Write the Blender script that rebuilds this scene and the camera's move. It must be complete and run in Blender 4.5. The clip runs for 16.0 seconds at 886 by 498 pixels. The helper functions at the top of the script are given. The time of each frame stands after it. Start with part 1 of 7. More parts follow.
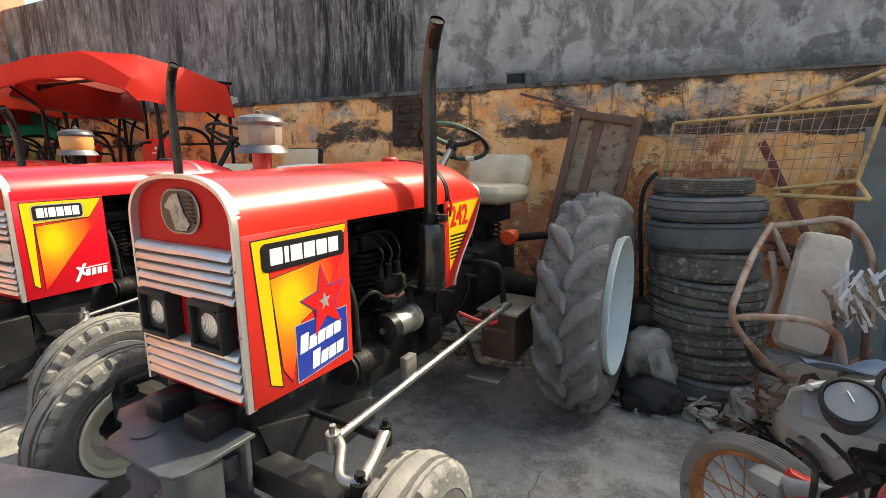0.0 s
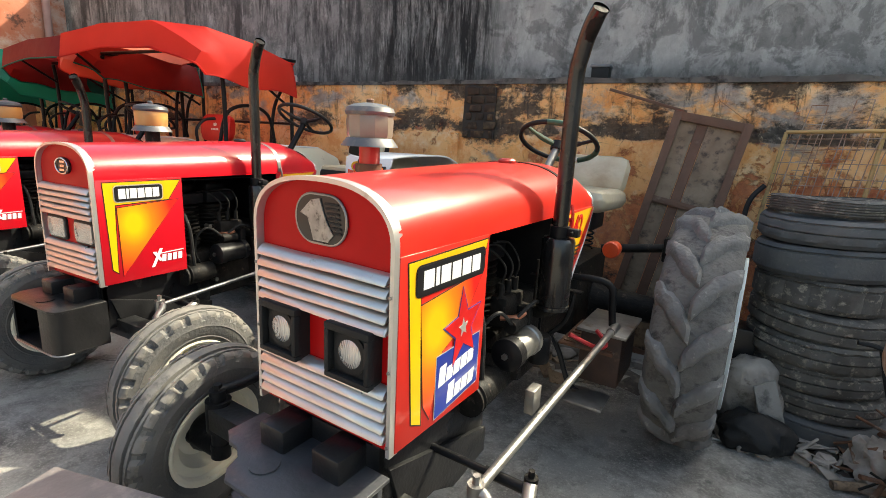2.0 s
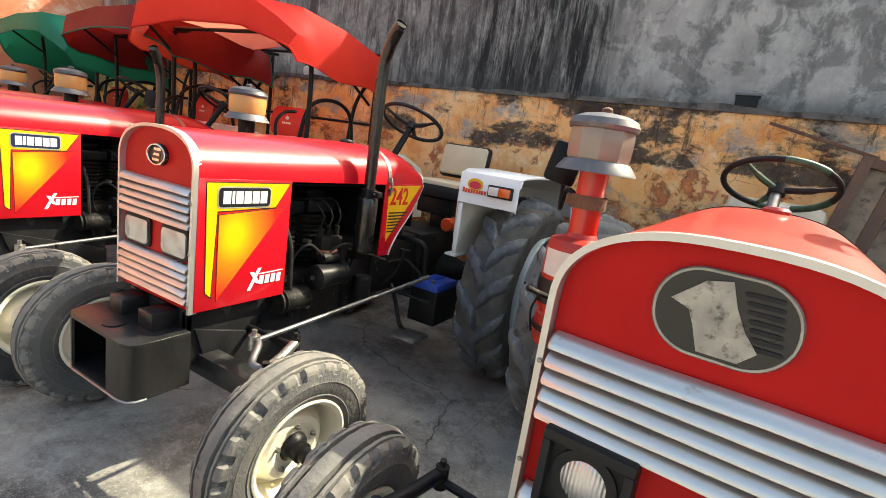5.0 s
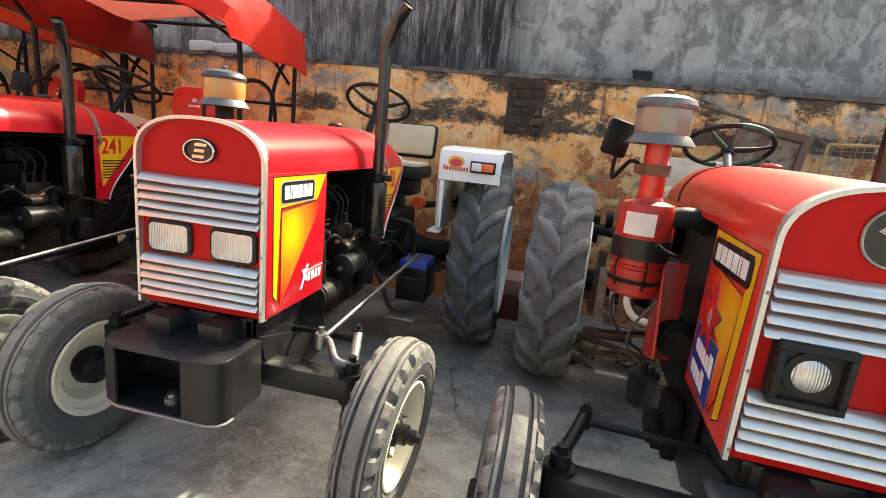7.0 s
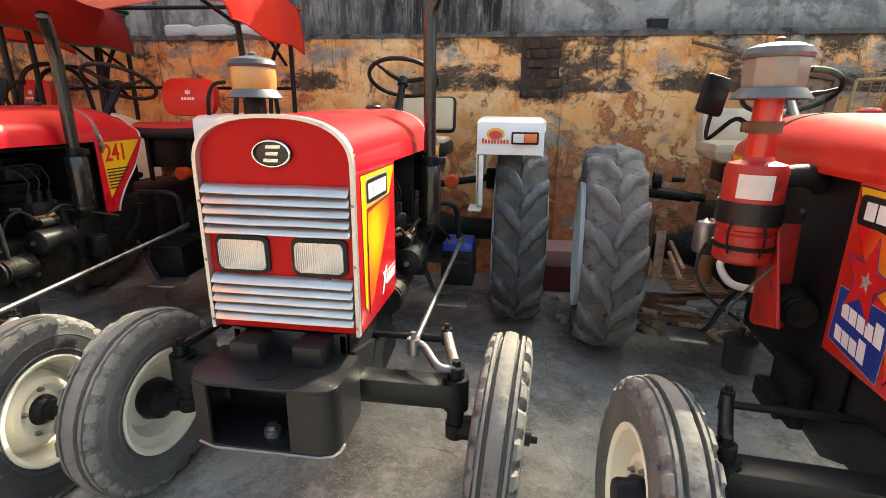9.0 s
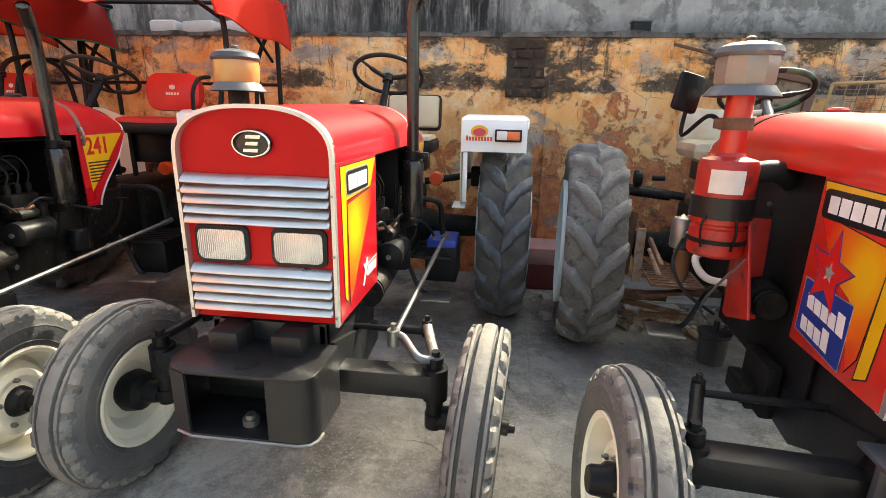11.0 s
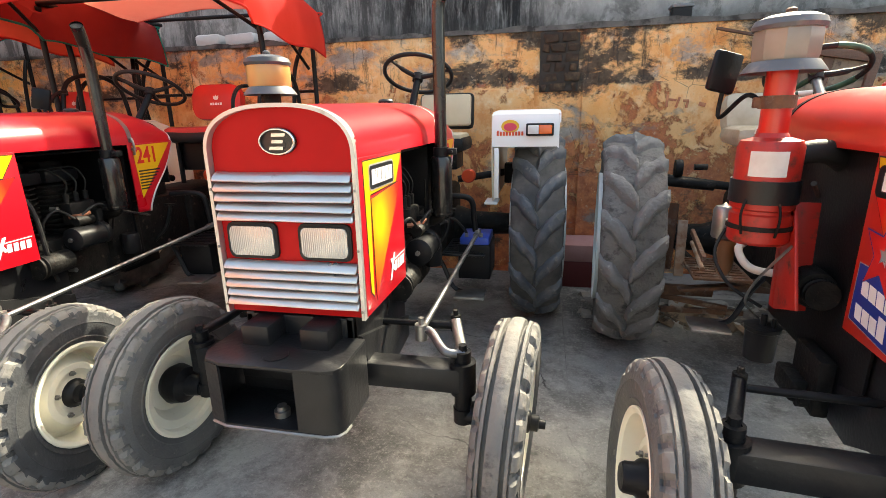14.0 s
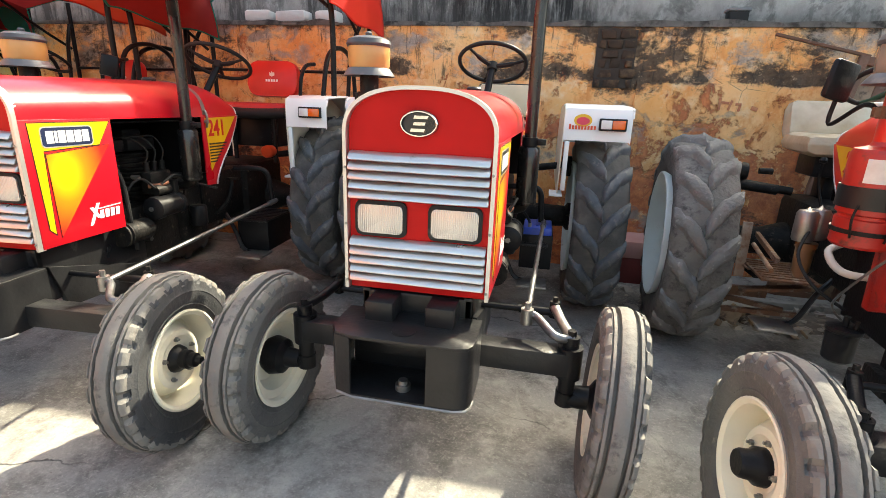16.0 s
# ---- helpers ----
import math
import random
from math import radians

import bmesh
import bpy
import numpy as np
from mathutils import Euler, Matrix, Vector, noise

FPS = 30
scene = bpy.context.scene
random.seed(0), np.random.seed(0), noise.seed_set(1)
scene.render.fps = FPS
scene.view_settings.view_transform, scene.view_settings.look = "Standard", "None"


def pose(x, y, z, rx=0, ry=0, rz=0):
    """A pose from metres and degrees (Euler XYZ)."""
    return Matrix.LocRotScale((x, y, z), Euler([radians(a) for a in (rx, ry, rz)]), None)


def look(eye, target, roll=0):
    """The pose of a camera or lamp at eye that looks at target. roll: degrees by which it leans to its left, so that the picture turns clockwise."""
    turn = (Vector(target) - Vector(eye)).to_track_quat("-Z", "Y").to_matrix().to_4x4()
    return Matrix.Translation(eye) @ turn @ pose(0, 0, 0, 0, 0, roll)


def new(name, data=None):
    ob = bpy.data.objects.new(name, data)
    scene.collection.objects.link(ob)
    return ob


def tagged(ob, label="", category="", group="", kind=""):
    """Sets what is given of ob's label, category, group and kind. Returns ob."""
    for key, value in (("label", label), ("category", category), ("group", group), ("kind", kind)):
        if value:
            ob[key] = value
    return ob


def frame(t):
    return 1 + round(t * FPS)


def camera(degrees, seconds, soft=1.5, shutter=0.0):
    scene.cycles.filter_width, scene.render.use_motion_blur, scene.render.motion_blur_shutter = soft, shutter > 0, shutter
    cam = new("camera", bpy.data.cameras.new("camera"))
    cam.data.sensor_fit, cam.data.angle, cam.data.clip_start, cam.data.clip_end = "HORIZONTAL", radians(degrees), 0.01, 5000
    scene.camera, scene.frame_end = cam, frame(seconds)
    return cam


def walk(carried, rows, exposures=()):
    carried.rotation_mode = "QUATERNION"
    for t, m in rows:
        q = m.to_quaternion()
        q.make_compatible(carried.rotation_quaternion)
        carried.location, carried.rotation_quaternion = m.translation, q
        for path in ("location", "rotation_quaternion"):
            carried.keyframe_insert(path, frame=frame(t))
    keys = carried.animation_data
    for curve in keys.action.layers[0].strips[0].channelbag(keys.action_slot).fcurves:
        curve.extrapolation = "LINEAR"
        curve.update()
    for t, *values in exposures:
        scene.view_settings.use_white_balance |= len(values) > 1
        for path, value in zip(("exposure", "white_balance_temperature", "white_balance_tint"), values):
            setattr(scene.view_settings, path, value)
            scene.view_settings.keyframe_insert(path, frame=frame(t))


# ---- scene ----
cam = camera(85.3, 16.0, soft=0.55)
PATH = [
    (0, (1.394, 0.493, 1.481), (0.559, 2.27, 1.099), -0.3),
    (0.5, (1.36, 0.493, 1.477), (0.486, 2.244, 1.063), 0.4),
    (1, (1.252, 0.492, 1.48), (0.343, 2.222, 1.053), 1.4),
    (1.5, (1.063, 0.505, 1.516), (0.164, 2.239, 1.089), 2.3),
    (2, (0.928, 0.518, 1.536), (0.024, 2.247, 1.094), 3.0),
    (2.5, (0.782, 0.582, 1.538), (-0.165, 2.286, 1.092), 3.7),
    (3, (0.635, 0.694, 1.567), (-0.371, 2.365, 1.126), 3.8),
    (3.5, (0.511, 0.751, 1.562), (-0.534, 2.4, 1.126), 5.2),
    (4, (0.379, 0.746, 1.542), (-0.677, 2.384, 1.092), 7.1),
    (4.2, (0.327, 0.735, 1.536), (-0.709, 2.386, 1.09), 7.8),
    (6.3, (-0.454, 0.529, 1.438), (-1.041, 2.409, 1.089), 6.2),
    (6.5, (-0.514, 0.483, 1.438), (-1.006, 2.389, 1.081), 6.0),
    (7, (-0.678, 0.285, 1.422), (-1.05, 2.204, 0.997), 5.8),
    (7.5, (-0.84, 0.301, 1.408), (-1.213, 2.205, 0.925), 3.7),
    (8, (-0.989, 0.395, 1.44), (-1.329, 2.295, 0.917), 2.1),
    (8.2, (-1.023, 0.405, 1.45), (-1.354, 2.298, 0.897), 0.4),
    (10.3, (-1.193, 0.314, 1.42), (-1.375, 2.234, 0.889), 2.5),
    (10.5, (-1.159, 0.335, 1.423), (-1.344, 2.254, 0.891), 2.3),
    (11, (-1.086, 0.351, 1.414), (-1.31, 2.264, 0.876), 1.3),
    (11.5, (-1.05, 0.37, 1.379), (-1.34, 2.263, 0.801), 0.4),
    (12, (-1.04, 0.376, 1.366), (-1.373, 2.256, 0.769), 0.2),
    (12.5, (-1.025, 0.381, 1.386), (-1.378, 2.266, 0.818), 0.0),
    (13, (-1.023, 0.379, 1.403), (-1.388, 2.275, 0.881), -0.3),
    (13.5, (-1.016, 0.371, 1.408), (-1.387, 2.272, 0.909), -0.9),
    (14, (-1.025, 0.361, 1.378), (-1.426, 2.249, 0.852), -1.2),
    (14.5, (-1.072, 0.347, 1.368), (-1.527, 2.212, 0.806), -1.2),
    (15, (-1.159, 0.324, 1.363), (-1.598, 2.187, 0.784), -0.2),
    (15.5, (-1.322, 0.273, 1.37), (-1.715, 2.147, 0.792), 0.7),
    (16, (-1.441, 0.223, 1.374), (-1.812, 2.104, 0.805), 2.1),
]
walk(cam, [(t, look(eye, target, roll)) for t, eye, target, roll in PATH],
     [(0.0, 1.56, 7300, 1), (3.5, 1.66, 7250, 1), (6.5, 1.92, 7450, 0), (11.0, 2.17, 7450, 0), (12.0, 2.27, 7400, 1), (13.5, 2.13, 7400, 1), (15.0, 2.24, 7350, 1), (16.0, 2.18, 7400, 1)])

# ---------------------------------------------------------------- world, sun
SUN_TO = Vector((0.33, 0.48, 0.53)).normalized()
world = bpy.data.worlds.new("sky")
scene.world = world
world.use_nodes = True
wn = world.node_tree
sky = wn.nodes.new("ShaderNodeTexSky")
sky.sky_type = "NISHITA"
sky.sun_disc = False
sky.sun_elevation = math.asin(SUN_TO.z)
sky.sun_rotation = math.atan2(SUN_TO.x, SUN_TO.y)
sky.dust_density = 5.0
sky.air_density = 1.0
wn.nodes["Background"].inputs["Strength"].default_value = 0.15
wn.links.new(sky.outputs[0], wn.nodes["Background"].inputs["Color"])
sun_data = bpy.data.lights.new("sun", "SUN")
sun_data.energy, sun_data.angle, sun_data.color = 3.3, radians(0.53), (1.0, 0.93, 0.82)
sun = new("sun", sun_data)
sun.matrix_world = look(SUN_TO * 30, (0, 0, 0))

# ---------------------------------------------------------------- materials
def rgba(c):
    return (c[0], c[1], c[2], 1.0)


def surface(name, col, rough=0.5, metal=0.0, col2=None, scale=6.0, wear=None, wear_at=0.62, wear_scale=9.0,
            bump=0.0, bump_scale=60.0, coat=0.0, rough_var=0.12, spread=0.5, spec=0.5):
    """A node material: two colours mixed by broad noise, optional worn or dusty patches, fine relief, uneven gloss."""
    m = bpy.data.materials.new(name)
    m.use_nodes = True
    nt = m.node_tree
    b = nt.nodes["Principled BSDF"]
    tc = nt.nodes.new("ShaderNodeTexCoord")
    n1 = nt.nodes.new("ShaderNodeTexNoise")
    n1.inputs["Scale"].default_value, n1.inputs["Detail"].default_value = scale, 6
    nt.links.new(tc.outputs["Object"], n1.inputs["Vector"])
    mix = nt.nodes.new("ShaderNodeMix")
    mix.data_type = "RGBA"
    rmp = nt.nodes.new("ShaderNodeMapRange")
    rmp.inputs[1].default_value, rmp.inputs[2].default_value = 0.5 - spread * 0.4, 0.5 + spread * 0.4
    nt.links.new(n1.outputs["Fac"], rmp.inputs[0])
    nt.links.new(rmp.outputs[0], mix.inputs["Factor"])
    mix.inputs["A"].default_value = rgba(col)
    mix.inputs["B"].default_value = rgba(col2 or [c * 0.8 for c in col])
    out = mix.outputs["Result"]
    rough_in = None
    if wear:
        n2 = nt.nodes.new("ShaderNodeTexNoise")
        n2.inputs["Scale"].default_value, n2.inputs["Detail"].default_value, n2.inputs["Roughness"].default_value = wear_scale, 10, 0.65
        nt.links.new(tc.outputs["Object"], n2.inputs["Vector"])
        r2 = nt.nodes.new("ShaderNodeMapRange")
        r2.inputs[1].default_value, r2.inputs[2].default_value = wear_at - 0.06, wear_at + 0.08
        nt.links.new(n2.outputs["Fac"], r2.inputs[0])
        mx = nt.nodes.new("ShaderNodeMix")
        mx.data_type = "RGBA"
        nt.links.new(r2.outputs[0], mx.inputs["Factor"])
        nt.links.new(out, mx.inputs["A"])
        mx.inputs["B"].default_value = rgba(wear)
        out = mx.outputs["Result"]
    nt.links.new(out, b.inputs["Base Color"])
    n3 = nt.nodes.new("ShaderNodeTexNoise")
    n3.inputs["Scale"].default_value, n3.inputs["Detail"].default_value = bump_scale, 5
    nt.links.new(tc.outputs["Object"], n3.inputs["Vector"])
    r3 = nt.nodes.new("ShaderNodeMapRange")
    r3.inputs[3].default_value, r3.inputs[4].default_value = max(0.03, rough - rough_var), min(1.0, rough + rough_var)
    nt.links.new(n1.outputs["Fac"], r3.inputs[0])
    nt.links.new(r3.outputs[0], b.inputs["Roughness"])
    b.inputs["Metallic"].default_value = metal
    b.inputs["Specular IOR Level"].default_value = spec
    b.inputs["Coat Weight"].default_value = coat
    b.inputs["Coat Roughness"].default_value = 0.08
    if bump:
        bp = nt.nodes.new("ShaderNodeBump")
        bp.inputs["Strength"].default_value, bp.inputs["Distance"].default_value = bump, 0.01
        nt.links.new(n3.outputs["Fac"], bp.inputs["Height"])
        nt.links.new(bp.outputs["Normal"], b.inputs["Normal"])
    return m


RED = surface("bright_red_paint", (0.50, 0.004, 0.014), 0.30, col2=(0.43, 0.003, 0.012), scale=3, coat=0.35, rough_var=0.08)
RED_OLD = surface("orange_red_paint", (0.58, 0.022, 0.012), 0.33, col2=(0.48, 0.014, 0.009), scale=4, coat=0.45,
                  wear=(0.50, 0.07, 0.04), wear_at=0.74, wear_scale=40, rough_var=0.1)
RED_GRILLE = surface("grille_red_paint", (0.46, 0.006, 0.008), 0.45, col2=(0.38, 0.005, 0.006), scale=5, spec=0.15)
RED_MACH = surface("machine_red_paint", (0.44, 0.020, 0.012), 0.42, col2=(0.34, 0.014, 0.010), wear=(0.07, 0.03, 0.02), wear_at=0.61, wear_scale=14, bump=0.1)
STRIPE = surface("dark_red_stripe", (0.20, 0.006, 0.008), 0.35, coat=0.3)
BLACK = surface("black_paint", (0.007, 0.007, 0.008), 0.38, col2=(0.012, 0.012, 0.013), scale=12, wear=(0.09, 0.085, 0.08), wear_at=0.72, bump=0.12, bump_scale=90, spec=0.16)
BLACK_GLOSS = surface("gloss_black_paint", (0.008, 0.0075, 0.0075), 0.26, col2=(0.014, 0.012, 0.011), coat=0.25, wear=(0.04, 0.025, 0.02), wear_at=0.74)
CHASSIS = surface("greyish_black_paint", (0.010, 0.010, 0.011), 0.33, col2=(0.018, 0.018, 0.019), scale=9, wear=(0.10, 0.095, 0.09), wear_at=0.70, bump=0.12, spec=0.3)
# worn black paint, greyed so the colour carries the sky's reflection
BUMPER_GREY = surface("worn_grey_black_paint", (0.034, 0.036, 0.041), 0.36, col2=(0.062, 0.065, 0.072), scale=7, wear=(0.16, 0.15, 0.14), wear_at=0.66, bump=0.15)
IRON = surface("greasy_iron", (0.006, 0.006, 0.006), 0.55, 0.1, col2=(0.02, 0.018, 0.016), scale=20, wear=(0.12, 0.09, 0.07), wear_at=0.66, wear_scale=25, bump=0.35, bump_scale=70, spec=0.16)
RUST = surface("rusty_steel", (0.17, 0.075, 0.035), 0.75, 0.1, col2=(0.09, 0.045, 0.03), scale=18, wear=(0.26, 0.21, 0.17), wear_at=0.6, bump=0.5, bump_scale=90)
RUST_DARK = surface("oily_rust", (0.045, 0.026, 0.019), 0.7, 0.1, col2=(0.085, 0.045, 0.03), scale=14, wear=(0.16, 0.085, 0.05), wear_at=0.66, bump=0.5, bump_scale=80)
RUST_PALE = surface("rust_stained_tube", (0.40, 0.35, 0.30), 0.6, 0.2, col2=(0.30, 0.15, 0.08), scale=11, wear=(0.22, 0.09, 0.04), wear_at=0.55, bump=0.3)
STEEL = surface("bare_steel", (0.34, 0.335, 0.32), 0.40, 0.85, col2=(0.24, 0.23, 0.215), scale=15, wear=(0.17, 0.11, 0.075), wear_at=0.64, bump=0.1)
ALUM = surface("polished_aluminium_trim", (0.62, 0.615, 0.60), 0.32, 0.8, col2=(0.52, 0.51, 0.49), scale=5, wear=(0.36, 0.30, 0.23), wear_at=0.70, wear_scale=30)
TRIM_WHITE = surface("dull_aluminium_edge", (0.56, 0.56, 0.55), 0.36, 0.75, col2=(0.55, 0.53, 0.5), scale=14, wear=(0.35, 0.3, 0.26), wear_at=0.7)
DULL_STEEL = surface("dull_blued_steel", (0.20, 0.205, 0.215), 0.42, 0.8, col2=(0.12, 0.12, 0.125), scale=13, wear=(0.07, 0.055, 0.045), wear_at=0.62, bump=0.1)
CHROME = surface("chrome", (0.75, 0.75, 0.75), 0.12, 1.0, rough_var=0.06)
CREAM = surface("cream_paint", (0.82, 0.78, 0.64), 0.40, col2=(0.76, 0.71, 0.57), scale=7, wear=(0.42, 0.34, 0.24), wear_at=0.72, bump=0.06)
PALE_BLUE = surface("pale_blue_rim_paint", (0.66, 0.72, 0.72), 0.45, col2=(0.58, 0.64, 0.64), scale=6, wear=(0.33, 0.31, 0.28), wear_at=0.68)
WHITE = surface("white_paint", (0.78, 0.79, 0.78), 0.38, col2=(0.72, 0.73, 0.72), scale=5, coat=0.2, wear=(0.55, 0.52, 0.47), wear_at=0.74)
RUBBER = surface("dusty_rubber", (0.052, 0.061, 0.074), 0.62, col2=(0.135, 0.138, 0.142), scale=10, wear=(0.20, 0.185, 0.165), wear_at=0.62, wear_scale=26, bump=0.5, bump_scale=55)
RUBBER_BLACK = surface("black_tyre_wall", (0.026, 0.028, 0.032), 0.6, col2=(0.05, 0.051, 0.054), scale=9, wear=(0.12, 0.115, 0.105), wear_at=0.68, wear_scale=26, bump=0.4, bump_scale=55)
RUBBER_GREY = surface("grey_weathered_rubber", (0.36, 0.358, 0.350), 0.85, col2=(0.20, 0.196, 0.188), scale=11, wear=(0.42, 0.40, 0.365), wear_at=0.58, wear_scale=22, bump=0.6, bump_scale=50)
RUBBER_TAN = surface("mud_dusted_rubber", (0.070, 0.072, 0.076), 0.75, col2=(0.125, 0.121, 0.114), scale=6, wear=(0.20, 0.182, 0.16), wear_at=0.66, wear_scale=30, bump=0.45, bump_scale=60)
TREAD_TAN = surface("dry_dusty_tread", (0.130, 0.128, 0.125), 0.9, col2=(0.225, 0.207, 0.182), scale=6, wear=(0.075, 0.073, 0.070), wear_at=0.63, wear_scale=18, bump=0.35, bump_scale=45, spec=0.2)
RUBBER_DARK = surface("old_dark_rubber", (0.060, 0.053, 0.045), 0.75, col2=(0.13, 0.12, 0.108), scale=9, wear=(0.36, 0.31, 0.25), wear_at=0.60, wear_scale=22, bump=0.6, bump_scale=50)
LUG_GREY = surface("scuffed_lug_rubber", (0.125, 0.122, 0.118), 0.88, col2=(0.215, 0.208, 0.196), scale=4, wear=(0.36, 0.345, 0.32), wear_at=0.64, wear_scale=20, bump=0.9, bump_scale=50, spec=0.2)
GROOVE_GREY = surface("dusty_groove_rubber", (0.165, 0.155, 0.140), 0.9, col2=(0.10, 0.095, 0.088), scale=6, wear=(0.055, 0.051, 0.047), wear_at=0.58, wear_scale=18, bump=0.9)
GROOVE_DARK = surface("dark_groove_rubber", (0.045, 0.044, 0.043), 0.85, col2=(0.12, 0.113, 0.104), scale=9, wear=(0.13, 0.12, 0.105), wear_at=0.6, bump=0.5)
GROOVE_FRONT = surface("dusty_groove_floor", (0.105, 0.102, 0.098), 0.9, col2=(0.15, 0.142, 0.13), scale=9, bump=0.5)
YELLOW = surface("yellow_decal", (0.68, 0.40, 0.010), 0.35, col2=(0.64, 0.36, 0.008), coat=0.2)
DECAL_BLACK = surface("black_decal", (0.012, 0.012, 0.013), 0.3)
DECAL_WHITE = surface("white_decal", (0.80, 0.80, 0.79), 0.35)
DECAL_RED = surface("red_decal", (0.58, 0.012, 0.012), 0.33, coat=0.3)
DECAL_BLUE = surface("blue_decal", (0.015, 0.035, 0.26), 0.33, coat=0.3)
PLATE_EDGE = surface("pale_plate_edge", (0.62, 0.62, 0.6), 0.3, 0.6)
NAVY = surface("navy_plate", (0.012, 0.02, 0.055), 0.3)
ORANGE = surface("orange_lens", (0.75, 0.12, 0.01), 0.2, coat=0.6)
ORANGE_PLASTIC = surface("orange_plastic", (0.70, 0.07, 0.015), 0.4)
LENS_WHITE = surface("clear_white_lens", (0.75, 0.74, 0.72), 0.2, coat=0.5)
PLASTIC = surface("black_plastic", (0.022, 0.022, 0.022), 0.5, bump=0.15, bump_scale=120, wear=(0.08, 0.075, 0.07), wear_at=0.68, spec=0.16)
GREY_PLASTIC = surface("dusty_grey_plastic", (0.16, 0.17, 0.18), 0.55, col2=(0.10, 0.105, 0.11), wear=(0.30, 0.28, 0.25), wear_at=0.62, bump=0.1)
GREY_STEEL = surface("dull_grey_cowl", (0.36, 0.38, 0.39), 0.5, col2=(0.27, 0.28, 0.28), wear=(0.44, 0.40, 0.34), wear_at=0.6, bump=0.1)
CAP_GREY = surface("grey_cap_plastic", (0.05, 0.054, 0.062), 0.45, wear=(0.26, 0.25, 0.24), wear_at=0.64)
SKIRT = surface("dull_tin", (0.13, 0.133, 0.14), 0.45, 0.3, wear=(0.22, 0.19, 0.16), wear_at=0.6)
BOWL_TAN = surface("amber_oil_bowl", (0.50, 0.28, 0.09), 0.35, col2=(0.40, 0.22, 0.075), scale=9, coat=0.3)
BOWL_CLEAR = surface("milky_dusty_bowl", (0.27, 0.235, 0.19), 0.35, col2=(0.19, 0.155, 0.12), scale=9, coat=0.3)
SEAT_TAN = surface("tan_vinyl", (0.56, 0.47, 0.32), 0.5, col2=(0.48, 0.40, 0.27), bump=0.15, bump_scale=140)
SEAT_COVER = surface("creased_plastic_cover", (0.56, 0.50, 0.37), 0.35, col2=(0.36, 0.29, 0.19), scale=6, bump=0.9, bump_scale=12, coat=0.3)
SEAT_RED = surface("red_vinyl", (0.52, 0.012, 0.012), 0.42, bump=0.1, bump_scale=120)
BATTERY_BLUE = surface("blue_battery_lid", (0.02, 0.07, 0.42), 0.35)
LABEL = surface("soiled_paper_label", (0.70, 0.66, 0.60), 0.6, col2=(0.55, 0.48, 0.42), scale=16)
PINK = surface("pink_plaster", (0.48, 0.26, 0.24), 0.7, col2=(0.40, 0.2, 0.18), bump=0.2)
MAROON = surface("maroon_paint", (0.15, 0.02, 0.02), 0.6, bump=0.2)
CLOTH_RED = surface("red_tarpaulin", (0.55, 0.018, 0.022), 0.65, col2=(0.47, 0.014, 0.018), scale=5, bump=0.6, bump_scale=9, spec=0.2)
CLOTH_DKRED = surface("dark_red_tarpaulin", (0.30, 0.02, 0.022), 0.6, col2=(0.24, 0.015, 0.02), bump=0.5, bump_scale=9)
CLOTH_GREEN = surface("green_tarpaulin", (0.012, 0.20, 0.14), 0.55, col2=(0.010, 0.15, 0.11), bump=0.5, bump_scale=9)
for m_ in (CLOTH_RED, CLOTH_DKRED, CLOTH_GREEN):
    # thin cloth lets some daylight through
    nt_ = m_.node_tree
    b_ = nt_.nodes["Principled BSDF"]
    tl_ = nt_.nodes.new("ShaderNodeBsdfTranslucent")
    tl_.inputs["Color"].default_value = (0.80, 0.20, 0.13, 1) if m_ is CLOTH_RED else (0.22, 0.015, 0.015, 1) if m_ is CLOTH_DKRED else (0.02, 0.35, 0.25, 1)
    ms_ = nt_.nodes.new("ShaderNodeMixShader")
    ms_.inputs[0].default_value = 0.5
    nt_.links.new(b_.outputs[0], ms_.inputs[1])
    nt_.links.new(tl_.outputs[0], ms_.inputs[2])
    nt_.links.new(ms_.outputs[0], nt_.nodes["Material Output"].inputs["Surface"])
WOOD = surface("weathered_wood", (0.165, 0.112, 0.068), 0.8, col2=(0.26, 0.19, 0.13), scale=9, wear=(0.045, 0.032, 0.026), wear_at=0.58, wear_scale=13, bump=0.6, bump_scale=40)
WOOD_RED = surface("brown_frame_wood", (0.150, 0.075, 0.045), 0.75, col2=(0.10, 0.055, 0.036), scale=9, wear=(0.22, 0.16, 0.12), wear_at=0.66, bump=0.5)
RACK_YELLOW = surface("yellow_ochre_tube", (0.50, 0.34, 0.13), 0.6, col2=(0.40, 0.26, 0.11), wear=(0.17, 0.09, 0.05), wear_at=0.6, bump=0.2)
FOAM = surface("dirty_beige_cover", (0.45, 0.38, 0.31), 0.8, col2=(0.34, 0.28, 0.22), scale=6, wear=(0.2, 0.15, 0.11), wear_at=0.64, bump=0.6, bump_scale=14)
PAPER = surface("dusty_paper", (0.62, 0.60, 0.60), 0.7, col2=(0.48, 0.46, 0.47), scale=9)
TARP_BLUE = surface("faded_blue_tarp", (0.16, 0.21, 0.30), 0.6, col2=(0.24, 0.29, 0.37), scale=9, bump=0.4, bump_scale=18)
RAG = surface("soiled_rag", (0.42, 0.38, 0.34), 0.9, col2=(0.22, 0.18, 0.15), scale=14, bump=0.7, bump_scale=30)
BAG = surface("dusty_sack", (0.38, 0.34, 0.30), 0.85, col2=(0.22, 0.19, 0.16), scale=9, wear=(0.10, 0.085, 0.07), wear_at=0.6, bump=0.9, bump_scale=24)
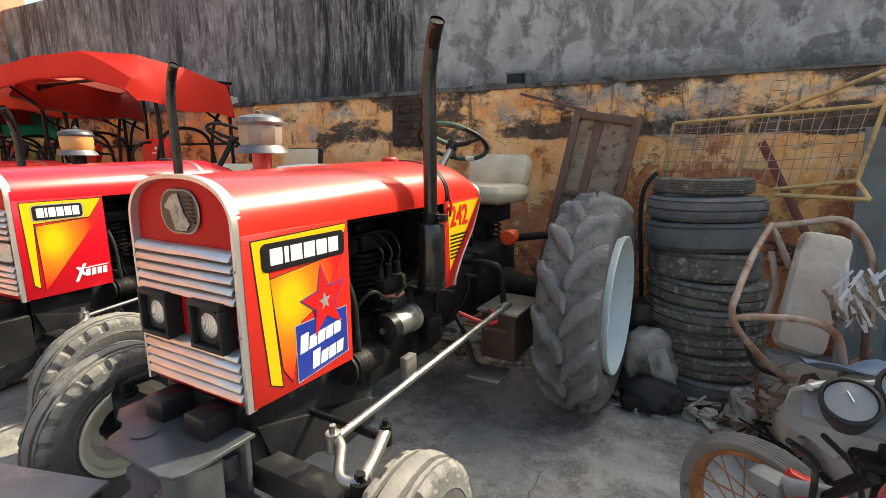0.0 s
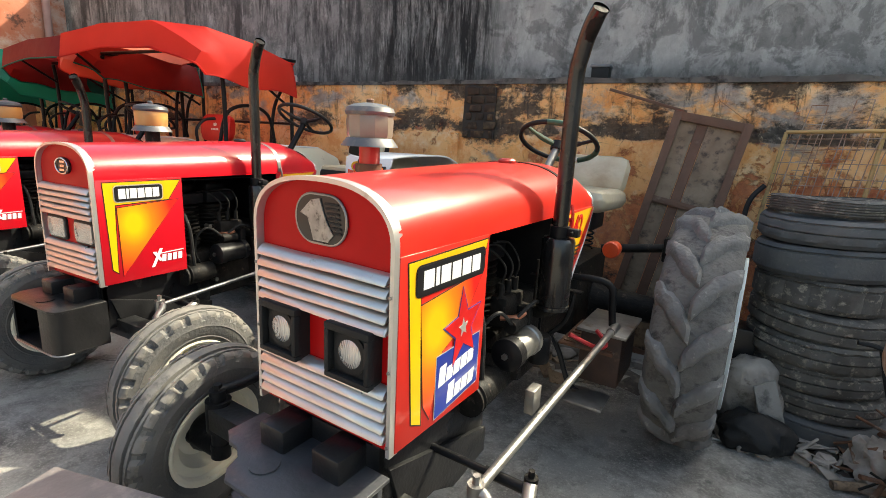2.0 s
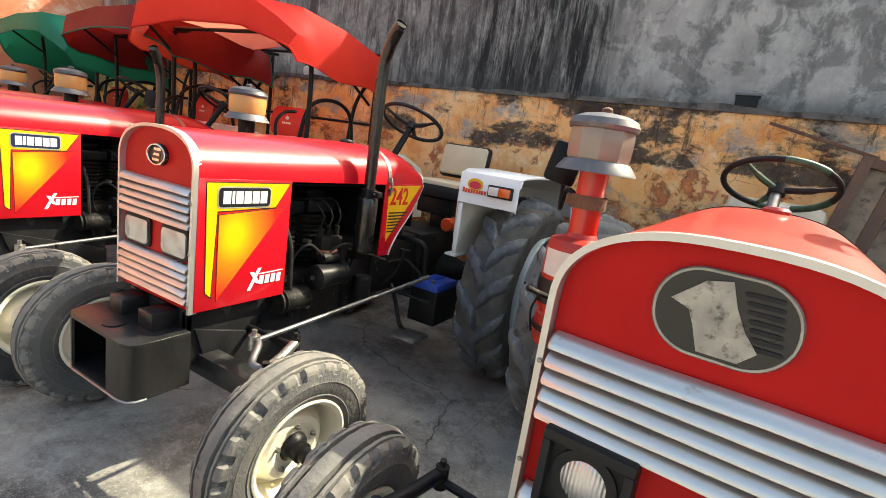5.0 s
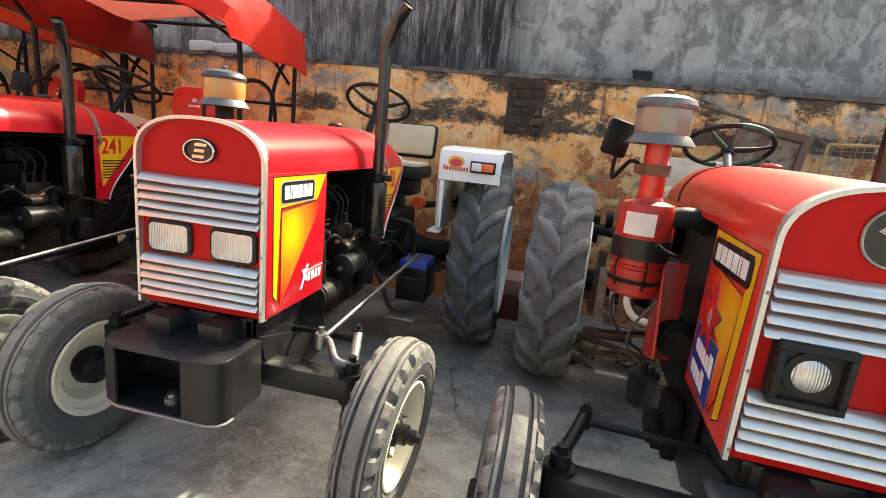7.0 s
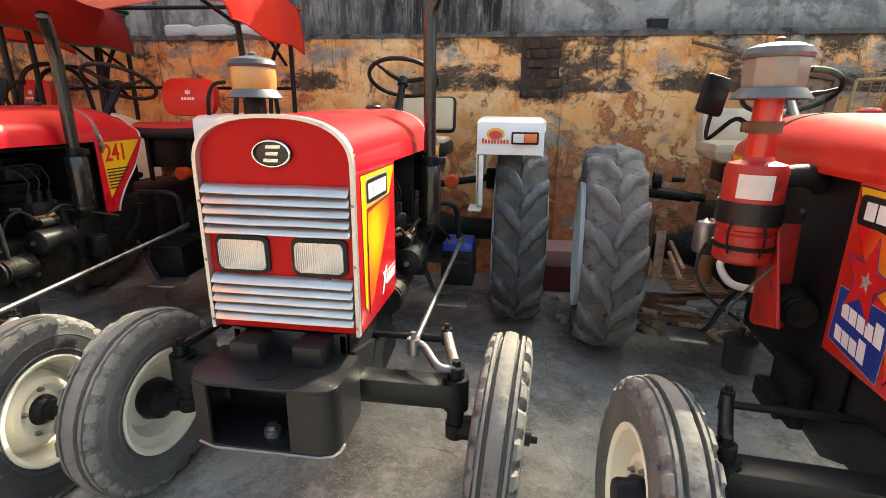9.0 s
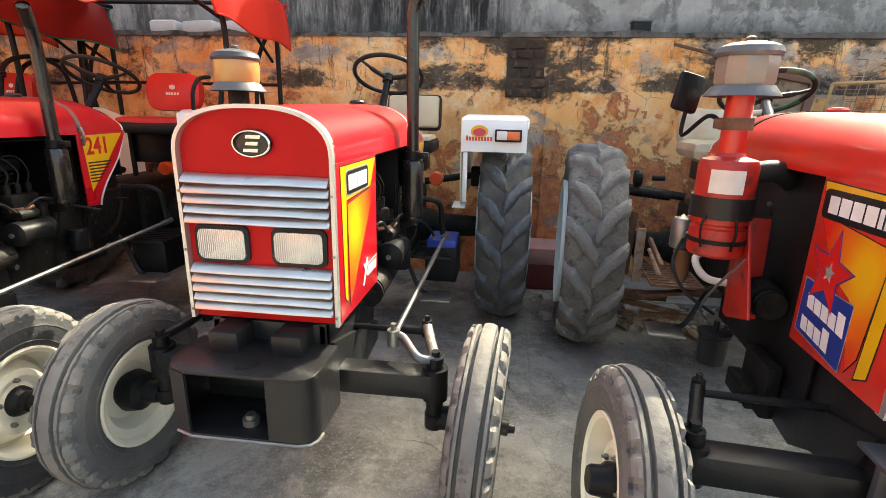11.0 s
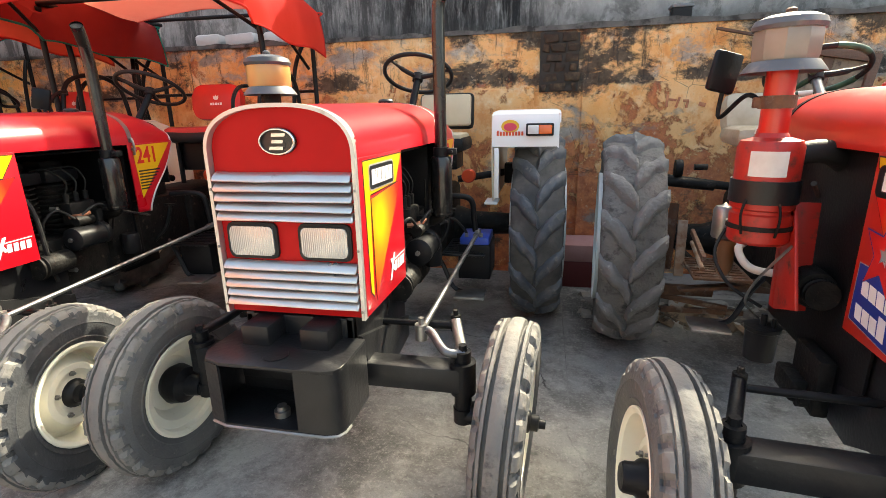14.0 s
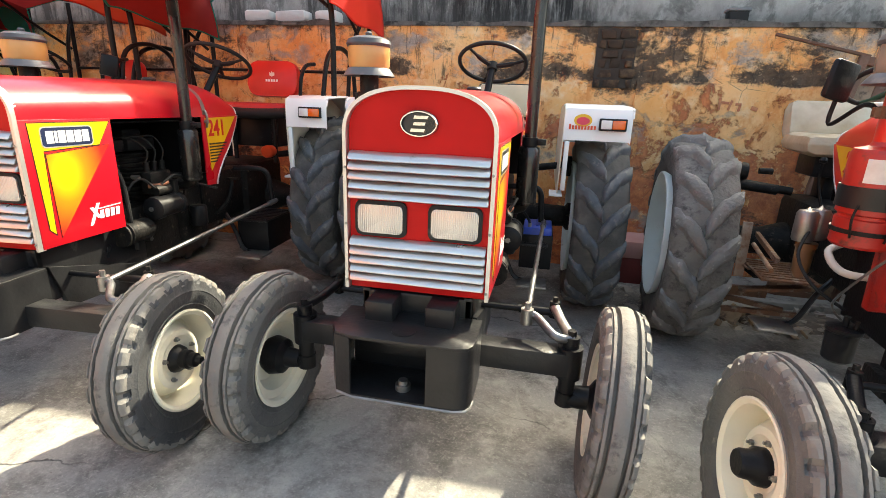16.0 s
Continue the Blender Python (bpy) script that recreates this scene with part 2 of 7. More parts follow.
SHEET = surface("grey_tin_sheet", (0.17, 0.18, 0.18), 0.6, 0.2, col2=(0.12, 0.125, 0.12), wear=(0.2, 0.12, 0.08), wear_at=0.66)
STONE = surface("rubble_stone", (0.22, 0.20, 0.18), 0.9, col2=(0.30, 0.27, 0.23), scale=9, bump=0.6)
GREEN_TAPE = surface("green_tape", (0.04, 0.11, 0.06), 0.5, col2=(0.02, 0.05, 0.03), scale=30)
BRICK_WHITE = surface("whitewashed_block", (0.62, 0.61, 0.58), 0.8, col2=(0.5, 0.49, 0.46), bump=0.4)
COPPER = surface("amber_glass_filter", (0.20, 0.09, 0.035), 0.3, coat=0.5)
HOSE_WHITE = surface("clear_white_hose", (0.55, 0.54, 0.50), 0.35)
RED_HOSE = surface("red_cable", (0.45, 0.015, 0.02), 0.4)


def glow_decal():
    """Printed sunburst: yellow core running through orange into red along the panel."""
    m = bpy.data.materials.new("sunburst_decal")
    m.use_nodes = True
    nt = m.node_tree
    b = nt.nodes["Principled BSDF"]
    tc = nt.nodes.new("ShaderNodeTexCoord")
    mp = nt.nodes.new("ShaderNodeMapping")
    mp.inputs["Location"].default_value = (0.0, -0.17, -1.045)
    nt.links.new(tc.outputs["Object"], mp.inputs["Vector"])
    sc = nt.nodes.new("ShaderNodeVectorMath")
    sc.operation = "MULTIPLY"
    sc.inputs[1].default_value = (0.0, 4.6, 3.6)
    nt.links.new(mp.outputs[0], sc.inputs[0])
    ln = nt.nodes.new("ShaderNodeVectorMath")
    ln.operation = "LENGTH"
    nt.links.new(sc.outputs[0], ln.inputs[0])
    rp = nt.nodes.new("ShaderNodeValToRGB")
    e = rp.color_ramp.elements
    e[0].position, e[0].color = 0.16, (0.68, 0.39, 0.010, 1)
    e[1].position, e[1].color = 0.92, (0.60, 0.012, 0.010, 1)
    mid = e.new(0.44)
    mid.color = (0.66, 0.16, 0.010, 1)
    nt.links.new(ln.outputs["Value"], rp.inputs[0])
    nt.links.new(rp.outputs[0], b.inputs["Base Color"])
    b.inputs["Roughness"].default_value = 0.34
    b.inputs["Coat Weight"].default_value = 0.25
    return m


SUNBURST = glow_decal()


def headlamp_glass():
    m = bpy.data.materials.new("ribbed_lamp_glass")
    m.use_nodes = True
    nt = m.node_tree
    b = nt.nodes["Principled BSDF"]
    b.inputs["Base Color"].default_value = (0.52, 0.515, 0.50, 1)
    b.inputs["Metallic"].default_value = 0.6
    b.inputs["Roughness"].default_value = 0.24
    b.inputs["Coat Weight"].default_value = 0.8
    tc = nt.nodes.new("ShaderNodeTexCoord")
    wv = nt.nodes.new("ShaderNodeTexWave")
    wv.inputs["Scale"].default_value, wv.inputs["Distortion"].default_value = 46.0, 0.8
    nz = nt.nodes.new("ShaderNodeTexNoise")
    nz.inputs["Scale"].default_value = 22.0
    ad = nt.nodes.new("ShaderNodeMath")
    ad.operation = "ADD"
    bp = nt.nodes.new("ShaderNodeBump")
    bp.inputs["Strength"].default_value, bp.inputs["Distance"].default_value = 0.30, 0.02
    nt.links.new(tc.outputs["Object"], wv.inputs["Vector"])
    nt.links.new(tc.outputs["Object"], nz.inputs["Vector"])
    nt.links.new(wv.outputs["Fac"], ad.inputs[0])
    nt.links.new(nz.outputs["Fac"], ad.inputs[1])
    nt.links.new(ad.outputs[0], bp.inputs["Height"])
    nt.links.new(bp.outputs[0], b.inputs["Normal"])
    return m


LAMP_GLASS = headlamp_glass()


class Graph:
    """Short hand for wiring a material."""

    def __init__(self, name):
        self.m = bpy.data.materials.new(name)
        self.m.use_nodes = True
        self.nt = self.m.node_tree
        self.b = self.nt.nodes["Principled BSDF"]
        self.pos = self.nt.nodes.new("ShaderNodeTexCoord").outputs["Object"]

    def put(self, sock, v):
        if isinstance(v, (int, float)):
            sock.default_value = v
        elif isinstance(v, tuple):
            sock.default_value = v if len(v) == len(sock.default_value) else rgba(v)
        else:
            self.nt.links.new(v, sock)

    def stretch(self, s, shift=(0, 0, 0)):
        n = self.nt.nodes.new("ShaderNodeMapping")
        n.inputs["Scale"].default_value, n.inputs["Location"].default_value = s, shift
        self.nt.links.new(self.pos, n.inputs["Vector"])
        return n.outputs[0]

    def noise(self, scale, detail=8, rough=0.6, vec=None, warp=0.0):
        n = self.nt.nodes.new("ShaderNodeTexNoise")
        n.inputs["Scale"].default_value, n.inputs["Detail"].default_value = scale, detail
        n.inputs["Roughness"].default_value, n.inputs["Distortion"].default_value = rough, warp
        self.nt.links.new(vec or self.pos, n.inputs["Vector"])
        return n.outputs["Fac"]

    def cells(self, scale, feature="DISTANCE_TO_EDGE", vec=None):
        n = self.nt.nodes.new("ShaderNodeTexVoronoi")
        n.feature = feature
        n.inputs["Scale"].default_value = scale
        self.nt.links.new(vec or self.pos, n.inputs["Vector"])
        return n.outputs["Distance"]

    def step(self, v, a, b, lo=0.0, hi=1.0):
        n = self.nt.nodes.new("ShaderNodeMapRange")
        self.put(n.inputs[0], v)
        for k, x in ((1, a), (2, b), (3, lo), (4, hi)):
            self.put(n.inputs[k], x)
        return n.outputs[0]

    def math(self, op, a, b=0.0):
        n = self.nt.nodes.new("ShaderNodeMath")
        n.operation = op
        self.put(n.inputs[0], a)
        self.put(n.inputs[1], b)
        return n.outputs[0]

    def mix(self, f, a, b):
        n = self.nt.nodes.new("ShaderNodeMix")
        n.data_type = "RGBA"
        self.put(n.inputs["Factor"], f)
        self.put(n.inputs["A"], a)
        self.put(n.inputs["B"], b)
        return n.outputs["Result"]

    def axis(self, k):
        n = self.nt.nodes.new("ShaderNodeSeparateXYZ")
        self.nt.links.new(self.pos, n.inputs[0])
        return n.outputs[k]

    def done(self, col, rough, height=None, strength=0.4, dist=0.02):
        self.put(self.b.inputs["Base Color"], col)
        self.put(self.b.inputs["Roughness"], rough)
        if height is not None:
            n = self.nt.nodes.new("ShaderNodeBump")
            n.inputs["Strength"].default_value, n.inputs["Distance"].default_value = strength, dist
            self.nt.links.new(height, n.inputs["Height"])
            self.nt.links.new(n.outputs[0], self.b.inputs["Normal"])
        return self.m


def yellow_wall():
    g = Graph("peeling_ochre_limewash")
    z = g.axis(2)
    x = g.axis(0)
    # three old washes worn into one another
    ochre = g.mix(g.step(g.noise(1.9, 10, 0.6), 0.36, 0.64), (0.82, 0.40, 0.13), (0.86, 0.54, 0.26))
    ochre = g.mix(g.math("MULTIPLY", g.step(g.noise(4.4, 13, 0.72, g.stretch((1.2, 1, 0.8))), 0.47, 0.60), 0.75), ochre, (0.70, 0.27, 0.075))
    ochre = g.mix(g.math("MULTIPLY", g.step(g.noise(3.6, 12, 0.68, g.stretch((1, 1, 1), (4, 0, 2))), 0.54, 0.64), 0.8), ochre, (0.86, 0.64, 0.38))
    # red undercoat where the wash has flaked, mostly low down
    low = g.step(z, 0.7, 1.75, -0.075, 0.095)
    red = g.step(g.math("SUBTRACT", g.noise(3.2, 14, 0.74, warp=0.4), low), 0.50, 0.535)
    redc = g.mix(g.step(g.noise(11.0, 9, 0.7), 0.38, 0.62), (0.34, 0.075, 0.035), (0.64, 0.22, 0.08))
    c = g.mix(g.math("MULTIPLY", red, 0.9), ochre, redc)
    # bare cement, in a few large patches with ragged rims
    grey = g.step(g.noise(1.5, 13, 0.62, g.stretch((1, 1, 1.6), (3.1, 0, 1.7)), 0.3), 0.585, 0.64)
    c = g.mix(g.math("MULTIPLY", grey, 0.85), c, g.mix(g.step(g.noise(7.0, 10, 0.7), 0.35, 0.65), (0.17, 0.165, 0.15), (0.36, 0.345, 0.31)))
    # soot and mould: heavy on the upper course, a black lip above the ledge, crawling lower in places
    upper = g.step(z, 1.59, 1.64)
    east = g.step(x, 0.1, 1.5)
    mid = g.math("SUBTRACT", 1.0, upper)
    lip = g.math("MULTIPLY", g.step(z, 1.60, 1.635), g.step(z, 1.84, 1.69))
    rim = g.step(z, 1.98, 2.05)
    n1 = g.noise(2.1, 15, 0.74, g.stretch((1, 1, 1.6)), 0.25)
    n1 = g.math("ADD", n1, g.math("MULTIPLY", upper, g.step(x, -0.4, 1.2, 0.0, 0.045)))
    n1 = g.math("ADD", n1, g.math("MULTIPLY", lip, g.step(x, -1.2, 0.9, 0.06, 0.15)))
    n1 = g.math("ADD", n1, g.math("MULTIPLY", rim, 0.07))
    n1 = g.math("SUBTRACT", n1, g.math("MULTIPLY", mid, g.math("ADD", 0.015, g.math("MULTIPLY", east, 0.055))))
    # darker towards the foot of the wall behind the scrap
    n1 = g.math("ADD", n1, g.math("MULTIPLY", g.step(z, 1.15, 0.85), g.math("MULTIPLY", east, 0.10)))
    # old fire stain about the bared bricks
    stain = g.math("MULTIPLY", g.step(x, -1.55, -1.08), g.step(x, -0.45, -0.80))
    n1 = g.math("ADD", n1, g.math("MULTIPLY", g.math("MULTIPLY", stain, g.step(z, 1.35, 1.65)), 0.085))
    soot = g.step(n1, 0.54, 0.615)
    ash = g.step(g.noise(2.6, 13, 0.68, g.stretch((1, 1, 1.4), (8, 0, 3)), 0.3), 0.50, 0.60)
    ashc = g.mix(g.step(g.noise(9.0, 10, 0.75), 0.38, 0.62), (0.20, 0.19, 0.175), (0.47, 0.45, 0.41))
    c = g.mix(g.math("MULTIPLY", g.math("MULTIPLY", ash, upper), 0.85), c, ashc)
    c = g.mix(g.math("MULTIPLY", soot, 0.94), c, g.mix(g.step(g.noise(13.0, 10, 0.75), 0.40, 0.64), (0.014, 0.012, 0.010), (0.10, 0.08, 0.06)))
    run = g.noise(5.0, 12, 0.78, g.stretch((3.2, 1, 0.45), (2, 0, 0)))
    c = g.mix(g.math("MULTIPLY", g.math("MULTIPLY", g.step(run, 0.55, 0.62), upper), 0.75), c, (0.035, 0.028, 0.022))
    speck = g.step(g.noise(21.0, 13, 0.82), 0.57, 0.63)
    c = g.mix(g.math("MULTIPLY", speck, g.math("ADD", 0.25, g.math("MULTIPLY", upper, 0.35))), c, (0.09, 0.05, 0.03))
    chalk = g.step(g.noise(16.0, 13, 0.8, g.stretch((1, 1, 1), (5, 1, 7))), 0.585, 0.64)
    c = g.mix(g.math("MULTIPLY", chalk, 0.5), c, (0.80, 0.62, 0.40))
    edge = g.cells(3.3, vec=g.stretch((1, 1, 0.8)))
    crack = g.math("MULTIPLY", g.step(edge, 0.009, 0.0), g.step(g.noise(1.7), 0.52, 0.58))
    c = g.mix(g.math("MULTIPLY", crack, 0.75), c, (0.07, 0.045, 0.03))
    h = g.math("SUBTRACT", g.noise(26.0, 10, 0.7), g.math("MULTIPLY", g.math("MAXIMUM", red, grey), 0.8))
    return g.done(c, 0.9, h, 0.8, 0.014)


def grey_wall():
    g = Graph("rain_streaked_cement_render")
    z = g.axis(2)
    x = g.axis(0)
    base = g.mix(g.step(g.noise(1.1, 8, 0.65), 0.33, 0.67), (0.15, 0.152, 0.146), (0.27, 0.272, 0.258))
    grain = g.noise(14.0, 12, 0.78, g.stretch((1.2, 1, 0.8), (3.0, 0, 1.0)))
    c = g.mix(g.math("MULTIPLY", g.step(grain, 0.42, 0.62), 0.5), base, (0.10, 0.101, 0.097))
    # ragged pale tongues of washed render, scalloped against the mould above them
    tongue = g.noise(1.9, 13, 0.64, g.stretch((1.25, 1, 1.05), (0.4, 0, 0.3)), 0.55)
    bright = g.step(g.math("SUBTRACT", tongue, g.step(z, 2.1, 3.6, -0.055, 0.045)), 0.475, 0.525)
    palec = g.mix(g.step(g.noise(3.4, 12, 0.7, g.stretch((1.2, 1, 0.7), (2, 0, 5))), 0.36, 0.62), (0.30, 0.302, 0.29), (0.54, 0.545, 0.52))
    c = g.mix(g.math("MULTIPLY", bright, g.step(x, -1.7, -0.6, 0.3, 0.62)), c, palec)
    tongue2 = g.noise(3.6, 13, 0.68, g.stretch((1.3, 1, 1.0), (5.0, 0, 2.0)), 0.5)
    c = g.mix(g.math("MULTIPLY", g.step(tongue2, 0.51, 0.58), 0.6), c, (0.105, 0.107, 0.102))
    fade = g.noise(7.0, 12, 0.78, g.stretch((1.4, 1, 0.7), (1.0, 0, 6.0)))
    c = g.mix(g.math("MULTIPLY", g.step(fade, 0.54, 0.63), 0.55), c, (0.48, 0.485, 0.46))
    streak = g.noise(2.2, 12, 0.78, g.stretch((2.6, 1, 0.34)), 0.2)
    left = g.step(x, -0.7, -1.6, 0.05, 0.85)
    c = g.mix(g.math("MULTIPLY", g.step(streak, 0.47, 0.58), left), c, (0.030, 0.031, 0.030))
    # one sooty run of damp
    run = g.math("MULTIPLY", g.step(x, -2.75, -2.35), g.step(x, -1.02, -1.22))
    run_n = g.noise(2.8, 12, 0.76, g.stretch((4.2, 1, 0.45), (1, 0, 0)))
    c = g.mix(g.math("MULTIPLY", run, g.step(run_n, 0.42, 0.56)), c, (0.012, 0.012, 0.012))
    pale = g.noise(4.2, 12, 0.75, g.stretch((4.2, 1, 0.4), (2, 0, 0)))
    c = g.mix(g.math("MULTIPLY", g.step(pale, 0.57, 0.64), g.step(x, -0.4, -1.4, 0.1, 0.6)), c, (0.36, 0.365, 0.35))
    c = g.mix(g.math("MULTIPLY", g.step(z, 2.34, 2.10), g.step(g.noise(3.4, 10, 0.7), 0.35, 0.55, 0.25, 0.9)), c, (0.035, 0.035, 0.033))
    return g.done(c, 0.88, g.noise(30.0, 10, 0.7), 0.45, 0.012)


def orange_wall():
    g = Graph("faded_terracotta_plaster")
    c = g.mix(g.step(g.noise(1.3), 0.35, 0.65), (0.42, 0.12, 0.06), (0.50, 0.22, 0.14))
    c = g.mix(g.step(g.noise(1.6, 12, 0.7), 0.52, 0.62), c, (0.52, 0.36, 0.29))
    c = g.mix(g.step(g.noise(3.4, 12, 0.75), 0.58, 0.66), c, (0.14, 0.06, 0.04))
    return g.done(c, 0.9, g.noise(24.0), 0.4, 0.012)


def concrete():
    g = Graph("oil_stained_concrete")
    n = g.noise(0.9, 12, 0.65)
    c = g.mix(g.step(n, 0.38, 0.62), (0.22, 0.216, 0.20), (0.35, 0.336, 0.304))
    c = g.mix(g.math("MULTIPLY", g.step(g.noise(2.4, 14, 0.76, warp=0.3), 0.46, 0.58), 0.8), c, (0.115, 0.108, 0.097))
    c = g.mix(g.math("MULTIPLY", g.step(g.noise(0.9, 12, 0.62, g.stretch((1, 1, 1), (7, 2, 0)), 0.4), 0.53, 0.64), 0.85), c, (0.055, 0.053, 0.050))
    c = g.mix(g.math("MULTIPLY", g.step(g.noise(8.0, 12, 0.75), 0.52, 0.64), 0.6), c, (0.44, 0.42, 0.375))
    c = g.mix(g.math("MULTIPLY", g.step(g.noise(60.0, 8, 0.8), 0.52, 0.62), 0.6), c, (0.44, 0.42, 0.38))
    c = g.mix(g.math("MULTIPLY", g.step(g.noise(95.0, 8, 0.75, g.stretch((1, 1, 1), (3, 3, 3))), 0.55, 0.66), 0.5), c, (0.05, 0.048, 0.045))
    drop = g.cells(7.0, "F1", g.stretch((1, 1, 1), (0.3, 0.8, 0)))
    c = g.mix(g.math("MULTIPLY", g.step(drop, 0.16, 0.08), g.step(g.noise(1.4), 0.52, 0.58, 0.0, 0.7)), c, (0.06, 0.058, 0.055))
    wob = g.nt.nodes.new("ShaderNodeVectorMath")
    wob.operation = "ADD"
    nz = g.nt.nodes.new("ShaderNodeTexNoise")
    nz.inputs["Scale"].default_value, nz.inputs["Detail"].default_value = 5.0, 6
    g.nt.links.new(g.pos, nz.inputs["Vector"])
    g.nt.links.new(g.pos, wob.inputs[0])
    sc = g.nt.nodes.new("ShaderNodeVectorMath")
    sc.operation = "SCALE"
    sc.inputs["Scale"].default_value = 0.16
    g.nt.links.new(nz.outputs["Color"], sc.inputs[0])
    g.nt.links.new(sc.outputs[0], wob.inputs[1])
    edge = g.cells(0.75, vec=wob.outputs[0])
    crack = g.math("MULTIPLY", g.step(edge, 0.004, 0.001), g.step(g.noise(0.9, 2), 0.48, 0.56))
    c = g.mix(g.math("MULTIPLY", crack, 0.85), c, (0.03, 0.028, 0.026))
    h = g.math("SUBTRACT", g.noise(45.0, 8, 0.7), g.math("MULTIPLY", crack, 0.8))
    rough = g.step(g.noise(1.3), 0.35, 0.7, 0.55, 0.85)
    return g.done(c, rough, h, 0.4, 0.008)


WALL_YELLOW, WALL_GREY, WALL_ORANGE, GROUND = yellow_wall(), grey_wall(), orange_wall(), concrete()
DIRT = surface("oily_dirt", (0.055, 0.047, 0.04), 0.9, col2=(0.11, 0.095, 0.08), scale=5, wear=(0.18, 0.155, 0.125), wear_at=0.58, wear_scale=14, bump=0.9, bump_scale=25)
CONCRETE_PALE = surface("pale_broken_concrete", (0.26, 0.25, 0.23), 0.85, col2=(0.19, 0.18, 0.165), scale=5, wear=(0.09, 0.085, 0.08), wear_at=0.6, bump=0.5)
BRICK = surface("sooty_brick", (0.04, 0.032, 0.026), 0.95, col2=(0.075, 0.048, 0.034), scale=11, wear=(0.12, 0.08, 0.05), wear_at=0.58, bump=1.0, bump_scale=30, spec=0.1)
MORTAR = surface("dark_mortar", (0.045, 0.036, 0.029), 0.95, bump=0.5)

# ---------------------------------------------------------------- mesh helpers
def smooth(me, deg=38):
    me.shade_smooth()
    me.set_sharp_from_angle(angle=radians(deg))
    return me


def to_mesh(name, bm, mat, deg=38):
    if isinstance(bm, bpy.types.Mesh):
        return bm
    me = bpy.data.meshes.new(name)
    bmesh.ops.recalc_face_normals(bm, faces=bm.faces)
    bm.to_mesh(me)
    bm.free()
    me.materials.append(mat)
    return smooth(me, deg)


def part(name, bm, mat, parent=None, label="", m=None, deg=38):
    ob = new(name, to_mesh(name, bm, mat, deg))
    if parent is not None:
        ob.parent = parent
    if m is not None:
        ob.matrix_local = m
    return tagged(ob, label)


def thing(name, label, category, m=None, group="", kind=""):
    ob = new(name)
    ob.empty_display_size = 0.1
    if m is not None:
        ob.matrix_world = m
    return tagged(ob, label, category, group, kind)


def structure(name, bm, mat, label="", deg=38):
    return tagged(part(name, bm, mat, None, label, deg=deg), label, kind="structure")


def join(*bms):
    out = bmesh.new()
    for b in bms:
        me = bpy.data.meshes.new("tmp")
        b.to_mesh(me)
        b.free()
        out.from_mesh(me)
        bpy.data.meshes.remove(me)
    return out


def from_lists(verts, faces):
    bm = bmesh.new()
    vs = [bm.verts.new(v) for v in verts]
    for f_ in faces:
        try:
            bm.faces.new([vs[i] for i in f_])
        except ValueError:
            pass
    return bm


def box(c, s, bev=0.004, m=None):
    bm = bmesh.new()
    bmesh.ops.create_cube(bm, size=1.0, matrix=Matrix.Diagonal((*s, 1)))
    if bev:
        bmesh.ops.bevel(bm, geom=bm.edges[:], offset=min(bev, min(s) * 0.45), segments=2, profile=0.5, affect="EDGES")
    mm = Matrix.Translation(c)
    if m is not None:
        mm = mm @ m.to_3x3().to_4x4()
    bm.transform(mm)
    return bm


def span(x0, x1, y0, y1, z0, z1, bev=0.004):
    return box(((x0 + x1) / 2, (y0 + y1) / 2, (z0 + z1) / 2), (abs(x1 - x0), abs(y1 - y0), abs(z1 - z0)), bev)


def tube(pts, r, n=10, curve=True, steps=6, caps=True):
    """A round bar along points, eased through them."""
    P = [Vector(p) for p in pts]
    if curve and len(P) > 2:
        Q = []
        for i in range(len(P) - 1):
            a, b, c, d = P[max(i - 1, 0)], P[i], P[i + 1], P[min(i + 2, len(P) - 1)]
            for k in range(steps):
                t = k / steps
                Q.append(0.5 * ((2 * b) + (c - a) * t + (2 * a - 5 * b + 4 * c - d) * t * t + (3 * b - a - 3 * c + d) * t ** 3))
        Q.append(P[-1])
        P = Q
    verts, faces = [], []
    side = None
    for i, p in enumerate(P):
        d = (P[min(i + 1, len(P) - 1)] - P[max(i - 1, 0)]).normalized()
        if side is None:
            side = d.orthogonal().normalized()
        side = (side - d * side.dot(d)).normalized()
        up = d.cross(side)
        rr = r[min(i, len(r) - 1)] if isinstance(r, (list, tuple)) else r
        for k in range(n):
            a = 2 * math.pi * k / n
            verts.append(p + (side * math.cos(a) + up * math.sin(a)) * rr)
    for i in range(len(P) - 1):
        for k in range(n):
            faces.append((i * n + k, i * n + (k + 1) % n, (i + 1) * n + (k + 1) % n, (i + 1) * n + k))
    if caps:
        faces.append(tuple(range(n)))
        faces.append(tuple((len(P) - 1) * n + k for k in range(n)))
    return from_lists(verts, faces)


def rod(p, q, r, n=12):
    return tube([p, q], r, n, curve=False)


def bar(p, q, w, h, bev=0.003):
    """A square-section bar from p to q."""
    p, q = Vector(p), Vector(q)
    d = q - p
    rot = d.to_track_quat("Y", "Z").to_matrix()
    return box((p + q) / 2, (w, d.length, h), bev, rot)


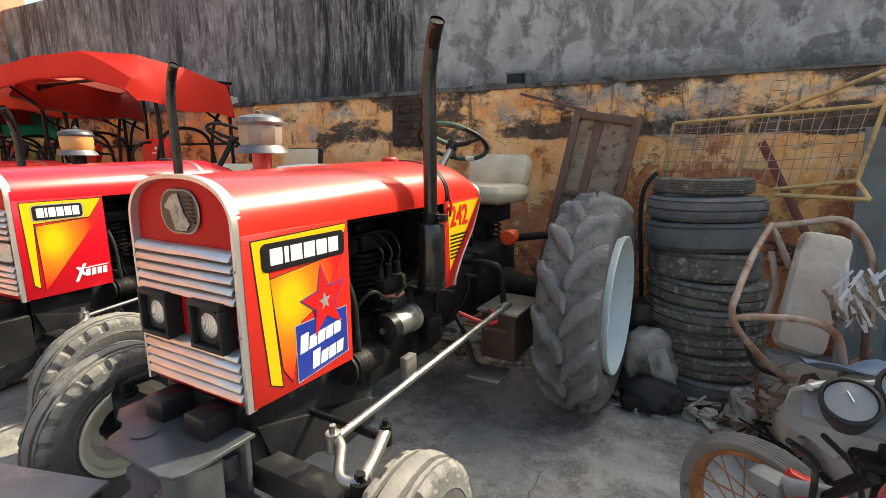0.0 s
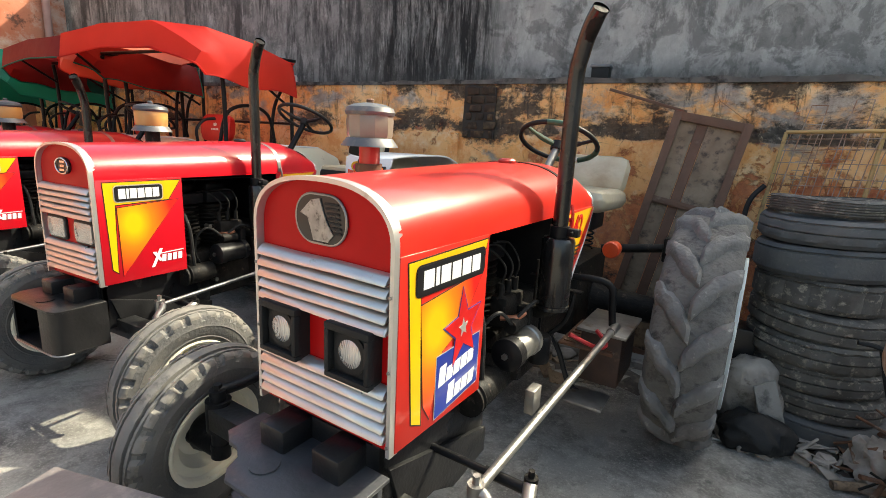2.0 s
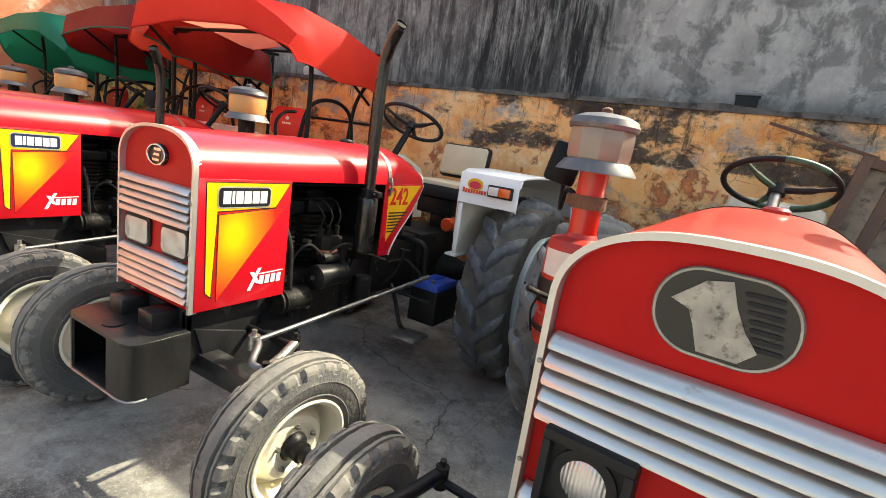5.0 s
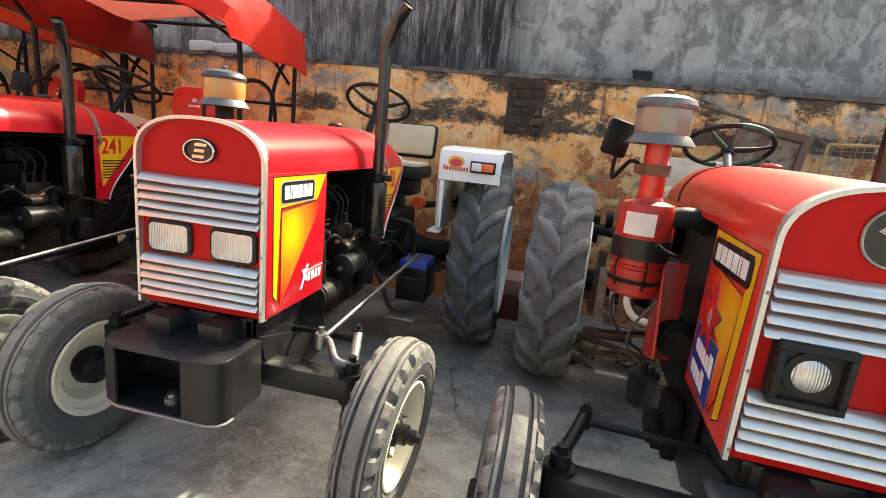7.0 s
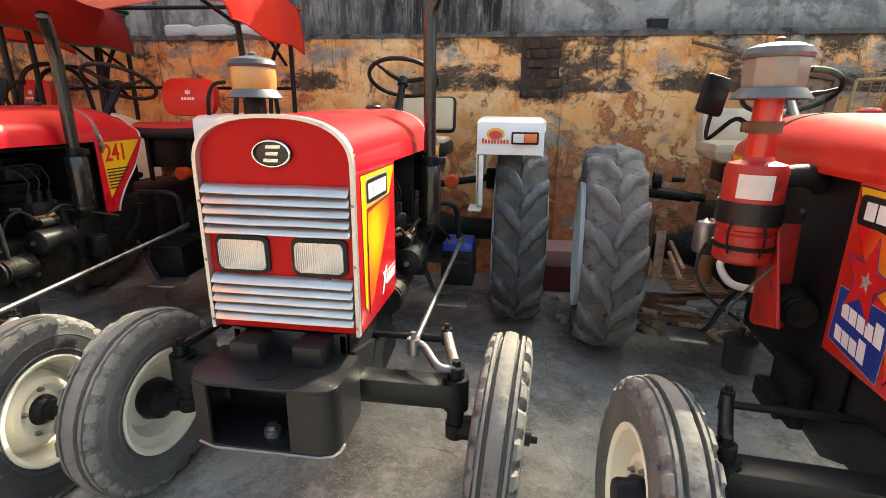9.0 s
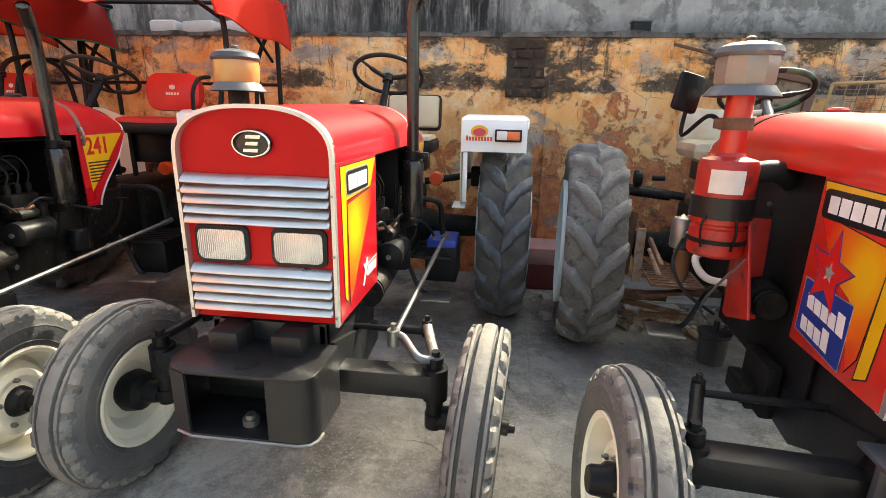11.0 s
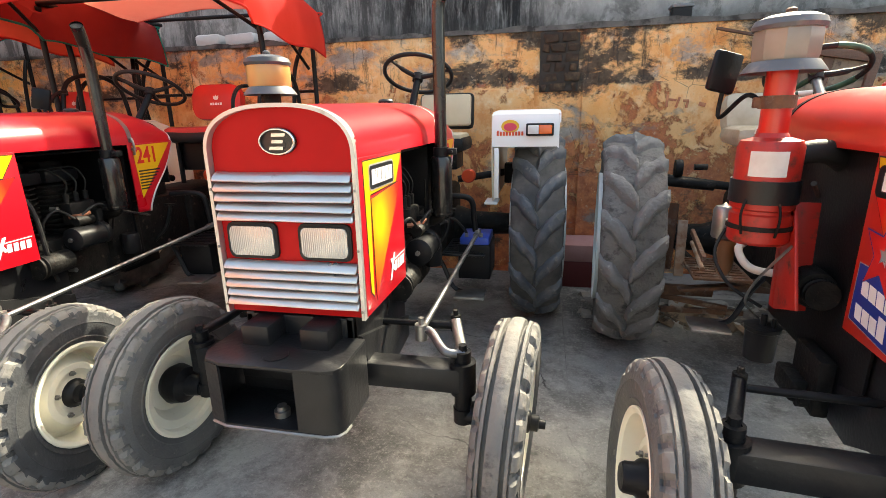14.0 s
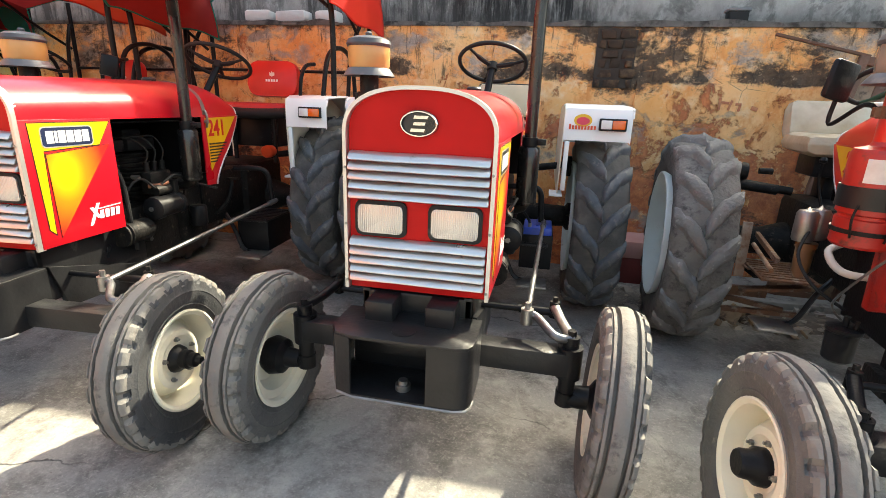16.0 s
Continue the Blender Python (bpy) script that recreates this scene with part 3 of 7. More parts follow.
def lathe(profile, n=32, m=None, turn=2 * math.pi, caps=True):
    """Turns (radius, height) pairs round z."""
    verts, faces = [], []
    for r, z in profile:
        for k in range(n):
            a = turn * k / n
            verts.append((r * math.cos(a), r * math.sin(a), z))
    L = len(profile)
    for i in range(L - 1):
        for k in range(n):
            faces.append((i * n + k, i * n + (k + 1) % n, (i + 1) * n + (k + 1) % n, (i + 1) * n + k))
    if caps and profile[0][0] > 1e-5:
        faces.append(tuple(range(n)))
    if caps and profile[-1][0] > 1e-5:
        faces.append(tuple((L - 1) * n + k for k in range(n)))
    bm = from_lists(verts, faces)
    bmesh.ops.remove_doubles(bm, verts=bm.verts, dist=1e-5)
    if m is not None:
        bm.transform(m)
    return bm


def slab(poly, depth, m, bev=0.0):
    """A flat plate with the outline poly (x, y) and the given depth along its z, laid at m."""
    bm = bmesh.new()
    lo = [bm.verts.new((x, y, 0)) for x, y in poly]
    hi = [bm.verts.new((x, y, depth)) for x, y in poly]
    bm.faces.new(lo[::-1])
    bm.faces.new(hi)
    n = len(poly)
    for i in range(n):
        bm.faces.new((lo[i], lo[(i + 1) % n], hi[(i + 1) % n], hi[i]))
    if bev:
        bmesh.ops.bevel(bm, geom=bm.edges[:], offset=bev, segments=2, profile=0.5, affect="EDGES")
    bm.transform(m)
    return bm


def sheet(grid, thick):
    """A cloth or tin sheet through a grid of points, with thickness."""
    rows, cols = len(grid), len(grid[0])
    P = [[Vector(p) for p in row] for row in grid]
    verts, faces = [], []
    for s in (0, 1):
        for i in range(rows):
            for j in range(cols):
                du = P[min(i + 1, rows - 1)][j] - P[max(i - 1, 0)][j]
                dv = P[i][min(j + 1, cols - 1)] - P[i][max(j - 1, 0)]
                nn = du.cross(dv)
                nn = nn.normalized() if nn.length > 1e-9 else Vector((0, 0, 1))
                verts.append(P[i][j] + nn * thick * (s - 0.5))
    o = rows * cols
    for i in range(rows - 1):
        for j in range(cols - 1):
            a, b, c, d = i * cols + j, i * cols + j + 1, (i + 1) * cols + j + 1, (i + 1) * cols + j
            faces.append((a, b, c, d))
            faces.append((o + d, o + c, o + b, o + a))
    ring = [j for j in range(cols)] + [i * cols + cols - 1 for i in range(1, rows)] + [(rows - 1) * cols + j for j in range(cols - 2, -1, -1)] + [i * cols for i in range(rows - 2, 0, -1)]
    for a, b in zip(ring, ring[1:] + ring[:1]):
        faces.append((b, a, o + a, o + b))
    return from_lists(verts, faces)


def round_rect(w, h, r, n=5):
    pts = []
    for cx, cy, a0 in ((w / 2 - r, h / 2 - r, 0), (-w / 2 + r, h / 2 - r, 90), (-w / 2 + r, -h / 2 + r, 180), (w / 2 - r, -h / 2 + r, 270)):
        for k in range(n + 1):
            a = radians(a0 + 90 * k / n)
            pts.append((cx + r * math.cos(a), cy + r * math.sin(a)))
    return pts


def ellipse(a, b, n=36):
    return [(a * math.cos(2 * math.pi * k / n), b * math.sin(2 * math.pi * k / n)) for k in range(n)]


def lettering(text, size, m, depth=0.001):
    cu = bpy.data.curves.new("txt", "FONT")
    cu.body, cu.size, cu.extrude, cu.align_x, cu.align_y = text, size, depth, "CENTER", "CENTER"
    cu.offset = size * 0.02
    ob = bpy.data.objects.new("txt", cu)
    scene.collection.objects.link(ob)
    dg = bpy.context.evaluated_depsgraph_get()
    dg.update()
    me = bpy.data.meshes.new_from_object(ob.evaluated_get(dg))
    bm = bmesh.new()
    bm.from_mesh(me)
    bm.transform(m)
    bpy.data.objects.remove(ob)
    bpy.data.meshes.remove(me)
    return bm


def crumple(bm, amount, scale, seed=0.0):
    for v in bm.verts:
        p = v.co * scale + Vector((seed, seed * 1.7, seed * 0.3))
        v.co += Vector((noise.noise(p), noise.noise(p + Vector((9, 0, 0))), noise.noise(p + Vector((0, 9, 0))))) * amount
    return bm


MESHES = {}


def kept(key, maker):
    if key not in MESHES:
        MESHES[key] = maker()
    return MESHES[key]


X_AXIS = Matrix.Rotation(radians(90), 4, "Y")   # turns a lathe's z into x

# ---------------------------------------------------------------- wheels
def tyre_front_mesh(mat):
    """Ribbed front tyre: broad middle rib, two grooves, chewed shoulder blocks, ringed walls; axle along x."""
    n, period = 144, 6
    half = [(0.200, 0.060), (0.214, 0.070), (0.230, 0.079), (0.234, 0.082), (0.238, 0.079), (0.262, 0.0865), (0.288, 0.088), (0.291, 0.0905), (0.295, 0.088), (0.318, 0.086), (0.333, 0.082), (0.345, 0.080),
            (0.356, 0.071), (0.3600, 0.060), (0.3525, 0.0575), (0.3525, 0.054), (0.3615, 0.052), (0.3630, 0.0415), (0.344, 0.0390), (0.344, 0.0275), (0.3665, 0.025), (0.371, 0.012), (0.372, 0.0)]
    half = [(r, x * 0.95) for r, x in half]
    prof = [(r, -x) for r, x in half] + [(r, x) for r, x in half[-2::-1]]
    rng = random.Random(17)
    bite = [[rng.uniform(0.55, 1.15) for _ in range(n // period)] for _ in (0, 1)]
    chip = [[rng.uniform(-0.0025, 0.0012) for _ in range(n)] for _ in prof]
    verts, faces = [], []
    L = len(prof)
    for i, (r, x) in enumerate(prof):
        edge = min(i, L - 1 - i)
        flank = 0 if i < L // 2 else 1
        for k in range(n):
            a = 2 * math.pi * k / n
            rr, xx = r, x
            q = (k + 3 * flank) % n
            if edge in (10, 11, 12, 13) and q % period in (0, 1):
                d = bite[flank][q // period]
                rr -= (0.020 if edge < 13 else 0.009) * d
                xx *= 1 - 0.085 * d
            if edge >= 11:
                rr += chip[i][k]
            verts.append((xx, rr * math.cos(a), rr * math.sin(a)))
    for i in range(L - 1):
        for k in range(n):
            faces.append((i * n + k, i * n + (k + 1) % n, (i + 1) * n + (k + 1) % n, (i + 1) * n + k))
    me = to_mesh("front_tyre", from_lists(verts, faces), mat, 30)
    # the running face is dusty, its lit paleness put in the colour; walls and grooves are darker
    me.materials.append(TREAD_TAN)
    me.materials.append(GROOVE_FRONT)
    for p in me.polygons:
        d = math.hypot(p.center.y, p.center.z)
        if d > 0.338:
            p.material_index = 2 if d < 0.3595 and (0.024 < abs(p.center.x) < 0.040 or 0.050 < abs(p.center.x) < 0.0555) else 1
    return me


REAR_HALF = [(0.372, 0.125), (0.395, 0.140), (0.43, 0.152), (0.50, 0.162), (0.55, 0.160), (0.578, 0.140), (0.590, 0.100), (0.597, 0.050), (0.600, 0.0)]


def tyre_rear_mesh(mat):
    """Carcass of the driving tyre, axle along x."""
    prof = [(r, -x) for r, x in REAR_HALF] + [(r, x) for r, x in REAR_HALF[-2::-1]]
    return to_mesh("rear_tyre", crumple(lathe(prof, 72, X_AXIS, caps=False), 0.003, 22.0, 3.0), mat, 42)


def lug_mesh(mat, s, v):
    """One curved, chewed tread lug on the side s of the tread, at the top of the wheel."""
    def skin(a):
        a = abs(a)
        for (r1, x1), (r0, x0) in zip(REAR_HALF, REAR_HALF[1:]):
            if x0 <= a <= x1:
                return r0 + (r1 - r0) * (a - x0) / (x1 - x0)
        return REAR_HALF[4][0]

    rng = random.Random(v * 7 + (3 if s > 0 else 0))
    verts, faces = [], []
    st = 14
    seed = v * 3.7 + s
    # rounded section: skirt, flank, shoulder, crown, and down again
    shape = ((-1.62, -0.30), (-1.16, 0.30), (-0.94, 0.72), (-0.62, 0.96), (0.0, 1.0), (0.60, 0.95), (0.90, 0.70), (1.12, 0.28), (1.55, -0.30))
    wid = len(shape)
    for i in range(st):
        u = i / (st - 1)
        a = s * (-0.010 + 0.176 * u)
        sway = 0.020 * noise.noise(Vector((u * 3.1, seed, 0.0)))
        phi = 0.37 * u ** 1.35 + 0.05 * math.sin(u * 4.2) - 0.03 + sway
        r = skin(a) if u < 0.9 else skin(0.15)
        h = 0.040 - 0.008 * u + 0.012 * noise.noise(Vector((u * 4.0, seed, 5.0)))
        half_w = 0.036 + 0.011 * math.sin(math.pi * min(1.0, u * 0.75 + 0.2)) + 0.016 * noise.noise(Vector((u * 5.0, seed, 9.0)))
        if i == 0 or i == st - 1:
            h, half_w = h * 0.55, half_w * 0.75
        for j, (c, q) in enumerate(shape):
            bite = 0.008 * noise.noise(Vector((u * 9.0, j * 1.3, seed)))
            rr = r + h * q + (bite if 0 < j < wid - 1 else -0.008)
            ph = phi + (c * half_w + bite) / 0.6
            verts.append((a, rr * math.sin(ph), rr * math.cos(ph)))
    for i in range(st - 1):
        for j in range(wid - 1):
            b0 = i * wid + j
            faces.append((b0, b0 + 1, b0 + wid + 1, b0 + wid))
    faces.append(tuple(range(wid)))
    faces.append(tuple(range((st - 1) * wid, st * wid)))
    return to_mesh("lug", from_lists(verts, faces), mat, 44)


def rim_front_mesh(mat):
    prof = [(0.0, 0.02), (0.05, 0.02), (0.075, 0.018), (0.10, 0.030), (0.125, 0.028), (0.150, -0.004), (0.160, -0.030), (0.178, -0.032), (0.186, 0.030),
            (0.190, 0.064), (0.205, 0.074), (0.213, 0.072), (0.213, 0.064), (0.200, 0.058), (0.196, 0.02), (0.196, -0.055), (0.205, -0.062), (0.213, -0.068),
            (0.213, -0.074), (0.203, -0.074), (0.190, -0.066), (0.184, -0.040), (0.168, -0.038), (0.150, -0.036), (0.140, -0.010), (0.115, 0.020), (0.0, 0.012)]
    return to_mesh("front_rim", lathe([(r, z) for r, z in prof], 40, X_AXIS), mat, 30)


def rim_rear_mesh(mat):
    prof = [(0.0, -0.03), (0.14, -0.03), (0.17, -0.01), (0.27, 0.03), (0.30, 0.03), (0.318, -0.03), (0.338, -0.03), (0.345, 0.06), (0.350, 0.115), (0.366, 0.138), (0.376, 0.136),
            (0.376, 0.125), (0.360, 0.10), (0.356, -0.10), (0.376, -0.125), (0.376, -0.136), (0.362, -0.136), (0.346, -0.11), (0.340, -0.04), (0.32, -0.04), (0.30, 0.018), (0.17, -0.022), (0.0, -0.042)]
    return to_mesh("rear_rim", lathe([(r * 1.06, z * 1.30) for r, z in prof], 48, X_AXIS), mat, 30)


def hub_front_mesh(long):
    b = lathe([(0.0, 0.0), (0.062, 0.0), (0.060, 0.03), (0.048, 0.045), (0.046, 0.075), (0.040, 0.085), (0.0, 0.087)], 20, X_AXIS) if not long else \
        lathe([(0.0, 0.0), (0.060, 0.0), (0.054, 0.02), (0.040, 0.032), (0.040, 0.060), (0.030, 0.066), (0.030, 0.092), (0.018, 0.096), (0.016, 0.118), (0.0, 0.12)], 20, X_AXIS)
    b2 = lathe([(0.0, -0.16), (0.035, -0.16), (0.045, -0.10), (0.075, -0.08), (0.085, -0.03), (0.07, 0.0), (0.0, 0.0)], 20, X_AXIS)
    return to_mesh("hub", join(b, b2), BLACK)


def bolt_mesh():
    return to_mesh("wheel_bolt", lathe([(0.0, 0.0), (0.011, 0.0), (0.011, 0.010), (0.006, 0.012), (0.006, 0.020), (0.0, 0.021)], 6, X_AXIS), STEEL)


def front_wheel(tractor, x, y, steer, camber, side, tyre_mat, rim_mat, long_hub):
    """side +1: outer face towards +x."""
    m = pose(x, y, 0.354, 0, camber, steer) @ (Matrix.Identity(4) if side > 0 else Matrix.Rotation(math.pi, 4, "Z")) @ Matrix.Scale(0.956, 4)
    w = part("front_wheel", kept("rimf" + rim_mat.name, lambda: rim_front_mesh(rim_mat)), rim_mat, tractor, m=m)
    part("tyre", kept("tyf" + tyre_mat.name, lambda: tyre_front_mesh(tyre_mat)), tyre_mat, w)
    part("hub", kept("hubf%d" % long_hub, lambda: hub_front_mesh(long_hub)), BLACK, w, m=Matrix.Translation((0.018, 0, 0)))
    for k in range(5):
        a = 2 * math.pi * k / 5 + 0.3
        part("wheel_bolt", kept("bolt", bolt_mesh), STEEL, w, m=Matrix.Translation((0.026, 0.088 * math.cos(a), 0.088 * math.sin(a))))


def rear_wheel(tractor, x, y, side, tyre_mat, rim_mat, roll):
    m = pose(x, y, 0.632, 0, 0, 0) @ (Matrix.Identity(4) if side > 0 else Matrix.Rotation(math.pi, 4, "Z")) @ Matrix.Rotation(radians(roll * side), 4, "X")
    w = part("rear_wheel", kept("rimr" + rim_mat.name, lambda: rim_rear_mesh(rim_mat)), rim_mat, tractor, m=m)
    turn = Matrix.Identity(4) if side > 0 else Matrix.Rotation(math.pi, 4, "Z")
    lug_mat = LUG_GREY if tyre_mat is RUBBER_GREY else tyre_mat
    dusty = GROOVE_GREY if tyre_mat is RUBBER_GREY else GROOVE_DARK
    part("tyre", kept("tyr" + dusty.name, lambda: tyre_rear_mesh(dusty)), dusty, w, m=turn)
    for s in (-1, 1):
        for k in range(15):
            v = (k * 5 + (2 if s > 0 else 0)) % 6
            ang = 2 * math.pi * (k + (0.5 if s > 0 else 0)) / 15
            part("lug", kept("lug%d%d" % (s, v) + tyre_mat.name, lambda: lug_mesh(lug_mat, s, v)), lug_mat, w, m=turn @ Matrix.Rotation(-ang, 4, "X"))
    part("hub", kept("hubr", lambda: to_mesh("hub", lathe([(0.0, -0.16), (0.06, -0.16), (0.08, -0.03), (0.13, -0.02), (0.13, 0.0), (0.07, 0.02), (0.06, 0.06), (0.0, 0.065)], 24, X_AXIS), IRON)), IRON, w)
    for k in range(6):
        a = 2 * math.pi * k / 6
        part("wheel_bolt", kept("bolt", bolt_mesh), STEEL, w, m=Matrix.Translation((-0.005, 0.105 * math.cos(a), 0.105 * math.sin(a))))

# ---------------------------------------------------------------- setting
SOOT_CEMENT = surface("sooty_cement", (0.075, 0.07, 0.065), 0.9, col2=(0.16, 0.15, 0.135), scale=8, wear=(0.03, 0.028, 0.026), wear_at=0.55, bump=0.6)
def rough_block(x0, x1, y0, y1, z0, z1, nx, nz, jag, seed):
    """A wall body whose top and front edges are a little uneven."""
    verts, faces = [], []
    def idx(i, j, k):
        return (i * (nz + 1) + j) * 2 + k
    for i in range(nx + 1):
        for j in range(nz + 1):
            for k in (0, 1):
                x = x0 + (x1 - x0) * i / nx
                z = z0 + (z1 - z0) * j / nz
                y = y0 if k == 0 else y1
                p = Vector((x * 3.0, z * 3.0, seed))
                if k == 0:
                    y += jag * noise.noise(p)
                if j == nz:
                    z += jag * 1.6 * noise.noise(p * 1.7)
                verts.append((x, y, z))
    for i in range(nx):
        for j in range(nz):
            faces.append((idx(i, j, 0), idx(i + 1, j, 0), idx(i + 1, j + 1, 0), idx(i, j + 1, 0)))
            faces.append((idx(i, j, 1), idx(i, j + 1, 1), idx(i + 1, j + 1, 1), idx(i + 1, j, 1)))
        faces.append((idx(i, nz, 0), idx(i + 1, nz, 0), idx(i + 1, nz, 1), idx(i, nz, 1)))
        faces.append((idx(i, 0, 0), idx(i, 0, 1), idx(i + 1, 0, 1), idx(i + 1, 0, 0)))
    for j in range(nz):
        faces.append((idx(0, j, 0), idx(0, j + 1, 0), idx(0, j + 1, 1), idx(0, j, 1)))
        faces.append((idx(nx, j, 0), idx(nx, j, 1), idx(nx, j + 1, 1), idx(nx, j + 1, 0)))
    return from_lists(verts, faces)


structure("ground", span(-60, 60, -60, 60, -0.3, 0.0, 0), GROUND, "oil-stained grey concrete yard floor with cracks")
structure("wall_north_lower", rough_block(-9.2, 7.0, 4.665, 5.235, -0.2, 2.06, 160, 20, 0.010, 1.0), WALL_YELLOW, "peeling ochre boundary wall with soot and grey patches")
# the lower course stands a little proud, broken off at the sooty brick gap
structure("wall_north_course", join(rough_block(-9.2, -1.13, 4.635, 4.675, -0.2, 1.60, 90, 16, 0.010, 5.0), rough_block(-0.74, 7.0, 4.635, 4.675, -0.2, 1.625, 90, 16, 0.010, 7.0)),
          WALL_YELLOW, "thicker lower plaster course of the ochre wall")
structure("wall_coping", join(rough_block(-9.2, 7.0, 4.648, 5.24, 2.04, 2.075, 220, 1, 0.018, 9.0)), SOOT_CEMENT, "thin broken cement coping on the ochre wall")
structure("wall_north_upper", rough_block(-9.05, 9.0, 5.25, 5.60, -0.1, 3.92, 60, 14, 0.006, 3.0), WALL_GREY, "tall rain-streaked grey cement wall")
# unseen raised stretch, added to keep the sun off the scrap corner
structure("wall_north_tall", rough_block(3.95, 9.0, 5.26, 5.60, 3.90, 5.7, 20, 8, 0.006, 13.0), WALL_GREY, "taller stretch of the grey cement wall")
structure("wall_west", span(-9.40, -9.05, -9.0, 5.60, -0.1, 5.2, 0), WALL_ORANGE, "faded terracotta plaster side wall")
structure("wall_east", span(9.0, 9.3, -9.0, 5.60, -0.1, 2.6, 0), WALL_GREY, "plain grey wall closing the yard")
# added out of view; its pale grey is set for reflections in the metal
structure("wall_south", span(-9.4, 9.3, -9.3, -9.0, -0.1, 3.2, 0), CONCRETE_PALE, "plain cement wall closing the yard")

# sooty bricks bared in the plaster gap
gap = structure("wall_patch", rough_block(-1.09, -0.78, 4.648, 4.675, 1.57, 2.03, 14, 20, 0.022, 11.0), MORTAR, "dark gap in the plaster with bared bricks")
random.seed(4)
for r in range(6):
    xs = [-1.07, -0.92] if r % 2 else [-1.08, -1.0, -0.86]
    ends = xs[1:] + [-0.77]
    for a, b in zip(xs, ends):
        a, b = a + random.uniform(-0.02, 0.03), b + random.uniform(-0.03, 0.02)
        if random.random() < 0.2:
            continue
        dz = 0.075
        part("brick", crumple(span(a + 0.006, b - 0.006, 4.628 + random.random() * 0.014, 4.660, 1.575 + r * dz, 1.575 + r * dz + 0.062, 0.012), 0.012, 22, r + a), BRICK, gap)

structure("drain_pipe", join(rod((-8.98, 4.95, 2.0), (-8.98, 4.95, 5.0), 0.055, 16), rod((-8.98, 4.95, 2.62), (-8.98, 4.95, 2.70), 0.066, 16), rod((-8.98, 4.95, 3.5), (-8.98, 4.95, 3.58), 0.066, 16), rod((-8.98, 4.95, 0.0), (-8.98, 4.95, 2.0), 0.055, 16)),
          surface("pinkish_pipe", (0.42, 0.25, 0.22), 0.6), "pinkish rain pipe on the side wall")

# objects left on the coping
for x0, w in ((-4.36, 0.27), (-4.03, 0.30), (-3.63, 0.22)):
    b = crumple(box((x0 + w / 2, 4.85, 2.135), (w, 0.17, 0.11), 0.03), 0.014, 14, x0)
    tagged(part("concrete_block", b, BRICK_WHITE), "whitewashed block lying on the wall coping", "block", "blocks on the coping")
t_ = thing("junction_box", "dusty black box standing on the wall coping", "box", pose(0.03, 5.0, 2.085))
part("body", span(-0.075, 0.075, -0.06, 0.06, 0, 0.13, 0.012), PLASTIC, t_)
part("lid", span(-0.085, 0.085, -0.07, 0.07, 0.12, 0.145, 0.008), GREY_PLASTIC, t_)
t_ = thing("tin_can", "small dusty tin lying on the wall coping", "tin", pose(-0.17, 5.0, 2.085))
part("body", lathe([(0.0, 0.0), (0.10, 0.0), (0.10, 0.028), (0.07, 0.04), (0.03, 0.05), (0.0, 0.055)], 20), GREY_PLASTIC, t_)

# slab by the wall, broken away
tagged(part("floor_slab", crumple(span(-0.45, 3.6, 4.02, 4.63, -0.05, 0.045, 0.008), 0.01, 4.0, 2.0), CONCRETE_PALE), "pale raised concrete strip at the foot of the wall", "slab", kind="structure")
tagged(part("floor_edge", crumple(span(-0.866, -0.860, 2.1, 4.0, -0.03, 0.002, 0.001), 0.008, 5.0, 8.0), CONCRETE_PALE), "dark joint between two concrete bays", "joint", kind="structure")
t_ = thing("step_block", "low masonry block with pink top and maroon front", "block", pose(-0.78, 4.45, 0))
part("base", span(-0.34, 0.34, -0.18, 0.18, 0, 0.22, 0.006), MAROON, t_)
part("top", span(-0.345, 0.345, -0.185, 0.185, 0.22, 0.36, 0.008), PINK, t_, "pink plastered top")


def ground_scatter(name, label, n, x0, x1, y0, y1, smin, smax, mat, seed, z=0.0):
    rng = random.Random(seed)
    verts, faces = [], []
    base = [(-1, -1, 0), (1, -0.8, 0), (0.9, 1, 0), (-0.8, 0.9, 0), (-0.7, -0.7, 0.8), (0.6, -0.6, 1), (0.7, 0.6, 0.7), (-0.5, 0.7, 0.9)]
    fc = [(0, 3, 2, 1), (4, 5, 6, 7), (0, 1, 5, 4), (1, 2, 6, 5), (2, 3, 7, 6), (3, 0, 4, 7)]
    for _ in range(n):
        s = smin + (smax - smin) * rng.random() ** 3
        a = rng.random() * 6.28
        px, py = x0 + (x1 - x0) * rng.random(), y0 + (y1 - y0) * rng.random()
        o = len(verts)
        for vx, vy, vz in base:
            jx, jy = vx * s * (0.6 + 0.8 * rng.random()), vy * s * (0.5 + 0.7 * rng.random())
            verts.append((px + jx * math.cos(a) - jy * math.sin(a), py + jx * math.sin(a) + jy * math.cos(a), z - 0.002 + vz * s * (0.5 + rng.random() * 0.5)))
        faces += [tuple(o + i for i in f_) for f_ in fc]
    return tagged(part(name, from_lists(verts, faces), mat, deg=20), label, "rubble", kind="stuff")


EMBLEM_GREY = surface("worn_emblem_metal", (0.40, 0.38, 0.34), 0.45, 0.4, col2=(0.22, 0.21, 0.19), scale=30, wear=(0.08, 0.07, 0.06), wear_at=0.58, wear_scale=50)

# ---------------------------------------------------------------- tractor
HW0, HW1 = 0.252, 0.272            # half width of the bonnet, front and rear
Z_LOW, Z_SIDE, Z_EAVE = 0.745, 1.262, 1.275


def hood_half(y):
    return HW0 + (HW1 - HW0) * min(max(y / 1.1, 0), 1)


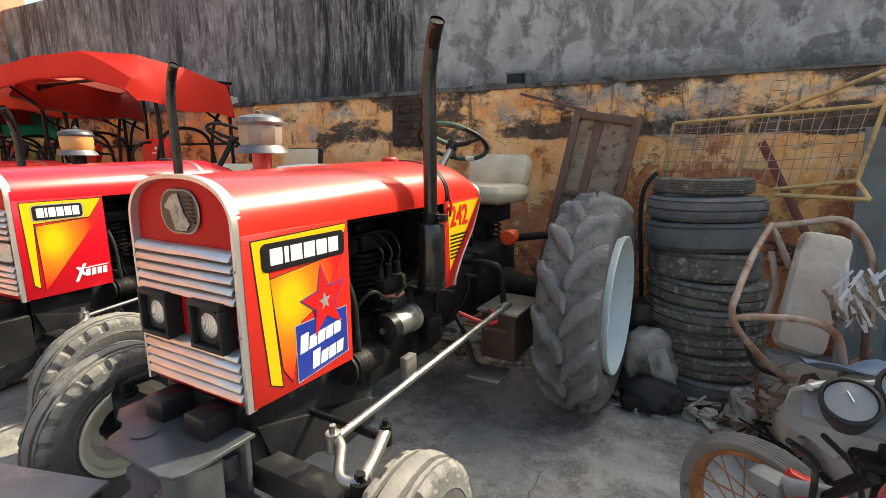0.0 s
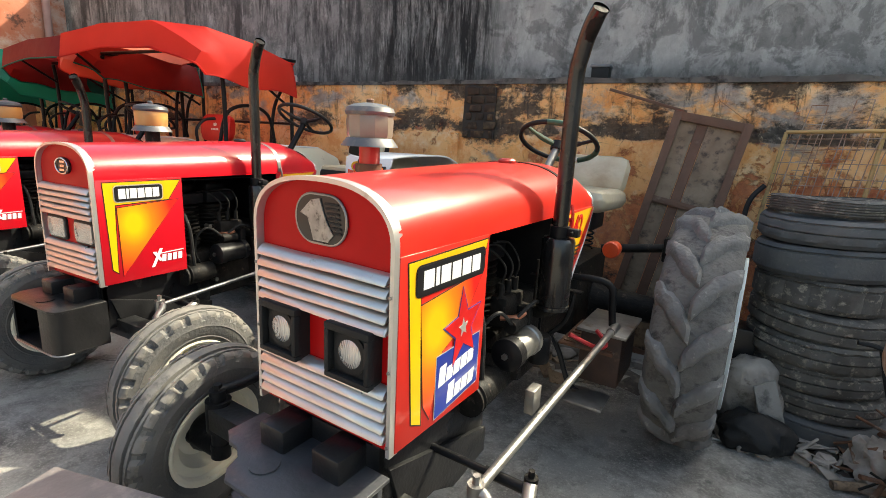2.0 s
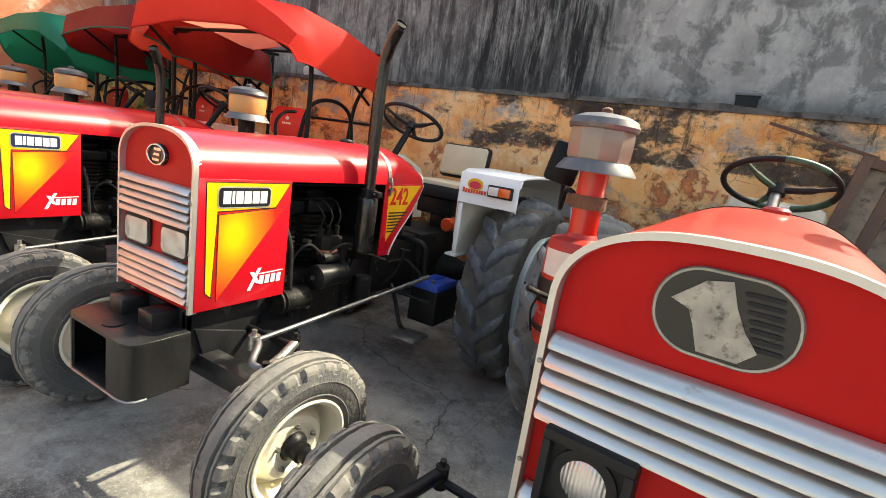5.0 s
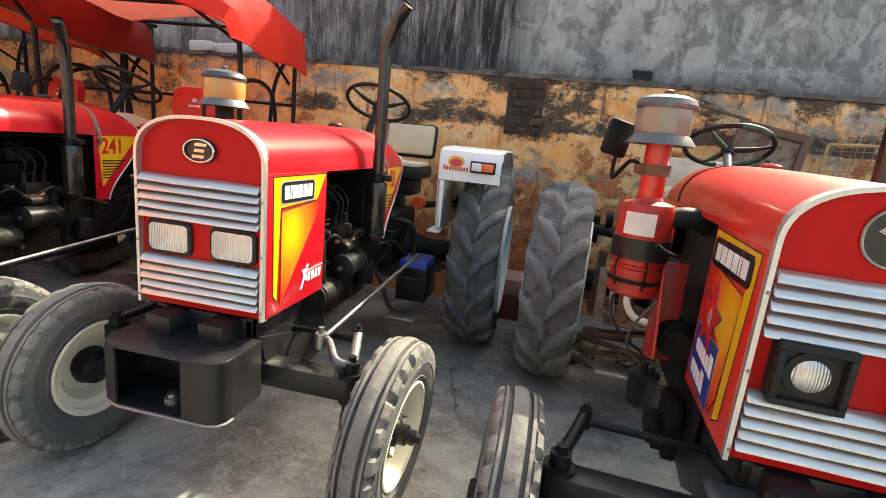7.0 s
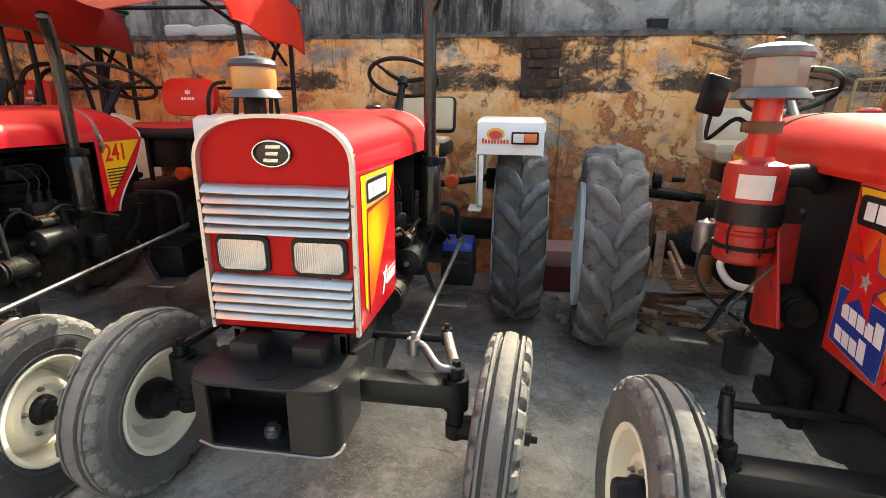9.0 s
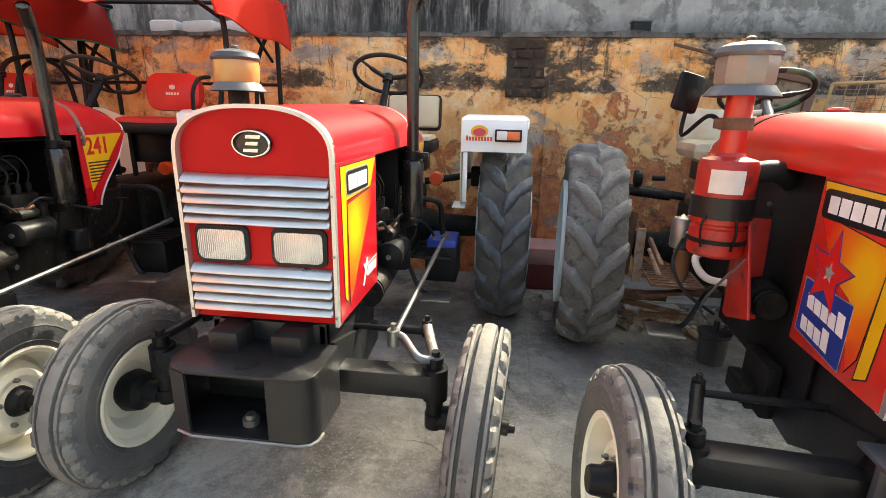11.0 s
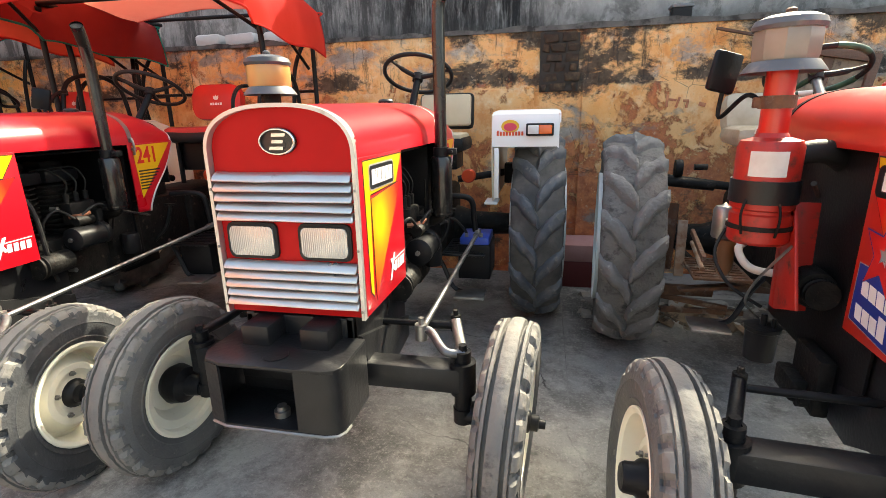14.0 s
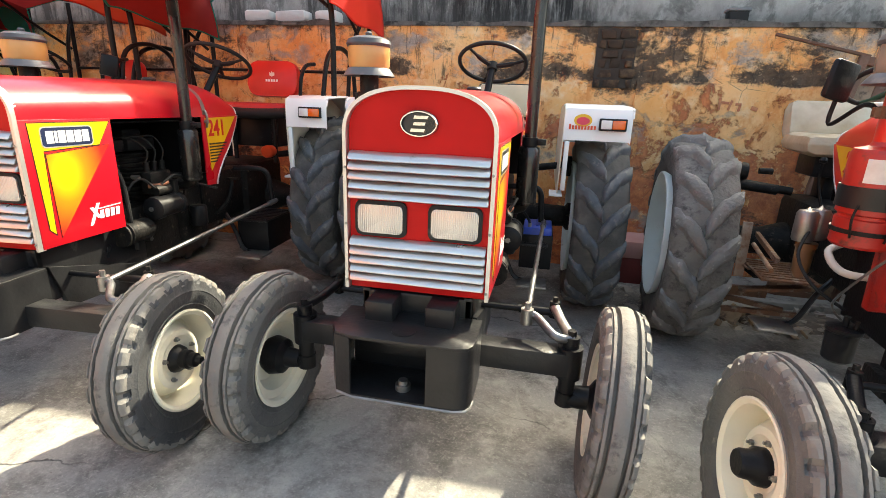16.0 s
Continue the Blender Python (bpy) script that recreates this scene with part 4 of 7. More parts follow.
def hood_top(y):
    z = 1.425 + 0.030 * min(y / 1.0, 1)
    if y > 1.25:
        z -= 0.10 * ((y - 1.25) / 0.23) ** 2
    return z


def arch(w, zs, zt, n=22, e=2.5):
    pts = []
    for k in range(n + 1):
        a = math.pi * k / n
        c, s = math.cos(a), math.sin(a)
        pts.append((w * math.copysign(abs(c) ** (2 / e), c), zs + (zt - zs) * abs(s) ** (2 / e)))
    return pts


def hood_bm():
    """The bonnet shell: arched sections from grille to dash, thin steel."""
    ys = [0.012, 0.10, 0.22, 0.36, 0.52, 0.70, 0.90, 1.08, 1.20, 1.28, 1.36, 1.42, 1.46, 1.48]
    rows = []
    for y in ys:
        w, zt = hood_half(y), hood_top(y)
        pts = [(w, Z_SIDE)] + arch(w, Z_EAVE, zt, 26) + [(-w, Z_SIDE)]
        rows.append([(x, y, z) for x, z in pts])
    return sheet(rows, 0.004)


def ring_strip(path, normals, wide, y0, y1):
    """A band of rectangular section along an outline in the xz plane."""
    verts, faces = [], []
    for (x, z), (nx, nz) in zip(path, normals):
        for o, y in ((-wide / 2, y0), (wide / 2, y0), (wide / 2, y1), (-wide / 2, y1)):
            verts.append((x + nx * o, y, z + nz * o))
    n = len(path)
    for i in range(n - 1):
        for j in range(4):
            faces.append((i * 4 + j, i * 4 + (j + 1) % 4, (i + 1) * 4 + (j + 1) % 4, (i + 1) * 4 + j))
    faces += [(0, 1, 2, 3), tuple((n - 1) * 4 + j for j in range(4))]
    return from_lists(verts, faces)


def outline(w, zlow, zs, zt, n=30):
    pts = [(w, zlow + (zs - zlow) * k / 5) for k in range(5)] + arch(w, zs, zt, n) + [(-w, zs + (zlow - zs) * k / 5) for k in range(1, 6)]
    nor = []
    for i in range(len(pts)):
        a, b = Vector(pts[max(i - 1, 0)]), Vector(pts[min(i + 1, len(pts) - 1)])
        d = (b - a).normalized()
        nor.append((d.y, -d.x))
    return pts, nor


def side_frame(side):
    """Maps (y, z) of a side decal onto the bonnet's side, facing outwards."""
    tilt = math.atan2(HW1 - HW0, 1.1)
    if side > 0:
        r = Matrix(((math.sin(tilt), 0, math.cos(tilt), HW0), (math.cos(tilt), 0, -math.sin(tilt), 0), (0, 1, 0, 0), (0, 0, 0, 1)))
    else:
        r = Matrix(((-math.sin(tilt), 0, -math.cos(tilt), -HW0), (math.cos(tilt), 0, -math.sin(tilt), 0), (0, 1, 0, 0), (0, 0, 0, 1)))
    return r


def letter_blocks(n, w, h, slant=0.12, gap=0.22, rng=None):
    """Plain bars of a word's size."""
    out = []
    widths = [0.45 if k == 1 and n == 6 else 1.0 for k in range(n)]
    step = w / sum(widths)
    x = -w / 2
    for q in widths:
        x0, x1 = x, x + step * (q - gap * 0.6)
        x += step * q
        out.append([(x0 - slant * h / 2, -h / 2), (x1 - slant * h / 2, -h / 2), (x1 + slant * h / 2, h / 2), (x0 + slant * h / 2, h / 2)])
    return out


def decal(parent, name, poly, mat, side, level, label=""):
    m = side_frame(side) @ Matrix.Translation((0, 0, 0.0045 + 0.0006 * level))
    return part(name, slab(poly, 0.0006, m), mat, parent, label)


def grow(poly, d):
    c = Vector((sum(p[0] for p in poly) / len(poly), sum(p[1] for p in poly) / len(poly)))
    out = []
    n = len(poly)
    area = sum(poly[i][0] * poly[(i + 1) % n][1] - poly[(i + 1) % n][0] * poly[i][1] for i in range(n))
    sgn = 1 if area > 0 else -1
    for i in range(n):
        a, b, e = Vector(poly[i - 1]), Vector(poly[i]), Vector(poly[(i + 1) % n])
        d1, d2 = (b - a).normalized(), (e - b).normalized()
        n1, n2 = Vector((d1.y, -d1.x)) * sgn, Vector((d2.y, -d2.x)) * sgn
        q = n1 + n2
        q = q / max(q.length_squared / 2, 0.35)
        out.append(tuple(b + q * d))
    return out


def pu(u, v):
    return (0.035 + 0.405 * u, 0.752 + 0.508 * v)


def badge(parent, side, c, w, h, plate_mat, rim_mat):
    cy, cz = c
    rim = decal(parent, "name_plate", [(x + cy, z + cz) for x, z in round_rect(w, h, h * 0.22)], rim_mat, side, 3, "name plate with plain raised blocks")
    decal(rim, "plate_field", [(x + cy, z + cz) for x, z in round_rect(w - 0.010, h - 0.010, h * 0.18)], plate_mat, side, 4)
    for bl in letter_blocks(6, w * 0.84, h * 0.58, 0.0, 0.24):
        pts = [(x + cy + 0.004, z + cz) for x, z in bl]
        decal(rim, "letter_bar", pts, DECAL_WHITE, side, 5)


def side_panels(t, kind, number, red, side):
    m = side_frame(side)
    front = [(0.012, Z_LOW + 0.004), (0.44, Z_LOW + 0.004), (0.44, Z_SIDE + 0.004), (0.012, Z_SIDE + 0.004)]
    p = part("side_panel", slab(front, 0.008, m @ Matrix.Translation((0, 0, -0.004)), 0.002), red, t, "red steel side panel with printed decals")
    yel = [pu(0.02, 0.985), pu(0.97, 0.985), pu(0.80, 0.79), pu(0.135, 0.77), pu(0.105, 0.10), pu(0.05, 0.14)]
    tri = [pu(0.155, 0.74), pu(0.93, 0.785), pu(0.165, 0.06)]
    if kind == "plain":
        decal(p, "decal_edge", grow(yel, 0.004), DECAL_BLACK, side, 0)
        decal(p, "yellow_decal", yel, YELLOW, side, 1)
        decal(p, "decal_edge", grow(tri, 0.003), DECAL_BLACK, side, 0.5)
        decal(p, "sunburst_decal", tri, SUNBURST, side, 2)
        badge(p, side, pu(0.43, 0.875), 0.245, 0.085, DECAL_BLACK if number == "242" else NAVY, PLATE_EDGE)
        cx, cz = pu(0.72, 0.17)
        decal(p, "white_mark", [(cx - 0.085, cz - 0.040), (cx - 0.068, cz - 0.040), (cx - 0.018, cz + 0.055), (cx - 0.036, cz + 0.055)], DECAL_WHITE, side, 3)
        decal(p, "white_mark", [(cx - 0.075, cz + 0.040), (cx - 0.055, cz + 0.040), (cx - 0.022, cz - 0.012), (cx - 0.04, cz - 0.012)], DECAL_WHITE, side, 3.5)
        for k in range(4):
            x0 = cx - 0.028 + k * 0.030
            decal(p, "letter_bar", [(x0, cz - 0.018), (x0 + 0.022, cz - 0.018), (x0 + 0.026, cz + 0.020), (x0 + 0.004, cz + 0.020)], DECAL_WHITE, side, 3)
        decal(p, "white_mark", [(cx - 0.03, cz + 0.026), (cx + 0.098, cz + 0.030), (cx + 0.098, cz + 0.035), (cx - 0.03, cz + 0.031)], DECAL_WHITE, side, 3)
    else:
        yel = [pu(0.02, 0.97), pu(0.97, 0.985), pu(0.95, 0.93), pu(0.14, 0.88), pu(0.20, 0.06), pu(0.10, 0.10)]
        decal(p, "decal_edge", grow(yel, 0.004), DECAL_BLACK, side, 0)
        decal(p, "yellow_decal", yel, YELLOW, side, 1)
        tri = [pu(0.155, 0.735), pu(0.93, 0.80), pu(0.66, 0.50), pu(0.42, 0.42), pu(0.30, 0.06), pu(0.22, 0.16)]
        decal(p, "decal_edge", grow(tri, 0.003), DECAL_BLACK, side, 0.5)
        decal(p, "sunburst_decal", tri, SUNBURST, side, 2)
        badge(p, side, pu(0.515, 0.865), 0.345, 0.085, DECAL_BLACK, DECAL_BLACK)
        blue = [pu(0.36, 0.03), pu(0.93, 0.085), pu(0.93, 0.41), pu(0.36, 0.40)]
        decal(p, "decal_edge", grow(blue, 0.003), PLATE_EDGE, side, 2.6)
        decal(p, "blue_decal", blue, DECAL_BLUE, side, 3)
        c = pu(0.68, 0.50)
        star = []
        for k in range(10):
            a = radians(97 + 36 * k)
            r = 0.110 if k % 2 == 0 else 0.047
            star.append((c[0] + r * math.cos(a) * 0.92, c[1] + r * math.sin(a) * 1.12))
        decal(p, "star_edge", grow(star, 0.004), DECAL_BLUE, side, 4)
        decal(p, "star_decal", star, DECAL_RED, side, 5)
        small = [(c[0] + (q[0] - c[0]) * 0.26, c[1] + (q[1] - c[1]) * 0.26) for q in star]
        decal(p, "star_decal", small, PLATE_EDGE, side, 6)
        for cc, n, w in ((pu(0.63, 0.29), 5, 0.19), (pu(0.70, 0.15), 4, 0.15)):
            for k, bl in enumerate(letter_blocks(n, w, 0.060, 0.10, 0.22)):
                pts = [(x + cc[0], (z if z < 0 or k == 0 else z - 0.018) + cc[1] + (x * 0.12)) for x, z in bl]
                decal(p, "letter_bar", pts, DECAL_WHITE, side, 4)
    # rear panel with the type number
    rear = [(1.10, 0.855), (1.195, 0.850), (1.215, 0.90), (1.275, 0.985), (1.385, 1.105), (1.455, 1.22), (1.475, 1.266), (1.10, 1.266)]
    q = part("rear_panel", slab(rear, 0.008, m @ Matrix.Translation((0, 0, -0.004)), 0.0015), red, t, "red steel rear side panel")
    yt = [(1.128, 1.255), (1.445, 1.262), (1.150, 0.935)]
    decal(q, "yellow_decal", yt, YELLOW, side, 1)
    mm = m @ Matrix.Translation((1.235, 1.19, 0.0075))
    if side < 0:
        mm = mm @ Matrix.Rotation(math.pi, 4, "Y")
    part("number_decal", lettering(number, 0.135, mm @ Matrix.Diagonal((0.86, 1.0, 1.0, 1.0))), DECAL_RED, q, "red type number")
    for k in range(7):
        z = 1.105 - k * 0.018
        decal(q, "stripe_decal", [(1.150, z), (1.335 - k * 0.019, z), (1.326 - k * 0.019, z - 0.009), (1.151, z - 0.009)], DECAL_BLACK, side, 2)
    edge = [(HW1 + 0.006 if side > 0 else -HW1 - 0.006, y, z) for y, z in rear[1:7]]
    part("edge_trim", tube(edge, 0.006, 8), TRIM_WHITE, t)


def grille(t, kind, red_g):
    pts, nor = outline(HW0 - 0.004, Z_LOW, Z_EAVE, hood_top(0) + 0.001)
    part("front_trim", ring_strip(pts, nor, 0.012, -0.008, 0.024), TRIM_WHITE, t, "aluminium edge strip round the grille")
    poly = [(x * 0.97, z) for x, z in pts]
    g = part("grille", slab(poly, 0.006, Matrix(((1, 0, 0, 0), (0, 0, -1, 0.022), (0, 1, 0, 0), (0, 0, 0, 1)))), red_g, t, "red grille plate")
    for z0, n in ((1.208, 5), (0.917, 5)):
        for k in range(n):
            z = z0 - k * 0.0315
            # rolled slat: nose forward and down
            prof = [(0.012, 0.0165), (0.002, 0.014), (-0.009, 0.006), (-0.017, -0.004), (-0.018, -0.010), (-0.013, -0.013), (-0.004, -0.010), (0.012, 0.0)]
            verts, faces = [], []
            wob = 0.0012 * math.sin(k * 2.3 + z0)
            for i, x in enumerate((-0.236, -0.232, -0.08, 0.08, 0.232, 0.236)):
                s = 0.8 if i in (0, 5) else 1.0
                for py, pz in prof:
                    verts.append((x, py * s, z + pz * s + wob * (1 if i % 2 else -1)))
            np_ = len(prof)
            for i in range(5):
                for j in range(np_):
                    faces.append((i * np_ + j, i * np_ + (j + 1) % np_, (i + 1) * np_ + (j + 1) % np_, (i + 1) * np_ + j))
            faces += [tuple(range(np_)), tuple(5 * np_ + j for j in range(np_))]
            part("slat", from_lists(verts, faces), ALUM, g)
    face = Matrix(((1, 0, 0, 0), (0, 0, -1, 0), (0, 1, 0, 0), (0, 0, 0, 1)))
    if kind == "plain":
        for x in (-0.128, 0.128):
            lam = part("headlamp", slab(round_rect(0.182, 0.122, 0.022), 0.014, face @ Matrix.Translation((x, 1.0, -0.020)), 0.003), PLASTIC, g, "rectangular headlamp with a ribbed glass")
            part("lamp_glass", slab(round_rect(0.158, 0.098, 0.016), 0.010, face @ Matrix.Translation((x, 1.0, -0.010)), 0.004), LAMP_GLASS, lam)
            for sx, sz in ((-0.02, 0.072), (0.03, -0.072)):
                part("screw", lathe([(0.0, 0.0), (0.006, 0.0), (0.005, 0.004), (0.0, 0.005)], 8, face @ Matrix.Translation((x + sx, 1.0 + sz, -0.014))), STEEL, lam)
        e = part("emblem", slab(ellipse(0.062, 0.042), 0.012, face @ Matrix.Translation((0, 1.318, -0.016)), 0.003), DECAL_BLACK, g, "oval black emblem with chrome rim")
        ring = [(0.058 * math.cos(a * math.pi / 20), -0.003 + 0.018, 1.318 + 0.038 * math.sin(a * math.pi / 20)) for a in range(41)]
        part("emblem_rim", tube([(x, -y + 0.015, z) for x, y, z in ring], 0.0035, 6, curve=False), CHROME, e)
        for zz, ww in ((0.020, 0.046), (0.0, 0.038), (-0.020, 0.046)):
            part("emblem_bar", slab([(-ww / 2 + zz * 0.25, zz - 0.005), (ww / 2 + zz * 0.25, zz - 0.005), (ww / 2 + 0.003 + zz * 0.25, zz + 0.005), (-ww / 2 + 0.003 + zz * 0.25, zz + 0.005)], 0.003, face @ Matrix.Translation((0, 1.318, -0.004))), CHROME, e)
    else:
        for x in (-0.130, 0.130):
            lam = part("headlamp", join(slab(round_rect(0.150, 0.150, 0.012), 0.034, face @ Matrix.Translation((x, 1.0, -0.018)), 0.006), *[slab(q, 0.026, face @ Matrix.Translation((x, 1.0, 0.012)), 0.003) for q in ([(-0.075, 0.056), (0.075, 0.056), (0.075, 0.075), (-0.075, 0.075)], [(-0.075, -0.075), (0.075, -0.075), (0.075, -0.060), (-0.075, -0.060)], [(-0.075, -0.06), (-0.060, -0.06), (-0.060, 0.056), (-0.075, 0.056)], [(0.060, -0.06), (0.075, -0.06), (0.075, 0.056), (0.060, 0.056)])]), PLASTIC, g, "round headlamp in a square black housing")
            part("lamp_bezel", lathe([(0.047, 0.0), (0.055, 0.004), (0.055, 0.012), (0.047, 0.012)], 28, face @ Matrix.Translation((x, 1.0, 0.010))), PLASTIC, lam)
            part("lamp_glass", lathe([(0.0, 0.018), (0.022, 0.016), (0.038, 0.010), (0.047, 0.003), (0.047, -0.004)], 28, face @ Matrix.Translation((x, 1.0, 0.012))), LAMP_GLASS, lam)
        e = part("emblem", slab(round_rect(0.184, 0.130, 0.062, 10), 0.010, face @ Matrix.Translation((-0.004, 1.322, -0.018)), 0.002), DECAL_BLACK, g, "worn oval emblem plate with grey shape")
        ring = [(x - 0.004, 0.010, z + 1.322) for x, z in round_rect(0.182, 0.128, 0.061, 10)]
        part("emblem_rim", tube(ring + ring[:1], 0.0035, 6, curve=False), STEEL, e)
        shape = [(-0.070, 0.012), (-0.030, 0.048), (0.002, 0.055), (0.014, 0.020), (0.030, -0.010), (0.050, -0.035), (0.030, -0.056), (-0.022, -0.056), (-0.034, -0.020), (-0.044, 0.002)]
        part("emblem_shape", slab(shape, 0.003, face @ Matrix.Translation((-0.004, 1.322, -0.007))), EMBLEM_GREY, e, "worn pale grey plain shape")
        for k in range(7):
            part("emblem_bar", slab(round_rect(0.048 - 0.002 * k, 0.006, 0.003), 0.002, face @ Matrix.Translation((0.038 + 0.003 * k, 1.365 - 0.012 * k, -0.007))), PLASTIC, e)
    for x in (-0.246, 0.246):
        for z in (0.775, 0.98, 1.17):
            part("screw", lathe([(0.0, 0.0), (0.005, 0.0), (0.004, 0.003), (0.0, 0.004)], 8, face @ Matrix.Translation((x, z, 0.010))), STEEL, g)


def air_cleaner(t, x, y, old, red):
    body_mat = red
    neck = part("intake_pipe", join(rod((x, y, 1.26), (x, y, 1.545), 0.043, 20), rod((x, y, 1.40), (x, y, 1.425), 0.052, 20)), body_mat if old else IRON, t, "upright air intake pipe")
    part("clamp", join(rod((x, y, 1.385), (x, y, 1.425), 0.053, 20), span(x - 0.07, x - 0.04, y - 0.012, y + 0.012, 1.388, 1.422)), RUST if old else BLACK, neck)
    pc = part("pre_cleaner", lathe([(0.0, 1.528), (0.088, 1.525), (0.094, 1.540), (0.096, 1.598), (0.093, 1.624), (0.0, 1.626)], 10 if old else 28, Matrix.Translation((x, y, 0))),
              BOWL_CLEAR if old else BOWL_TAN, t, "milky plastic dust bowl" if old else "amber plastic dust bowl", deg=30)
    part("skirt", lathe([(0.045, 1.530), (0.094, 1.528), (0.115, 1.500), (0.117, 1.494), (0.094, 1.515), (0.045, 1.518)], 28, Matrix.Translation((x, y, 0))), SKIRT, pc)
    part("cap", lathe([(0.098, 1.618), (0.102, 1.630), (0.094, 1.648), (0.067, 1.660), (0.03, 1.666), (0.0, 1.667)], 28, Matrix.Translation((x, y, 0))), SKIRT if old else CAP_GREY, pc)
    part("cap_nut", lathe([(0.0, 1.662), (0.016, 1.664), (0.016, 1.678), (0.008, 1.684), (0.0, 1.685)], 12, Matrix.Translation((x, y, 0))), RUST if old else CAP_GREY, pc)
    drum = part("air_filter", lathe([(0.0, 0.945), (0.085, 0.945), (0.093, 0.955), (0.093, 1.045), (0.086, 1.050), (0.086, 1.060), (0.096, 1.066), (0.096, 1.265), (0.088, 1.285), (0.050, 1.296), (0.043, 1.31)], 32, Matrix.Translation((x, y, 0))),
                RED_MACH if old else BLACK_GLOSS, t, "oil-bath air filter drum")
    part("strap", lathe([(0.098, 1.085), (0.103, 1.085), (0.103, 1.160), (0.098, 1.160)], 32, Matrix.Translation((x, y, 0))), CHASSIS, drum)
    part("strap", lathe([(0.094, 0.995), (0.099, 0.995), (0.099, 1.01), (0.094, 1.01)], 32, Matrix.Translation((x, y, 0))), IRON, drum)
    part("clip", tube([(x - 0.07, y - 0.075, 1.10), (x - 0.082, y - 0.085, 1.05), (x - 0.072, y - 0.08, 0.985)], 0.004, 6), IRON, drum)
    part("clip", tube([(x + 0.02, y - 0.10, 1.09), (x + 0.022, y - 0.115, 1.04), (x + 0.02, y - 0.10, 0.98)], 0.004, 6), IRON, drum)
    if old:
        verts, faces = [], []
        for k in range(9):
            a = radians(222 + k * 8)
            for z in (1.175, 1.255):
                verts.append((x + 0.0985 * math.cos(a), y + 0.0985 * math.sin(a), z))
        for k in range(8):
            faces.append((k * 2, k * 2 + 2, k * 2 + 3, k * 2 + 1))
        part("paper_label", from_lists(verts, faces), LABEL, drum, "soiled white paper label")
    part("intake_elbow", tube([(x + 0.06, y, 1.235), (x + 0.14, y + 0.01, 1.25), (x + 0.20, y + 0.04, 1.235), (x + 0.26, y + 0.10, 1.20)], 0.038, 14), PLASTIC, t)


def exhaust(t, x, y, bend, top=2.03, w=1.0):
    can = part("silencer", join(lathe([(0.0, 0.918), (0.062 * w, 0.918), (0.066 * w, 0.926), (0.066 * w, 1.188), (0.060 * w, 1.200), (0.032, 1.206), (0.0, 1.208)], 28, Matrix.Translation((x, y, 0))),
                            lathe([(0.065 * w, 0.930), (0.069 * w, 0.930), (0.069 * w, 0.937), (0.065 * w, 0.937)], 28, Matrix.Translation((x, y, 0)))), BLACK_GLOSS, t, "gloss black silencer can")
    bx, by = bend
    part("exhaust_pipe", tube([(x, y, 1.19), (x, y, 1.40), (x, y, top - 0.22), (x + bx * 0.02, y + by * 0.02, top - 0.13), (x + bx * 0.065, y + by * 0.065, top - 0.045), (x + bx * 0.11, y + by * 0.11, top)], 0.029, 16, caps=False), BLACK_GLOSS, can, "bent black exhaust stack")
    part("inner_pipe", tube([(x + bx * 0.04, y + by * 0.04, top - 0.09), (x + bx * 0.108, y + by * 0.108, top - 0.002)], 0.026, 14), IRON, can)
    part("clamp", join(rod((x, y, 1.205), (x, y, 1.245), 0.037, 18), span(x + 0.03, x + 0.075, y - 0.018, y + 0.018, 1.21, 1.24), rod((x + 0.055, y - 0.035, 1.226), (x + 0.055, y + 0.035, 1.226), 0.006, 8)), BLACK, can)
    part("exhaust_elbow", tube([(x - 0.0, y, 0.94), (x - 0.02, y + 0.01, 0.90), (x - 0.10, y + 0.02, 0.88), (x - 0.2, y + 0.02, 0.90)], 0.026, 12), IRON, can)


